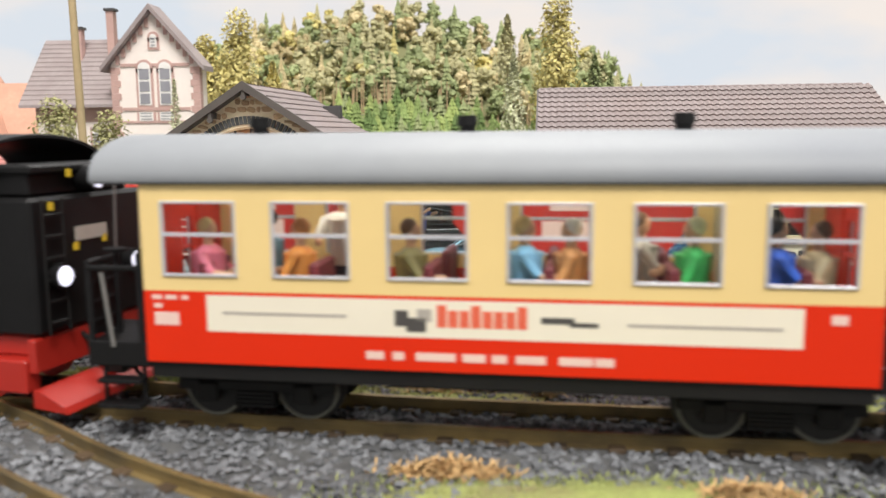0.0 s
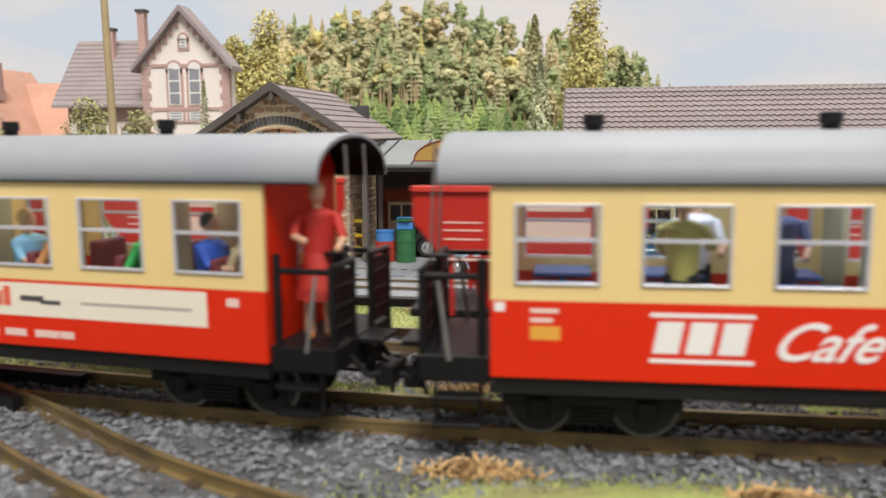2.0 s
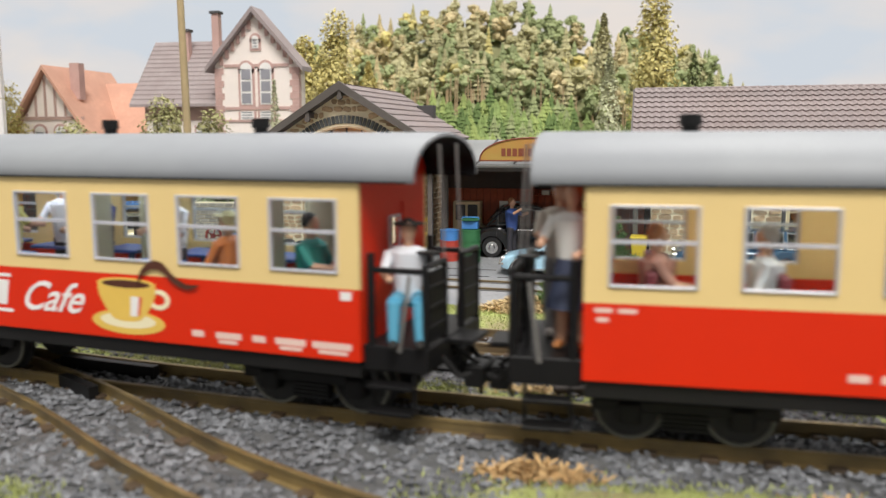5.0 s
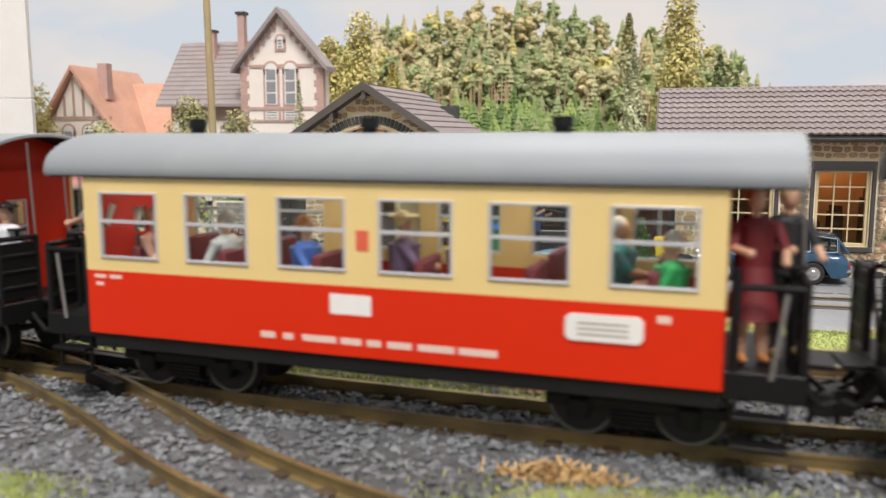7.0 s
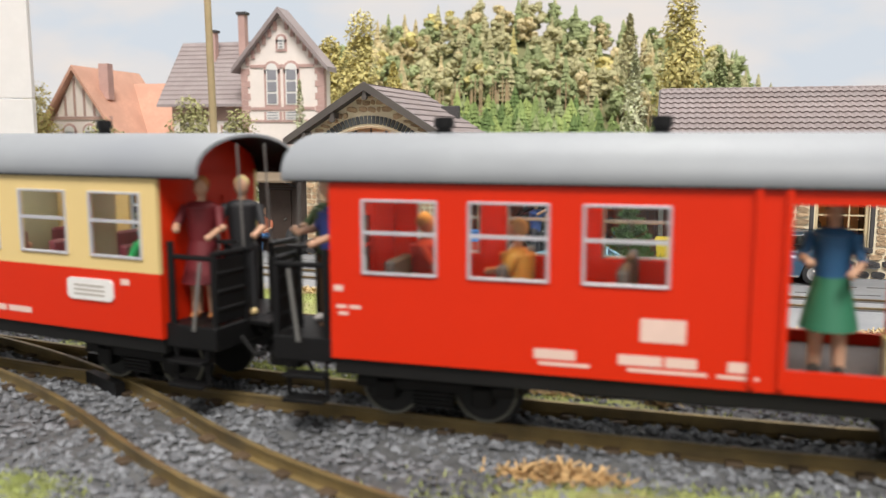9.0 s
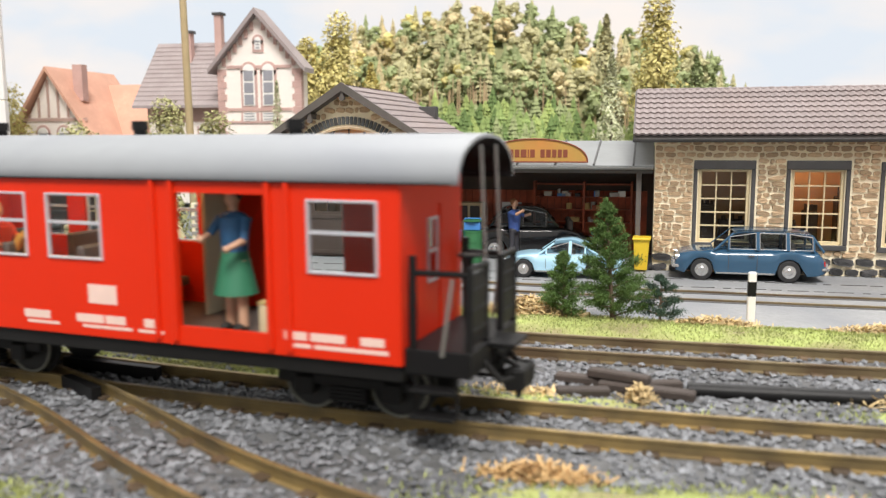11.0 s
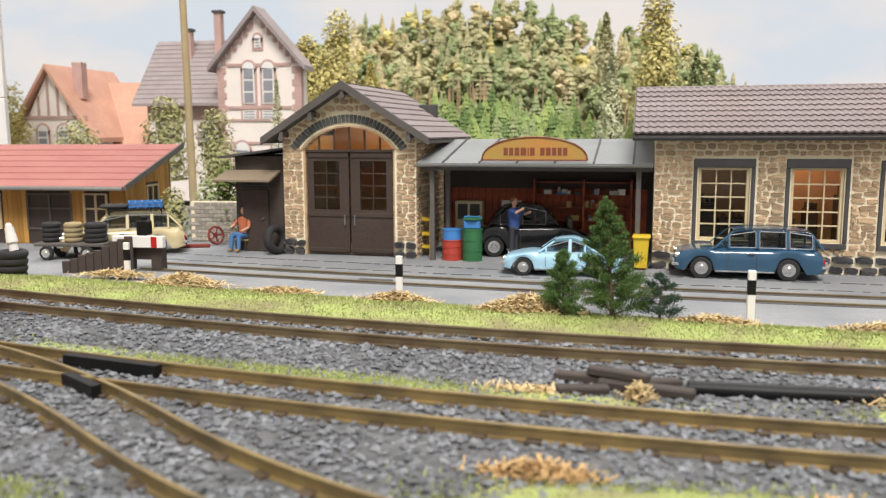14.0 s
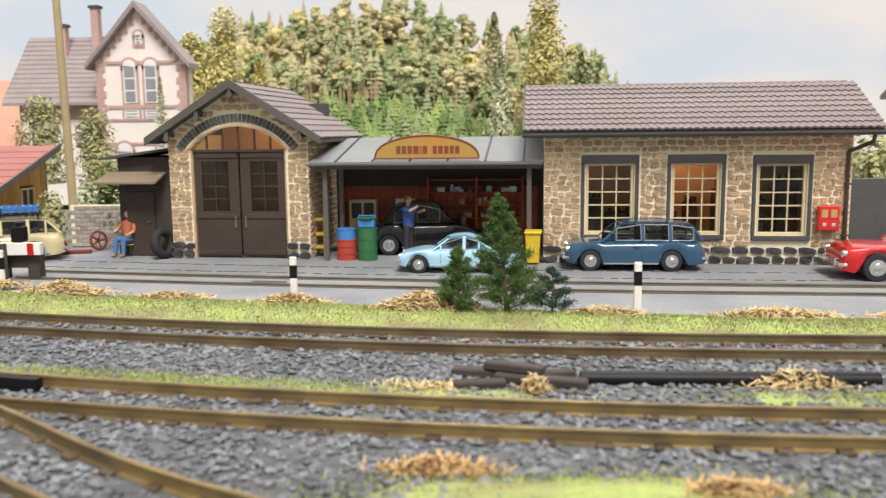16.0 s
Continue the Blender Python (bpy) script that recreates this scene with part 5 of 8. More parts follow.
def crown_points(kind, h, w, n, rnd, lumps=9):
    """Points of a crown of height h and width w, standing on z=0: a cone of branch tiers or clumps."""
    if kind == "cone":
        u = rnd.uniform(0, 1, n) ** 0.75
        tiers = np.sin(u * h * 5.5) * 0.16 + 0.9
        r = w / 2 * (1 - u) ** 0.85 * tiers * np.sqrt(rnd.uniform(0.25, 1, n)) + 0.02
        a = rnd.uniform(0, 2 * np.pi, n)
        arms = 1 + 0.22 * np.sin(a * 5 + u * 23)
        return np.stack([r * arms * np.cos(a), r * arms * np.sin(a), u * h], 1)
    cs = []
    for i in range(lumps):
        u = (i + 0.5) / lumps
        prof = math.sin(math.pi * min(1, 0.12 + 0.86 * u ** (0.8 if kind == "round" else 1.1))) ** 0.6
        if kind == "poplar":
            prof = (1 - u) ** 0.6 * 0.95 + 0.08
        a = rnd.uniform(0, 2 * np.pi)
        d = w * 0.28 * prof * rnd.uniform(0.3, 1)
        cs.append((d * math.cos(a), d * math.sin(a), u * h, w * (0.20 + 0.16 * prof) * rnd.uniform(0.75, 1.2)))
    cs = np.array(cs)
    k = rnd.integers(0, lumps, n)
    d = rnd.normal(size=(n, 3))
    d /= np.linalg.norm(d, axis=1)[:, None]
    rr = rnd.uniform(0.55, 1.05, n)[:, None] * cs[k, 3:4]
    p = cs[k, :3] + d * rr * (1, 1, 1.15)
    p[:, 2] = np.maximum(p[:, 2], 0)
    return p


def leaf_m(name, c, second=None):
    return material(name, c, 0.85, vary=0.2, grain=3, bump=0, island=0.11, second=second, patch=0.5, spec=0.2)


yellow_leaf = leaf_m("yellow_green_leaf", (0.68, 0.60, 0.25))
olive_leaf = leaf_m("olive_leaf", (0.52, 0.49, 0.28))
amber_leaf = leaf_m("amber_leaf", (0.64, 0.54, 0.31))
mid_leaf = leaf_m("mid_green_leaf", (0.35, 0.40, 0.20))
silver_leaf = leaf_m("silver_leaf", (0.62, 0.63, 0.42))
pine_leaf = leaf_m("dark_pine_needle", (0.10, 0.17, 0.05))
blue_pine_leaf = leaf_m("blue_pine_needle", (0.06, 0.10, 0.07))
hedge_leaf = leaf_m("dusty_bush_leaf", (0.43, 0.42, 0.20))
bark_m = material("bark", (0.16, 0.11, 0.075), 0.9, vary=0.3, grain=8, bump=0.5)


def tree(m, label, kind, h, w, n, size, mat, seed, trunk=0.4, lift=0.0, name="tree", lumps=14, limbs=7):
    rnd = np.random.default_rng(seed)
    t = thing(name, m, label, "tree")
    bm = bmesh.new()
    tube(bm, (0, 0, -0.1), (0.02 * w, 0, lift + h * 0.55), 0.05 * w * trunk * 2, 0.015 * w, 8)
    for i in range(limbs):
        a, z = rnd.uniform(0, 6.28), lift + h * rnd.uniform(0.1, 0.6)
        tube(bm, (0, 0, z), (w * 0.3 * math.cos(a), w * 0.3 * math.sin(a), z + 0.12 * h), 0.012 * w + 0.01, 0.006, 5)
    part("trunk", bm, bark_m, t)
    p = crown_points(kind, h, w, n, rnd, lumps)
    p[:, 2] += lift
    v, f = leaves(p, size, rnd, (p - np.array([0, 0, lift + 0.4 * h])) * np.array([1, 1, 0.5]) + np.array([0, 0, 0.12 * w]))
    ob = new("crown", raw_mesh("crown", v, f, mat))
    ob.parent = t
    return t


# wooded hill
OUT_X = [-22, -17, -14.4, -12.8, -9.6, -7.1, -4.0, -1.3, 0.3, 2.9, 5.4, 6.6, 9.5]
OUT_Z = [6.0, 7.3, 8.6, 9.4, 9.8, 10.6, 10.1, 9.2, 9.0, 8.2, 7.4, 5.9, 3.6]


def skyline(x46):
    return float(np.interp(x46, OUT_X, OUT_Z))


def hill_z(x, y):
    """Ground of the hill; rises from the layout's rear edge to the crest."""
    q = min(1, max(0, (y - 43) / 13))
    top = 3.5 + (skyline(x * 46 / max(y, 40)) - 3.5) * y / 46 - 1.75
    return 0.6 + (max(top, 1.0) - 0.6) * q ** 0.9


sheet("hill", lambda x: 42.5, lambda x: 58.0, -45, 40, 90, 18, lambda x, y, v: hill_z(x, y) - 0.6 * (v > 0.97), material("hill_turf", (0.24, 0.27, 0.13), 0.95, vary=0.3, grain=4, bump=0.3, second=(0.20, 0.19, 0.09), patch=0.5), "wooded hillside behind the yard", "hill")
FOREST = [leaf_m("spruce_green", (0.29, 0.38, 0.14)), leaf_m("spruce_dark", (0.17, 0.25, 0.09)), leaf_m("spruce_light", (0.37, 0.45, 0.16)),
          olive_leaf, amber_leaf, yellow_leaf, mid_leaf]
bm = bmesh.new()
bmesh.ops.create_icosphere(bm, subdivisions=2, radius=1)
BALL_V = np.array([v.co[:] for v in bm.verts])
BALL_F = np.array([[v.index for v in f.verts] for f in bm.faces])
bm.free()


def spruce(h, w, rnd, tiers=10, tips=8):
    """A pointed conifer of ragged, drooping branch tiers."""
    vs, fs = [], []
    for k in range(tiers):
        u = k / tiers
        r = w / 2 * (1 - u) ** 0.85 * rnd.uniform(0.85, 1.15)
        a = np.linspace(0, 2 * np.pi, 2 * tips, endpoint=False) + rnd.uniform(0, 6.28)
        rr = np.where(np.arange(2 * tips) % 2, 0.68, 1.0) * r * rnd.uniform(0.75, 1.15, 2 * tips)
        z = u * h - 0.10 * rr + rnd.uniform(-0.03, 0.03, 2 * tips)
        b = sum(len(q) for q in vs)
        vs.append(np.concatenate([np.stack([rr * np.cos(a), rr * np.sin(a), z], 1), [[0, 0, min(h, u * h + 1.9 * h / tiers)]]]))
        fs += [(b + i, b + (i + 1) % (2 * tips), b + 2 * tips) for i in range(2 * tips)]
    return np.concatenate(vs), fs


def broad_crown(h, w, rnd, lumps=15):
    """A crown of knobbly clumps, each a dented ball, with loose leaves round it."""
    vs, fs, b = [], [], 0
    for k in range(lumps):
        u = (k + 0.5) / lumps
        a, d = rnd.uniform(0, 6.28), w * 0.40 * math.sin(math.pi * (0.15 + 0.75 * u)) * rnd.uniform(0.3, 1)
        r = w * rnd.uniform(0.09, 0.18)
        dent = 1 + 0.34 * rnd.uniform(-1, 1, (len(BALL_V), 1))
        vs.append(BALL_V * dent * r * np.array([1, 1, 0.8]) + np.array([d * math.cos(a), d * math.sin(a), h * (0.2 + 0.75 * u)]))
        fs += (BALL_F + b).tolist()
        b += len(BALL_V)
    core = np.concatenate(vs)
    mid = np.array([0, 0, 0.5 * h])
    p = core[rnd.integers(0, len(core), 640)] + rnd.normal(0, 0.06, (640, 3))
    v, f = leaves(p, 0.042, rnd, p - mid)
    return np.concatenate([core, v]), fs + [[q + b for q in r4] for r4 in f]


rnd = np.random.default_rng(3)
V, F, MI = [], [], []
base = 0
spots = [(rnd.uniform(-21, 8.0), rnd.uniform(43.3, 48.6)) for _ in range(520)] + [(rnd.uniform(-21, 8.0), rnd.uniform(48.9, 57)) for _ in range(430)]
for x46, y in spots:
    x = x46 * y / 46
    warm = math.exp(-((x46 + 12) / 4.5) ** 2) + 0.7 * math.exp(-((x46 - 0.2) / 1.6) ** 2)
    if y < 48.7:
        mat = rnd.choice([0, 1, 2, 6], p=[0.42, 0.2, 0.28, 0.10])
        v, f = spruce(rnd.uniform(1.3, 2.1), rnd.uniform(1.1, 1.6), rnd, 9, 7)
        lift = 0.0
    else:
        mat = rnd.choice([3, 4, 5, 6], p=np.array([0.42 - 0.1 * warm, 0.05 + 0.35 * warm, 0.05 + 0.05 * warm, 0.48 - 0.3 * warm]))
        if rnd.random() < 0.35:
            v, f = spruce(rnd.uniform(2.0, 2.9), rnd.uniform(0.9, 1.4), rnd, 11)
        else:
            v, f = broad_crown(rnd.uniform(1.5, 2.3), rnd.uniform(1.2, 1.9), rnd)
        lift = 0.25
    V.append(v + np.array([x, y, hill_z(x, y) - 0.2 + lift]))
    F += [[k + base for k in q] for q in f]
    MI += [int(mat)] * len(f)
    base += len(v)
me = raw_mesh("forest", np.concatenate(V), F, FOREST)
me.polygons.foreach_set("material_index", MI)
tagged(new("forest", me), "mixed green and yellow forest covering the hill", "forest", "", "stuff")
bm = bmesh.new()
for i in range(60):
    y = 48.75
    x = rnd.uniform(-12, 3) * y / 46
    tube(bm, (x, y, hill_z(x, y) - 0.2), (x, y + 0.1, hill_z(x, y) + rnd.uniform(1.3, 2.2)), 0.05, 0.03, 5)
solo("forest_trunks", bm, material("pale_trunk", (0.46, 0.34, 0.20), 0.9, vary=0.2, bump=0), P(0, 0, 0), "pale pine trunks between the hill trees", "tree trunks", kind="stuff")

tree(P(-15.3, 43.2, 3.6), "tall yellow-green tree beside the villa", "poplar", 4.7, 2.7, 4200, 0.102, yellow_leaf, 1)
tree(P(-13.65, 43.4, 3.4), "tall yellow-green tree with a pointed crown", "poplar", 5.9, 2.8, 5200, 0.102, yellow_leaf, 2)
tree(P(-11.9, 43.4, 3.6), "small yellow tree at the forest's edge", "cone", 3.7, 1.9, 2300, 0.088, yellow_leaf, 12)
tree(P(-15.25, 38.5, GROUND), "slim pale green young tree before the villa", "cone", 3.6, 0.8, 798, 0.068, silver_leaf, 3, lift=2.8)
tree(P(0.55, 42.0, 2.2), "slender silvery birch-like tree at the forest edge", "cone", 5.2, 2.1, 2470, 0.088, silver_leaf, 4)
tree(P(2.75, 43.5, 4.2), "big golden yellow tree on the hill's shoulder", "poplar", 5.7, 3.0, 4370, 0.109, yellow_leaf, 5, lumps=20)
tree(P(0.25, 44.0, 5.6), "dark olive conifer above the forest", "cone", 3.9, 1.6, 1710, 0.095, olive_leaf, 6)
tree(P(4.7, 43.8, 4.0), "dark green fir on the hill's shoulder", "cone", 3.4, 1.7, 1710, 0.088, mid_leaf, 7)
tree(P(5.5, 43.8, 3.8), "small dark green fir on the hill's shoulder", "cone", 2.6, 1.4, 1330, 0.088, mid_leaf, 8)
tree(P(-19.6, 35.8, GROUND), "dusty green garden tree before the villa wing", "round", 3.4, 2.5, 3000, 0.085, hedge_leaf, 9, lift=1.7)
tree(P(-16.7, 34.8, GROUND), "dusty green garden tree behind the lean-to", "round", 2.9, 2.2, 2600, 0.085, hedge_leaf, 10, lift=1.5)
tree(P(-29.5, 38.0, GROUND), "yellow-green garden bush by the half-timbered house", "round", 4.4, 2.4, 2400, 0.09, yellow_leaf, 11, lift=1.6)
tree(P(-25.2, 37.2, GROUND), "dusty green bush below the red roofs", "round", 2.4, 2.4, 2000, 0.085, hedge_leaf, 13, lift=1.6)
tree(P(16.4, 36.5, GROUND), "dusty green hedge tree beyond the workshop", "round", 3.0, 3.4, 1500, 0.14, hedge_leaf, 14)
tree(P(-13.0, 27.9, GROUND), "dark green climbing shrub beside the lean-to", "round", 2.5, 1.3, 1100, 0.085, leaf_m("shrub_leaf", (0.13, 0.17, 0.045)), 15, name="shrub")
tree(P(-15.3, 28.3, GROUND), "yellow-green bush at the wooden house corner", "round", 1.5, 1.5, 1000, 0.075, hedge_leaf, 17, name="shrub")
tree(P(-13.9, 28.1, GROUND), "green shrub behind the brick wall", "round", 1.9, 1.2, 800, 0.085, mid_leaf, 16, name="shrub")

plaster_m = material("cream_plaster", (0.88, 0.80, 0.74), 0.85, vary=0.06, grain=5, bump=0.1)
brick_red_m = material("villa_brick", (0.56, 0.37, 0.33), 0.85, vary=0.15, grain=8, bump=0.2)
slate_m = material("villa_roof_tile", (0.34, 0.29, 0.285), 0.8, vary=0.15, grain=5, bump=0.2, second=(0.30, 0.25, 0.245), patch=0.8)
orange_roof_m = material("orange_roof_tile", (0.64, 0.36, 0.26), 0.8, vary=0.15, grain=5, bump=0.2)
window_dark_m = material("window_dark", (0.30, 0.30, 0.33), 0.3, vary=0.1, bump=0)
gable_trim_m = material("timber_brown", (0.50, 0.34, 0.29), 0.8, vary=0.15, bump=0.1)


def house_window(parent, x, z, w, h, y, arch=True):
    bm = bmesh.new()
    box(bm, x - w / 2 - 0.12, x + w / 2 + 0.12, y - 0.05, y + 0.02, z - 0.12, z + h)
    if arch:
        tube(bm, (x, y - 0.05, z + h), (x, y + 0.02, z + h), w / 2 + 0.12, seg=16)
    s = part("window", bm, brick_red_m, parent)
    bm = bmesh.new()
    box(bm, x - w / 2, x + w / 2, y - 0.08, y - 0.052, z, z + h)
    if arch:
        tube(bm, (x, y - 0.08, z + h), (x, y - 0.052, z + h), w / 2, seg=16)
    part("frame", bm, white_m, s)
    for k in range(3):
        bm = bmesh.new()
        box(bm, x - w / 2 + 0.07, x + w / 2 - 0.07, y - 0.1, y - 0.082, z + 0.07 + k * h / 3, z + (k + 1) * h / 3 - 0.03)
        part("pane", bm, window_dark_m, s)


def villa():
    b = thing("villa", P(0, 0, 0), "cream villa with brick quoins and steep dark gable", "house")
    y0 = 40.0
    xl, xr, zc, ze = -18.95, -14.55, 9.45, 6.95
    xc = (xl + xr) / 2
    bm = bmesh.new()
    prism(bm, [(xl, 0), (xr, 0), (xr, ze), (xc, zc), (xl, ze)], y0, y0 + 0.9, "y")
    part("wall", bm, plaster_m, b, "cream plaster wall")
    for s, x in ((1, xl), (-1, xr)):
        for k in range(22):
            bm = bmesh.new()
            w = 0.46 if k % 2 else 0.34
            box(bm, *sorted((x - s * 0.02, x + s * w)), y0 - 0.04, y0 + 0.3, k * 0.31, k * 0.31 + 0.30)
            part("quoin", bm, brick_red_m, b)
    for z, t in ((4.75, 0.14), (4.15, 0.10), (6.85, 0.14), (3.0, 0.12)):
        bm = bmesh.new()
        box(bm, xl + 0.5, xr - 0.5, y0 - 0.06, y0, z, z + t)
        part("band", bm, brick_red_m, b)
    for x in (xc - 0.53, xc + 0.5):
        house_window(b, x, 5.0, 0.62, 1.75, y0)
        house_window(b, x, 4.25, 0.7, 0.42, y0, False)
    house_window(b, xc, 7.75, 0.34, 0.45, y0)
    for x in (xc - 1.0, xc + 1.0):
        house_window(b, x, 1.6, 0.8, 1.1, y0)
    for s in (-1, 1):
        bm = bmesh.new()
        prism(bm, [(xc, zc + 0.02), (xc, zc + 0.30), (xc + s * 2.55, ze - 0.12), (xc + s * 2.55, ze - 0.36)], y0 - 0.45, y0 + 0.95, "y")
        part("roof", bm, slate_m, b)
        for k in range(1, 7):
            u = k / 7.2
            bm = bmesh.new()
            x = xc + s * 2.2 * u
            z = zc - (zc - ze) * u * 1.0
            box(bm, x - 0.09, x + 0.09, y0 - 0.08, y0 - 0.01, z - 0.42, z + 0.0)
            part("dentil", bm, brick_red_m, b)
    # wing
    bm = bmesh.new()
    box(bm, -23.4, xl, 41.0, 46, 0, 5.2)
    part("wing_wall", bm, plaster_m, b)
    bm = bmesh.new()
    box(bm, -23.45, xl - 0.02, 40.96, 41.0, 4.25, 5.0)
    part("wing_band", bm, gable_trim_m, b)
    bm = bmesh.new()
    prism(bm, [(40.4, 4.95), (40.4, 5.10), (43.4, 8.55), (46.4, 5.1), (46.4, 4.95), (43.4, 8.35)], -24.0, xl + 0.1, "x")
    roof = part("wing_roof", bm, slate_m, b, "weathered brown tiled roof")
    for k in range(1, 14):
        bm = bmesh.new()
        y, z = 40.4 + 3.0 * k / 14, 5.10 + 3.45 * k / 14
        box(bm, -24.0, xl + 0.1, y - 0.02, y + 0.05, z - 0.01, z + 0.035)
        part("tile_course", bm, slate_m, roof)
    for x, z1 in ((-21.75, 8.95), (-20.0, 9.85)):
        bm = bmesh.new()
        box(bm, x - 0.19, x + 0.19, 42.4, 42.8, 6.5, z1, 0.0)
        ch = part("chimney", bm, brick_red_m, b)
        bm = bmesh.new()
        box(bm, x - 0.27, x + 0.27, 42.33, 42.87, z1 + 0.004, z1 + 0.14)
        part("cap", bm, trim_dark_m, ch)
    for x in (-22.4, -20.2):
        house_window(b, x, 3.1, 0.7, 0.9, 41.0, False)


def timber_house():
    b = thing("timbered_house", P(0, 0, 0), "cream half-timbered gable house with orange roof", "house")
    xl, xr, y0 = -30.2, -26.35, 40.0
    xc, ze, za = -28.4, 3.75, 6.9
    bm = bmesh.new()
    prism(bm, [(xl, 0), (xr, 0), (xr, ze), (xc, za), (xl, ze)], y0, y0 + 6, "y")
    part("wall", bm, plaster_m, b)
    for x in np.linspace(xl + 0.5, xr - 0.5, 6):
        bm = bmesh.new()
        top = ze + (za - ze) * (1 - abs(x - xc) / 1.95) - 0.15
        box(bm, x - 0.06, x + 0.06, y0 - 0.05, y0, 4.5, max(4.6, top))
        part("timber", bm, gable_trim_m, b)
    bm = bmesh.new()
    box(bm, xl, xr, y0 - 0.06, y0, 4.3, 4.48)
    part("tie_beam", bm, gable_trim_m, b)
    for x in (-28.95, -27.75):
        house_window(b, x, 2.6, 0.6, 1.1, y0, True)
    for s in (-1, 1):
        bm = bmesh.new()
        prism(bm, [(xc, za), (xc, za + 0.25), (xc + s * 2.6, ze - 0.4), (xc + s * 2.6, ze - 0.65)], y0 - 0.4, y0 + 6, "y")
        part("roof", bm, orange_roof_m, b)
    bm = bmesh.new()
    box(bm, -27.6, -27.05, y0 + 0.8, y0 + 1.3, 5.4, 7.3)
    part("chimney", bm, brick_red_m, b)
    b = thing("orange_roofed_house", P(0, 0, 0), "house with plain orange tiled roof between the villas", "house")
    bm = bmesh.new()
    box(bm, -27.4, -24.1, 42.6, 47, 0, 3.2)
    part("wall", bm, plaster_m, b)
    bm = bmesh.new()
    prism(bm, [(42.2, 2.8), (42.2, 2.95), (44.6, 6.45), (47.4, 2.95), (47.4, 2.8)], -27.9, -23.7, "x")
    part("roof", bm, orange_roof_m, b)


villa()
timber_house()
bm = bmesh.new()
tube(bm, (0, 0, 0), (-0.12, 0, 11), 0.17, 0.14, 10)
solo("telegraph_pole", bm, material("pole_wood", (0.46, 0.36, 0.20), 0.8, vary=0.15, bump=0.1), P(-16.95, 33, GROUND), "plain tan wooden pole behind the yard", "pole", smooth=40)
wp = thing("wall_panel", P(-26.0, 33.4, GROUND, 0, 0, 10), "plain white wall panels at the layout's end", "panel", kind="structure")
for z in (0, 5.4, 10.8):
    bm = bmesh.new()
    box(bm, -14, 0, 0, 0.3, z, z + 5.37, 0.02)
    part("panel", bm, white_m, wp)
bm = bmesh.new()
box(bm, 11.2, 24, 26.5, 26.9, GROUND, 1.9)
solo("yard_wall", bm, trim_dark_m, P(0, 0, 0), "dark grey yard wall beyond the workshop", "wall")
h = thing("distant_house", P(0, 0, 0), "orange-walled house with dark roof beyond the hedge", "house")
bm = bmesh.new()
box(bm, 20.7, 26, 40, 45, 0, 4.9)
part("wall", bm, material("orange_plaster", (0.55, 0.36, 0.22), 0.8, vary=0.08, bump=0.1), h)
bm = bmesh.new()
prism(bm, [(39.5, 4.9), (39.5, 5.1), (42.5, 6.5), (45.5, 5.1), (45.5, 4.9)], 20.4, 26.5, "x")
part("roof", bm, slate_m, h)

# ---------------- pine trees on the bank ----------------
def needle_pine(m, label, h, w, boughs, mat, seed, droop=0.15):
    """A pine of real boughs: a tapered stem, ringed by rising boughs that carry tufts of needles."""
    rnd = np.random.default_rng(seed)
    t = thing("pine_tree", m, label, "tree", "pines on the bank")
    bm = bmesh.new()
    tube(bm, (0, 0, -0.05), (0.01, 0, h * 0.97), 0.045 * h / 2.4 + 0.012, 0.006, 8)
    tips = []
    for k in range(boughs):
        u = (k + rnd.uniform(0, 1)) / boughs
        a = k * 2.4 + rnd.uniform(-0.3, 0.3)
        r = w / 2 * ((1 - u) ** 0.8 + 0.06) * rnd.uniform(0.6, 1.1)
        p = Vector((0, 0, 0.05 + u * h * 0.93))
        q = p + Vector((r * math.cos(a), r * math.sin(a), r * (0.45 - droop) + 0.03))
        tube(bm, p, q, 0.012 + 0.01 * (1 - u), 0.004, 5)
        tips.append((p, q, 0.08 + 0.12 * (1 - u)))
    part("trunk", bm, bark_m, t)
    V, F, b = [], [], 0
    for p, q, size in tips + [(Vector((0, 0, h * 0.9)), Vector((0, 0, h)), 0.07)]:
        n = int(200 + 620 * (q - p).length)
        k = rnd.uniform(0.3, 1.04, (n, 1))
        c = np.array(p) + (np.array(q) - np.array(p)) * k + rnd.normal(0, 0.33 * size, (n, 3)) * np.array([1, 1, 0.8])
        d = rnd.normal(0, 0.6, (n, 3)) + np.array((q - p).normalized()) * 0.7 + np.array([0, 0, 0.6])
        d /= np.linalg.norm(d, axis=1)[:, None]
        side = np.cross(d, rnd.normal(size=(n, 3)))
        side /= np.linalg.norm(side, axis=1)[:, None]
        ln = rnd.uniform(0.035, 0.075, (n, 1))
        V.append(np.stack([c - side * 0.009, c + side * 0.009, c + d * ln], 1).reshape(-1, 3))
        F += (b + np.arange(n)[:, None] * 3 + np.arange(3)).tolist()
        b += 3 * n
    ob = new("crown", raw_mesh("crown", np.concatenate(V), F, mat))
    ob.parent = t
    return t


needle_pine(P(0.34, 16.48, -0.12, 0, -4.5, 0), "dark green model pine tree on the grass bank", 2.36, 1.7, 52, pine_leaf, 25)
needle_pine(P(-0.63, 16.43, -0.12), "small dark green pine beside the bigger one", 1.3, 1.1, 28, pine_leaf, 22)
needle_pine(P(1.24, 16.44, -0.12), "sparse blue-green little pine on the grass bank", 0.88, 1.1, 13, blue_pine_leaf, 23, 0.3)


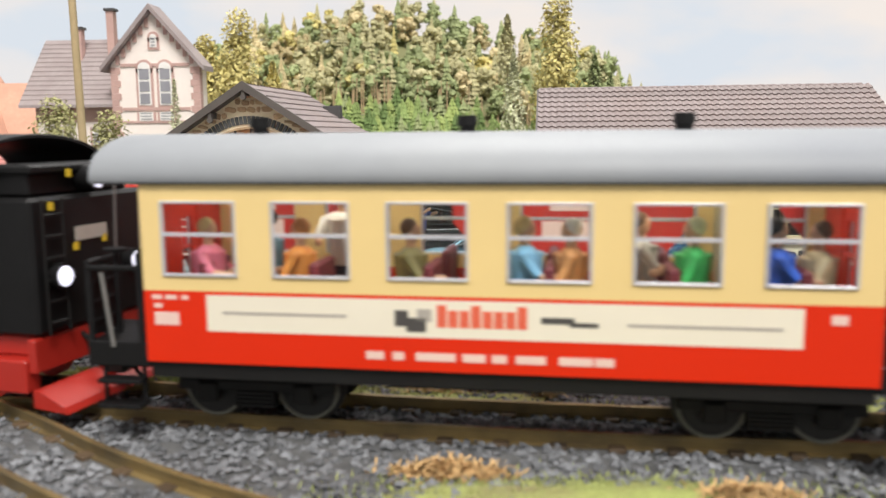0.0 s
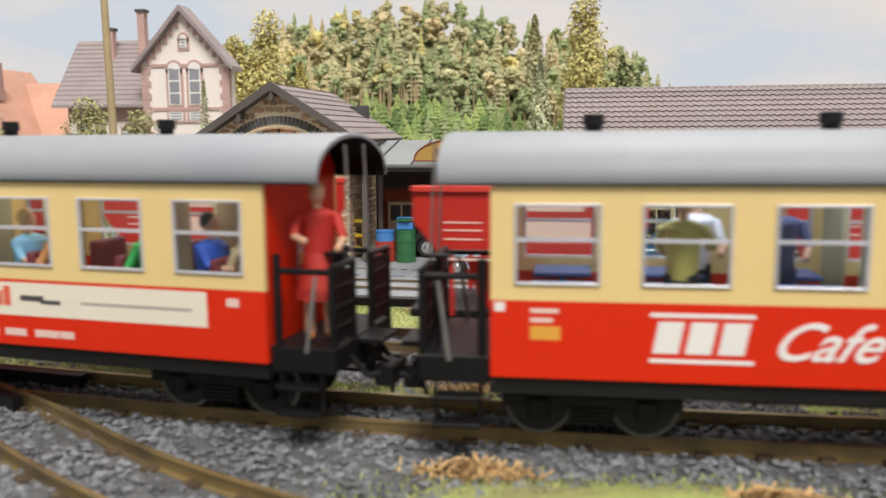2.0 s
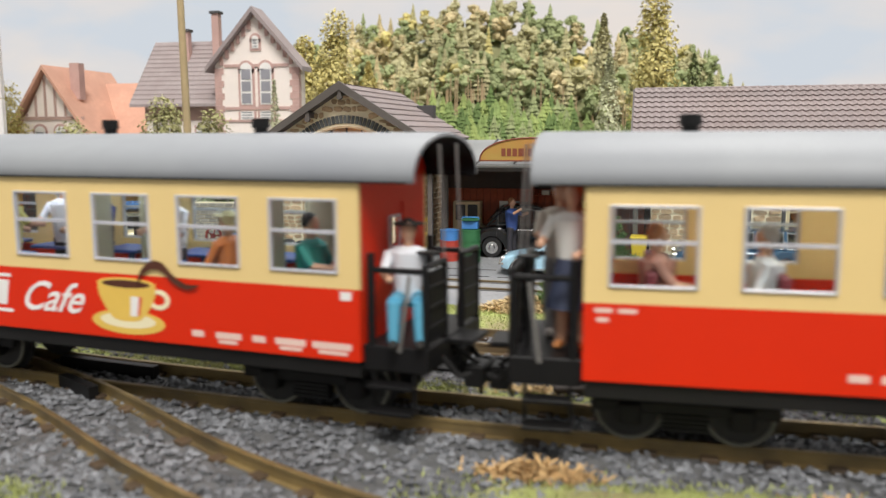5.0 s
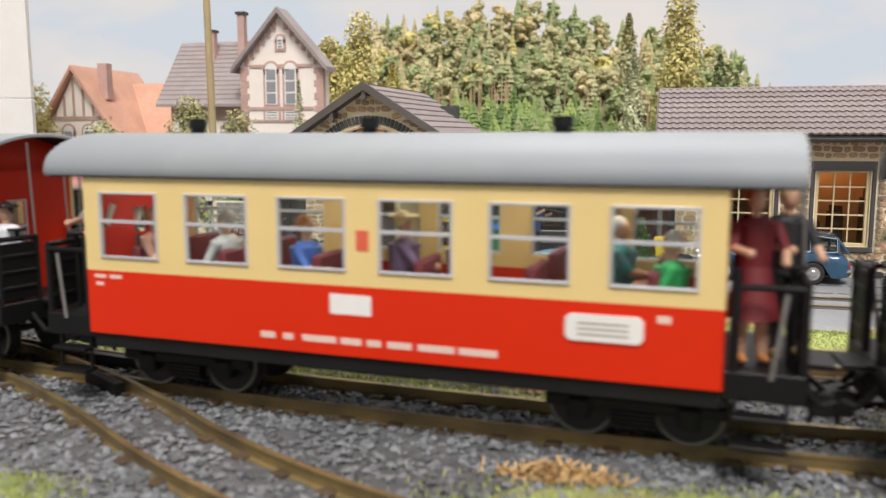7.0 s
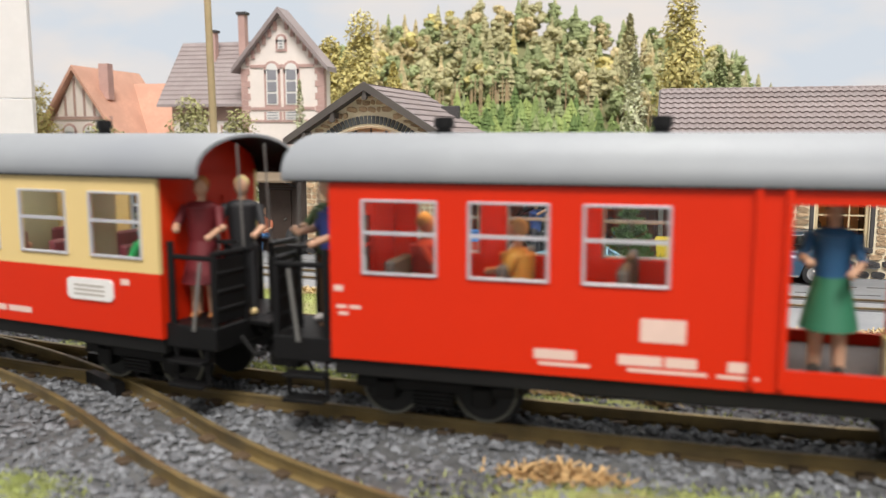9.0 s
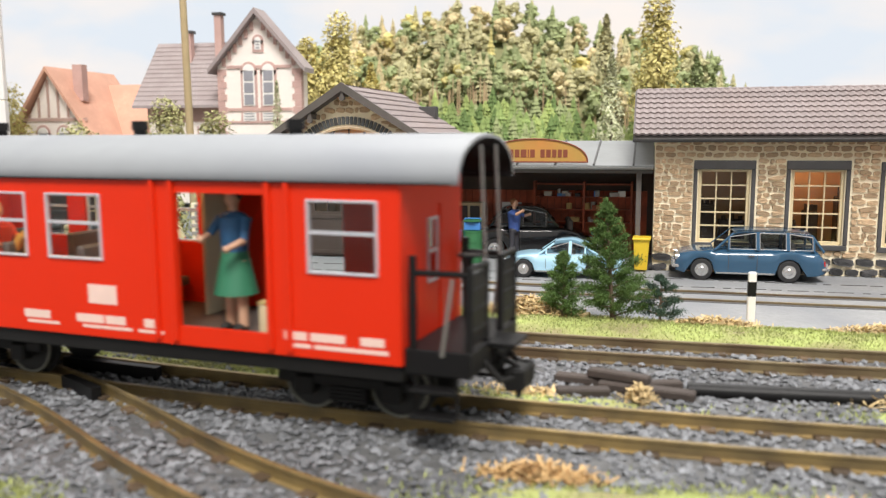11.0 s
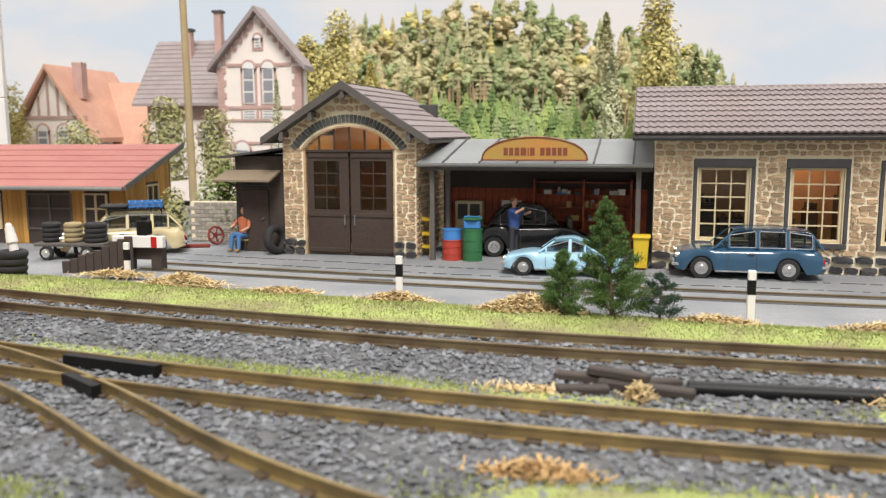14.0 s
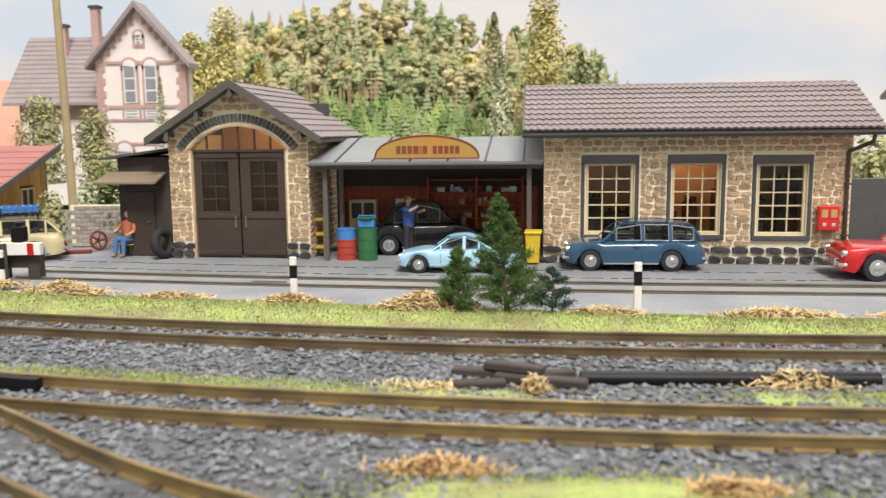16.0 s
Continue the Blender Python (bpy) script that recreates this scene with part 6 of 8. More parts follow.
# ---------------- ballast stones, grass, straw ----------------
def pebbles(n, rnd):
    """Places of loose stones over the ballast, thicker near the camera's side."""
    x = rnd.uniform(-15, 10.5, n)
    y = rnd.uniform(6.0, 16.2, n)
    top = np.array([loop_y(a) + 0.95 for a in x])
    keep = (y < top) & (np.abs(x + y * 0.18) < y * 0.66 + 0.8)
    for f in (main_y, loop_y, branch_y):
        d = y - np.array([f(a) for a in x])
        keep &= np.abs(np.abs(d) - 0.506) > 0.085
    return x[keep], y[keep]


rnd = np.random.default_rng(7)
px, py = pebbles(30000, rnd)
n = len(px)
octa = np.array([(1, 0, 0), (0, 1, 0), (-1, 0, 0), (0, -1, 0), (0.2, 0.1, 1), (0, 0, -1)], float)
faces0 = [(0, 1, 4), (1, 2, 4), (2, 3, 4), (3, 0, 4), (1, 0, 5), (2, 1, 5), (3, 2, 5), (0, 3, 5)]
rot = rnd.uniform(0, 6.28, n)
sc = rnd.uniform(0.028, 0.072, (n, 1, 1))
pts = octa[None] + rnd.uniform(-0.35, 0.35, (n, 6, 3))
pts[:, :, 2] *= 0.6
c, s = np.cos(rot)[:, None], np.sin(rot)[:, None]
pts = np.stack([pts[:, :, 0] * c - pts[:, :, 1] * s, pts[:, :, 0] * s + pts[:, :, 1] * c, pts[:, :, 2]], 2) * sc
pts += np.stack([px, py, np.full(n, -0.12) + rnd.uniform(-0.01, 0.02, n)], 1)[:, None]
allf = (np.arange(n)[:, None, None] * 6 + np.array(faces0)[None]).reshape(-1, 3).tolist()
tagged(new("ballast_stones", raw_mesh("ballast_stones", pts.reshape(-1, 3), allf, stone_bit_m)), "loose grey crushed stones between the rails", "ballast", "", "stuff")


def blades(xs, ys, zs, h, rnd, mat, name, label, width=0.016):
    n = len(xs)
    a = rnd.uniform(0, 6.28, n)
    hh = h * rnd.uniform(0.5, 1.3, n)
    lean = rnd.normal(0, 0.45, (n, 2)) * hh[:, None]
    p = np.stack([xs, ys, zs], 1)
    d = np.stack([np.cos(a), np.sin(a), np.zeros(n)], 1) * width
    tip = p + np.stack([lean[:, 0], lean[:, 1], hh], 1)
    v = np.stack([p - d, p + d, tip], 1).reshape(-1, 3)
    f = (np.arange(n)[:, None] * 3 + np.arange(3)).tolist()
    return tagged(new(name, raw_mesh(name, v, f, mat)), label, "grass", "", "stuff")


n = 42000
gx = rnd.uniform(-17, 13, n)
u = rnd.uniform(0, 1, n)
lo, hi = np.array([loop_y(a) + 0.9 for a in gx]), np.array([road_edge(a) + 0.1 for a in gx])
gy = lo + (hi - lo) * u
gz_ = np.array([-0.15 + 0.10 * math.sin(min(1, v * 1.15) * math.pi) + 0.05 * nz(a, b, 1.3) - 0.13 * v ** 3 for a, b, v in zip(gx, gy, u)])
blades(gx, gy, gz_, 0.055, rnd, blade_m, "bank_grass", "short light green grass on the bank")


def patch_grass(name, cx, cy, rx, ry, n, h, mat, label, follow=None):
    x = cx + rx * rnd.normal(0, 0.5, n)
    y = (cy if follow is None else np.array([follow(a) for a in x])) + ry * rnd.normal(0, 0.5, n)
    return blades(x, y, np.full(n, -0.13), h, rnd, mat, name, label, 0.018)


patch_grass("track_grass", -4.6, 0, 4.2, 0.30, 9000, 0.06, blade_m, "light green grass along the ballast edge", lambda x: main_y(x) + 1.12)
patch_grass("track_grass", 6.5, 0, 3.0, 0.30, 6000, 0.06, blade_m, "light green grass beside the dark pipe", lambda x: main_y(x) + 1.35)
patch_grass("near_grass", 1.1, 7.8, 2.2, 0.6, 9000, 0.07, blade_m, "bright green grass tuft in the foreground")
patch_grass("near_grass", -6.3, 7.05, 0.9, 0.35, 2500, 0.07, blade_m, "bright green grass tuft beside the branch track")


def mound(name, cx, cy, rx, ry, h, mat, label):
    bm = bmesh.new()
    r = bmesh.ops.create_icosphere(bm, subdivisions=4, radius=1)
    for v in r["verts"]:
        k = 1 + 0.25 * noise.noise(v.co * 2.2 + Vector((cx, cy, 0)))
        v.co = Vector((v.co.x * rx * k, v.co.y * ry * k, max(-0.2, v.co.z) * h * (1 + 0.5 * noise.noise(v.co * 5))))
    return solo(name, bm, mat, P(cx, cy, -0.16), label, "grass", kind="stuff", smooth=60)


mound("near_turf", 1.1, 7.72, 2.6, 0.78, 0.10, grass_m, "low bright green turf in the foreground")
mound("near_turf", -6.5, 7.0, 1.0, 0.4, 0.08, grass_m, "low bright green turf beside the branch track")
strip("verge_turf", lambda x: main_y(x) + 1.12 + 0.06 * nz(x, 0, 2.2), -9.5, 0.6, 0.12, [(-0.30, -0.17), (0.30, -0.17), (0.16, -0.105), (-0.16, -0.10)], grass_m, None, "narrow green turf strip between the tracks")["kind"] = "stuff"
strip("verge_turf", lambda x: main_y(x) + 1.35 + 0.08 * nz(x, 0, 2.2), 3.6, 16, 0.12, [(-0.35, -0.17), (0.35, -0.17), (0.2, -0.105), (-0.2, -0.10)], grass_m, None, "narrow green turf strip beside the pipe")["kind"] = "stuff"


def straw(cx, cy, rx, ry, n, h, label, z=-0.15, mat=None):
    x, y = cx + rx * rnd.normal(0, 0.45, n), cy + ry * rnd.normal(0, 0.45, n)
    d = np.sqrt(((x - cx) / rx) ** 2 + ((y - cy) / ry) ** 2)
    zz = z + h * np.maximum(0, 1 - d * 0.8) * rnd.uniform(0, 1, n)
    a, e = rnd.uniform(0, 6.28, n), rnd.uniform(-0.5, 0.7, n)
    l = rnd.uniform(0.06, 0.16, n)
    dv = np.stack([np.cos(a) * np.cos(e), np.sin(a) * np.cos(e), np.sin(e)], 1) * l[:, None]
    w = np.stack([-np.sin(a), np.cos(a), 0.5 * np.ones(n)], 1) * 0.010
    p = np.stack([x, y, zz], 1)
    v = np.stack([p - dv - w, p + dv - w, p + dv + w, p - dv + w], 1).reshape(-1, 3)
    f = (np.arange(n)[:, None] * 4 + np.arange(4)).tolist()
    tagged(new("straw_clump", raw_mesh("straw_clump", v, f, mat or straw_m)), label, "dry grass", "dry straw clumps")


for cx, cy, rx, ry, n, h in ((-1.35, 16.7, 1.1, 0.5, 1500, 0.34), (-4.35, 17.6, 0.75, 0.25, 500, 0.16), (-9.9, 18.5, 1.0, 0.5, 900, 0.26), (2.2, 16.35, 0.9, 0.3, 500, 0.14),
                             (5.6, 16.3, 1.2, 0.3, 600, 0.12), (-7.2, 18.1, 0.8, 0.2, 300, 0.1), (-12.3, 19.6, 1.0, 0.3, 400, 0.12), (8.6, 16.2, 1.3, 0.3, 500, 0.14)):
    straw(cx, cy, rx, ry, int(1.7 * n), 1.35 * h, "dry straw-coloured grass clump on the bank")
straw(-0.9, 11.45, 0.9, 0.3, 500, 0.10, "dry straw-coloured grass clump by the old sleepers")
straw(0.62, 11.3, 0.25, 0.2, 220, 0.32, "dry straw-coloured grass clump by the old sleepers")
straw(4.3, 11.7, 1.0, 0.4, 700, 0.26, "dry straw-coloured grass clump beside the pipe")
orange_straw_m = material("orange_straw", (0.56, 0.37, 0.17), 0.9, vary=0.2, grain=5, bump=0, island=0.3)
straw(-0.55, 8.5, 0.75, 0.22, 900, 0.22, "orange-brown dry clump beside the green turf", mat=orange_straw_m)
straw(2.42, 8.05, 0.7, 0.25, 700, 0.20, "orange-brown dry clump beside the green turf", mat=orange_straw_m)


# ---------------- train ----------------
SPEED = 3.335
XS = np.arange(-90, 70, 0.02)
YS = np.array([main_y(x) for x in XS])
SS = np.concatenate([[0], np.cumsum(np.hypot(np.diff(XS), np.diff(YS)))])
SS = SS - np.interp(0, XS, SS)


def on_track(s):
    x = float(np.interp(s, SS, XS))
    return x, main_y(x)


def ride_pose(s, base=2.9):
    """Pose of a vehicle whose middle is at s along the track, set on two points of it."""
    (xa, ya), (xb, yb) = on_track(s - base), on_track(s + base)
    return P((xa + xb) / 2, (ya + yb) / 2, 0.05, 0, 0, math.degrees(math.atan2(yb - ya, xb - xa)))


TIMES = [i * 0.5 for i in range(33)]
MOVING = []  # thing, place of its middle along the track at the start, offset in the vehicle


def rides(ob, s0, local=None):
    MOVING.append((ob, s0, local or Matrix.Identity(4)))


HW, L = 1.27, 3.98  # half width, half length of a coach body
Z0, ZW, ZT, ZR = 0.86, 1.70, 2.955, 3.47  # body bottom, waist, eave, roof top above the rail


def roof_outline(n=24, hw=1.36, z=2.965, top=3.475):
    rise = top - z
    pts = []
    for i in range(n + 1):
        a = math.pi * i / n
        pts.append((-hw * math.cos(a), z + rise * math.sin(a) ** 0.85))
    return pts


def curved_roof(bm, o, xa, xb):
    """A thin curved shell along x over the outline o of (y, z)."""
    n = len(o)
    inner = [(y * 0.965, z - 0.05) for y, z in o]
    xs = [xa, xa + 0.03, xb - 0.03, xb]
    rows = []
    for x in xs:
        k = 0.012 if x in (xa, xb) else 0.0
        rows.append([bm.verts.new((x, y, z - k)) for y, z in o] + [bm.verts.new((x, y, z)) for y, z in inner[::-1]])
    for r, q in zip(rows, rows[1:]):
        for i in range(2 * n):
            k = (i + 1) % (2 * n)
            bm.faces.new((r[i], q[i], q[k], r[k]))
    for r in (rows[0], rows[-1]):
        for i in range(n - 1):
            bm.faces.new((r[i], r[i + 1], r[2 * n - 2 - i], r[2 * n - 1 - i]))
    bmesh.ops.recalc_face_normals(bm, faces=bm.faces)


def coach(s0, label, livery, name="passenger_coach"):
    c = thing(name, P(0, 0, 0), label, "railway coach", "coaches of the train")
    wins = [(-L + 0.25 + 1.31 * i, -L + 0.25 + 1.31 * i + 0.90) for i in range(6)]
    door = None
    if livery == "red":
        wins = [(-L + 0.40 + 1.25 * i, -L + 0.40 + 1.25 * i + 0.90) for i in range(3)] + [(2.81, 3.71)]
        door = (0.97, 2.26)
    holes = [(a, b, 1.87, 2.73) for a, b in wins]
    upper = red_m if livery == "red" else cream_m
    for s in (-1, 1):
        y0, y1 = (s * HW, s * (HW - 0.08)) if s < 0 else (s * (HW - 0.08), s * HW)
        hs = sorted(holes + ([(door[0], door[1], Z0 + 0.24, 2.77)] if door else []))
        if livery == "red":
            bm = bmesh.new()
            wall_with_holes(bm, -L, L, Z0, ZT, y0, y1, hs)
            part("side_wall", bm, red_m, c)
        else:
            bm = bmesh.new()
            box(bm, -L, L, y0, y1, Z0, ZW)
            part("lower_side", bm, red_m, c, "red lower side panel")
            bm = bmesh.new()
            wall_with_holes(bm, -L, L, ZW, ZT, y0, y1, hs)
            part("upper_side", bm, cream_m, c, "cream window band")
        for a, b, lo, hi in holes:
            bm = bmesh.new()
            e, y = 0.03, s * HW
            ya, yb = y - 0.035, y + 0.035
            for x in (a, b - e):
                box(bm, x, x + e, ya, yb, lo, hi, 0.008)
            for z in (lo, hi - e):
                box(bm, a + e, b - e, ya, yb, z, z + e, 0.008)
            box(bm, a + e, b - e, y - 0.02, y + 0.02, lo + 0.46, lo + 0.50)
            w = part("window_frame", bm, chrome_m, c)
            part("pane", pane(a + e, b - e, lo + e, hi - e, y - s * 0.03), glass_m, w).visible_shadow = False
        if door:
            ya, yb = (s * HW - 0.06, s * HW + 0.002) if s < 0 else (s * HW - 0.002, s * HW + 0.06)
            for x in (door[0] - 0.36, door[0] - 0.08, door[1] - 0.0, door[1] + 0.26):
                bm = bmesh.new()
                box(bm, x, x + 0.07, ya, yb, Z0 + 0.05, ZT - 0.03, 0.01)
                part("door_post", bm, red_m, c)
    for s in (-1, 1):  # end walls with a door
        bm = bmesh.new()
        a, b = sorted((s * (L - 0.08), s * L))
        for y0, y1 in ((-HW + 0.08, -0.32), (0.32, HW - 0.08)):
            box(bm, a, b, y0, y1, Z0, 3.02)
        box(bm, a, b, -0.32, 0.32, 2.62, 3.02)
        prism(bm, [(y, min(z, 3.4)) for y, z in roof_outline(hw=1.25, z=2.9, top=3.42)], a, b, "x")
        part("end_wall", bm, red_m, c)
        bm = bmesh.new()
        x0, x1 = sorted((s * (L - 0.06), s * (L - 0.02)))
        box(bm, x0, x1, -0.32, -0.17, Z0, 2.62)
        box(bm, x0, x1, 0.17, 0.32, Z0, 2.62)
        box(bm, x0, x1, -0.17, 0.17, Z0, 1.7)
        box(bm, x0, x1, -0.17, 0.17, 2.45, 2.62)
        box(bm, x0, x1, -0.17, 0.17, 2.05, 2.09)
        ed = part("end_door", bm, red_m, c, "red end door with tall window")
        bm = bmesh.new()
        x0, x1 = sorted((s * (L - 0.018), s * (L + 0.004)))
        for y in (-0.2, 0.17):
            box(bm, x0, x1, y, y + 0.03, 1.68, 2.47)
        for z in (1.68, 2.05, 2.44):
            box(bm, x0, x1, -0.17, 0.17, z, z + 0.03)
        part("door_window_frame", bm, chrome_m, ed)
    bm = bmesh.new()
    curved_roof(bm, roof_outline(), -L - 0.56, L + 0.70)
    # inner faces take black for the shade under the roof
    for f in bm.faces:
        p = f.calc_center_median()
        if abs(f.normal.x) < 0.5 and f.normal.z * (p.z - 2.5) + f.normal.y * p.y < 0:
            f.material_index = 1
    roof = part("roof", bm, [roof_grey_m, black_m], c, "grey barrel roof, underside coloured black as shade", smooth=60)
    for s in (-1, 1):
        bm = bmesh.new()
        # black strip draws the shade line between roof edge and side wall
        box(bm, -L - 0.5, L + 0.6, *sorted((s * 1.275, s * 1.33)), 2.915, 2.962)
        part("eave_strip", bm, black_m, roof)
    for x in (-2.9, -0.35, 2.1):
        bm = bmesh.new()
        tube(bm, (x, 0, 3.43), (x, 0, 3.56), 0.10, seg=10)
        tube(bm, (x, 0, 3.54), (x, 0, 3.66), 0.13, 0.12, seg=10)
        part("roof_ventilator", bm, black_m, roof)
    bm = bmesh.new()
    box(bm, -L + 0.1, L - 0.1, -HW + 0.1, HW - 0.1, Z0 - 0.02, Z0 + 0.1)
    part("floor", bm, dark_wood_m, c)
    for s in (-1, 1):
        bm = bmesh.new()
        box(bm, -L + 0.02, L - 0.02, s * 1.12 - 0.08, s * 1.12 + 0.08, 0.66, Z0 - 0.022)
        part("sole_bar", bm, frame_black_m, c)
    bm = bmesh.new()
    box(bm, -1.3, 0.6, -0.5, 0.5, 0.46, 0.62, 0.04)
    part("battery_box", bm, frame_black_m, c)
    bm = bmesh.new()
    box(bm, -L - 0.85, L + 0.85, -0.2, 0.2, 0.62, Z0 - 0.03)
    part("centre_sill", bm, frame_black_m, c)
    for s in (-1, 1):
        platform(c, s)
    for x in (-2.88, 3.05):
        bogie(c, x)
    rides(c, s0)
    return c


def platform(c, s):
    """End platform with railing, steps and coupler."""
    e = s * L

    def add(name, mat, parent, make, smooth=0):
        bm = bmesh.new()
        make(bm)
        return part(name, bm, mat, parent, smooth=smooth)
    deck = add("platform", black_m, c, lambda bm: box(bm, *sorted((e, e + s * 0.80)), -1.18, 1.18, 0.76, 1.06, 0.015))
    x = e + s * 0.76
    for y in (-1, 1):
        for a, b, z in ((1.04, 1.32, 0.58), (1.02, 1.34, 0.28)):
            add("step", black_m, deck, lambda bm: box(bm, *sorted((e + s * 0.10, e + s * 0.64)), *sorted((y * a, y * b)), z, z + 0.045, 0.008))
        for k in (0.12, 0.62):
            add("step_hanger", black_m, deck, lambda bm: box(bm, e + s * k - 0.02, e + s * k + 0.02, *sorted((y * 1.1, y * 1.14)), 0.28, 0.76))
        panel = add("railing_panel", black_m, deck, lambda bm: box(bm, x - 0.02, x + 0.02, *sorted((y * 0.38, y * 1.1)), 1.10, 1.92, 0.008))
        for z in (1.25, 1.48, 1.71):
            add("rib", black_m, panel, lambda bm: box(bm, x - 0.034, x + 0.034, *sorted((y * 0.40, y * 1.08)), z, z + 0.05, 0.008))
        add("roof_pole", steel_m, deck, lambda bm: tube(bm, (x, y * 0.36, 1.98), (x - s * 0.06, y * 0.36, 3.34), 0.016, seg=8))
        for k in (0.36, 1.12):
            add("railing_post", black_m, deck, lambda bm: tube(bm, (x, y * k, 1.06), (x, y * k, 2.0), 0.045, seg=8))
        add("railing_rail", black_m, deck, lambda bm: tube(bm, (x, y * 0.36, 1.98), (x, y * 1.12, 1.98), 0.04, seg=8))
        add("side_rail", black_m, deck, lambda bm: tube(bm, (x, y * 1.14, 1.93), (e + s * 0.1, y * 1.14, 1.93), 0.035, seg=8))
        add("corner_post", black_m, deck, lambda bm: tube(bm, (e + s * 0.1, y * 1.14, 1.06), (e + s * 0.1, y * 1.14, 2.12), 0.05, seg=8))
        add("grab_rail", steel_m, deck, lambda bm: tube(bm, (e + s * 0.58, y * 1.16, 1.88), (e + s * 0.46, y * 1.19, 1.0), 0.024, seg=8))
    add("gangway_plate", black_m, deck, lambda bm: box(bm, *sorted((e + s * 0.80, e + s * 1.12)), -0.36, 0.36, 0.98, 1.04, 0.01))
    add("brake_column", black_m, deck, lambda bm: (tube(bm, (x - s * 0.12, -0.62, 1.06), (x - s * 0.12, -0.62, 2.08), 0.035, seg=8),
                                                   tube(bm, (x - s * 0.12, -0.62, 2.08), (x - s * 0.12, -0.62, 2.11), 0.15, seg=14)))
    for y in (-0.55, 0.55):
        add("brake_hose", frame_black_m, deck, lambda bm: (tube(bm, (e + s * 0.78, y, 0.86), (e + s * 0.98, y * 0.9, 0.62), 0.04, seg=8),
                                                           tube(bm, (e + s * 0.98, y * 0.9, 0.62), (e + s * 1.12, y * 0.8, 0.66), 0.04, seg=8)))
    bm = bmesh.new()
    tube(bm, (e + s * 0.7, 0, 0.55), (e + s * 1.12, 0, 0.5), 0.06, seg=8)
    box(bm, *sorted((e + s * 0.9, e + s * 1.16)), -0.28, 0.28, 0.38, 0.66, 0.03)
    tube(bm, (e + s * 1.05, 0.1, 0.5), (e + s * 0.95, 0.25, 0.15), 0.03, seg=6)
    tube(bm, (e + s * 0.8, -0.35, 0.9), (e + s * 1.1, -0.1, 0.6), 0.03, seg=6)
    part("coupler", bm, frame_black_m, c)


def bogie(c, x):
    bm = bmesh.new()
    box(bm, x - 0.2, x + 0.2, -0.7, 0.7, 0.4, 0.66)
    b = part("bogie", bm, frame_black_m, c)
    for y in (-0.74, 0.74):
        bm = bmesh.new()
        box(bm, x - 1.0, x + 1.0, y - 0.05, y + 0.05, 0.38, 0.52, 0.02)
        part("side_frame", bm, frame_black_m, b)
        for w in (-0.6, 0.6):
            bm = bmesh.new()
            box(bm, x + w - 0.13, x + w + 0.13, y - 0.1, y + 0.1, 0.24, 0.5, 0.03)
            part("axle_box", bm, frame_black_m, b)
        bm = bmesh.new()
        for k in range(4):
            box(bm, x - 0.25, x + 0.25, y - 0.07, y + 0.07, 0.2 + k * 0.05, 0.235 + k * 0.05)
        part("leaf_spring", bm, frame_black_m, b)
    for w in (-0.6, 0.6):
        bm = bmesh.new()
        r = 0.39
        for y in (-1, 1):
            tube(bm, (0, y * 0.42, 0), (0, y * 0.47, 0), r + 0.05, seg=28)
            tube(bm, (0, y * 0.47, 0), (0, y * 0.575, 0), r, r * 0.985, seg=28)
            tube(bm, (0, y * 0.60, 0), (0, y * 0.63, 0), 0.10, seg=10)
        tube(bm, (0, -0.6, 0), (0, 0.6, 0), 0.05, seg=8)
        ws = part("wheelset", bm, coach_wheel_m, b, at=P(x + w, 0, r), smooth=40)
        for y in (-1, 1):
            bm = bmesh.new()
            torus(bm, pose(0, y * 0.585, 0, 90, 0, 0), r - 0.02, 0.022, 32, 6)
            bmesh.ops.recalc_face_normals(bm, faces=bm.faces)
            part("tyre_rim", bm, rim_m, ws, smooth=50)


coach_wheel_m = material("dark_wheel_disc", (0.035, 0.035, 0.034), 0.5, 0.3, vary=0.3, grain=5, bump=0.05)
rim_m = material("worn_wheel_rim", (0.24, 0.24, 0.2), 0.5, 0.3, vary=0.2, bump=0.05)
coach(-0.04, "cream and red coach with an ivory advertising banner", "banner")
coach(10.31, "cream and red cafe coach with coffee cup artwork", "cafe")
coach(20.61, "cream and red coach with white sign plates", "plates")
coach(30.82, "all-red luggage coach with open sliding door", "red", "luggage_coach")


# ---------------- liveries ----------------
def decal(c, x0, x1, z0, z1, mat, name="printed_bar", depth=0.006, slant=0.0):
    """A flat printed field on the near side of a coach."""
    bm = bmesh.new()
    prism(bm, [(x0, z0), (x1, z0), (x1 + slant, z1), (x0 + slant, z1)], -HW - depth, -HW + 0.001, "y")
    return part(name, bm, mat, c)


ochre_m = material("ochre_plate", (0.75, 0.36, 0.05), 0.6, vary=0.05, bump=0)
print_red_m = material("print_red", (0.72, 0.12, 0.06), 0.6, vary=0.05, bump=0)
print_dark_m = material("print_dark", (0.07, 0.065, 0.06), 0.6, vary=0.1, bump=0)
print_grey_m = material("print_grey", (0.42, 0.38, 0.33), 0.6, vary=0.1, bump=0)
cup_m = material("cup_yellow", (0.78, 0.52, 0.10), 0.5, vary=0.08, grain=3, bump=0)
pale_m = material("saucer_cream", (0.86, 0.78, 0.52), 0.5, vary=0.05, bump=0)
coffee_m = material("coffee_brown", (0.085, 0.025, 0.012), 0.4, vary=0.1, bump=0)
pink_white_m = material("worn_white_print", (0.80, 0.58, 0.50), 0.6, vary=0.08, bump=0)
maroon_m = material("maroon_seat", (0.16, 0.02, 0.03), 0.6, vary=0.15, grain=5, bump=0.1)
inner_cream_m = material("coach_inner_panel", (0.42, 0.40, 0.27), 0.6, vary=0.06, bump=0)
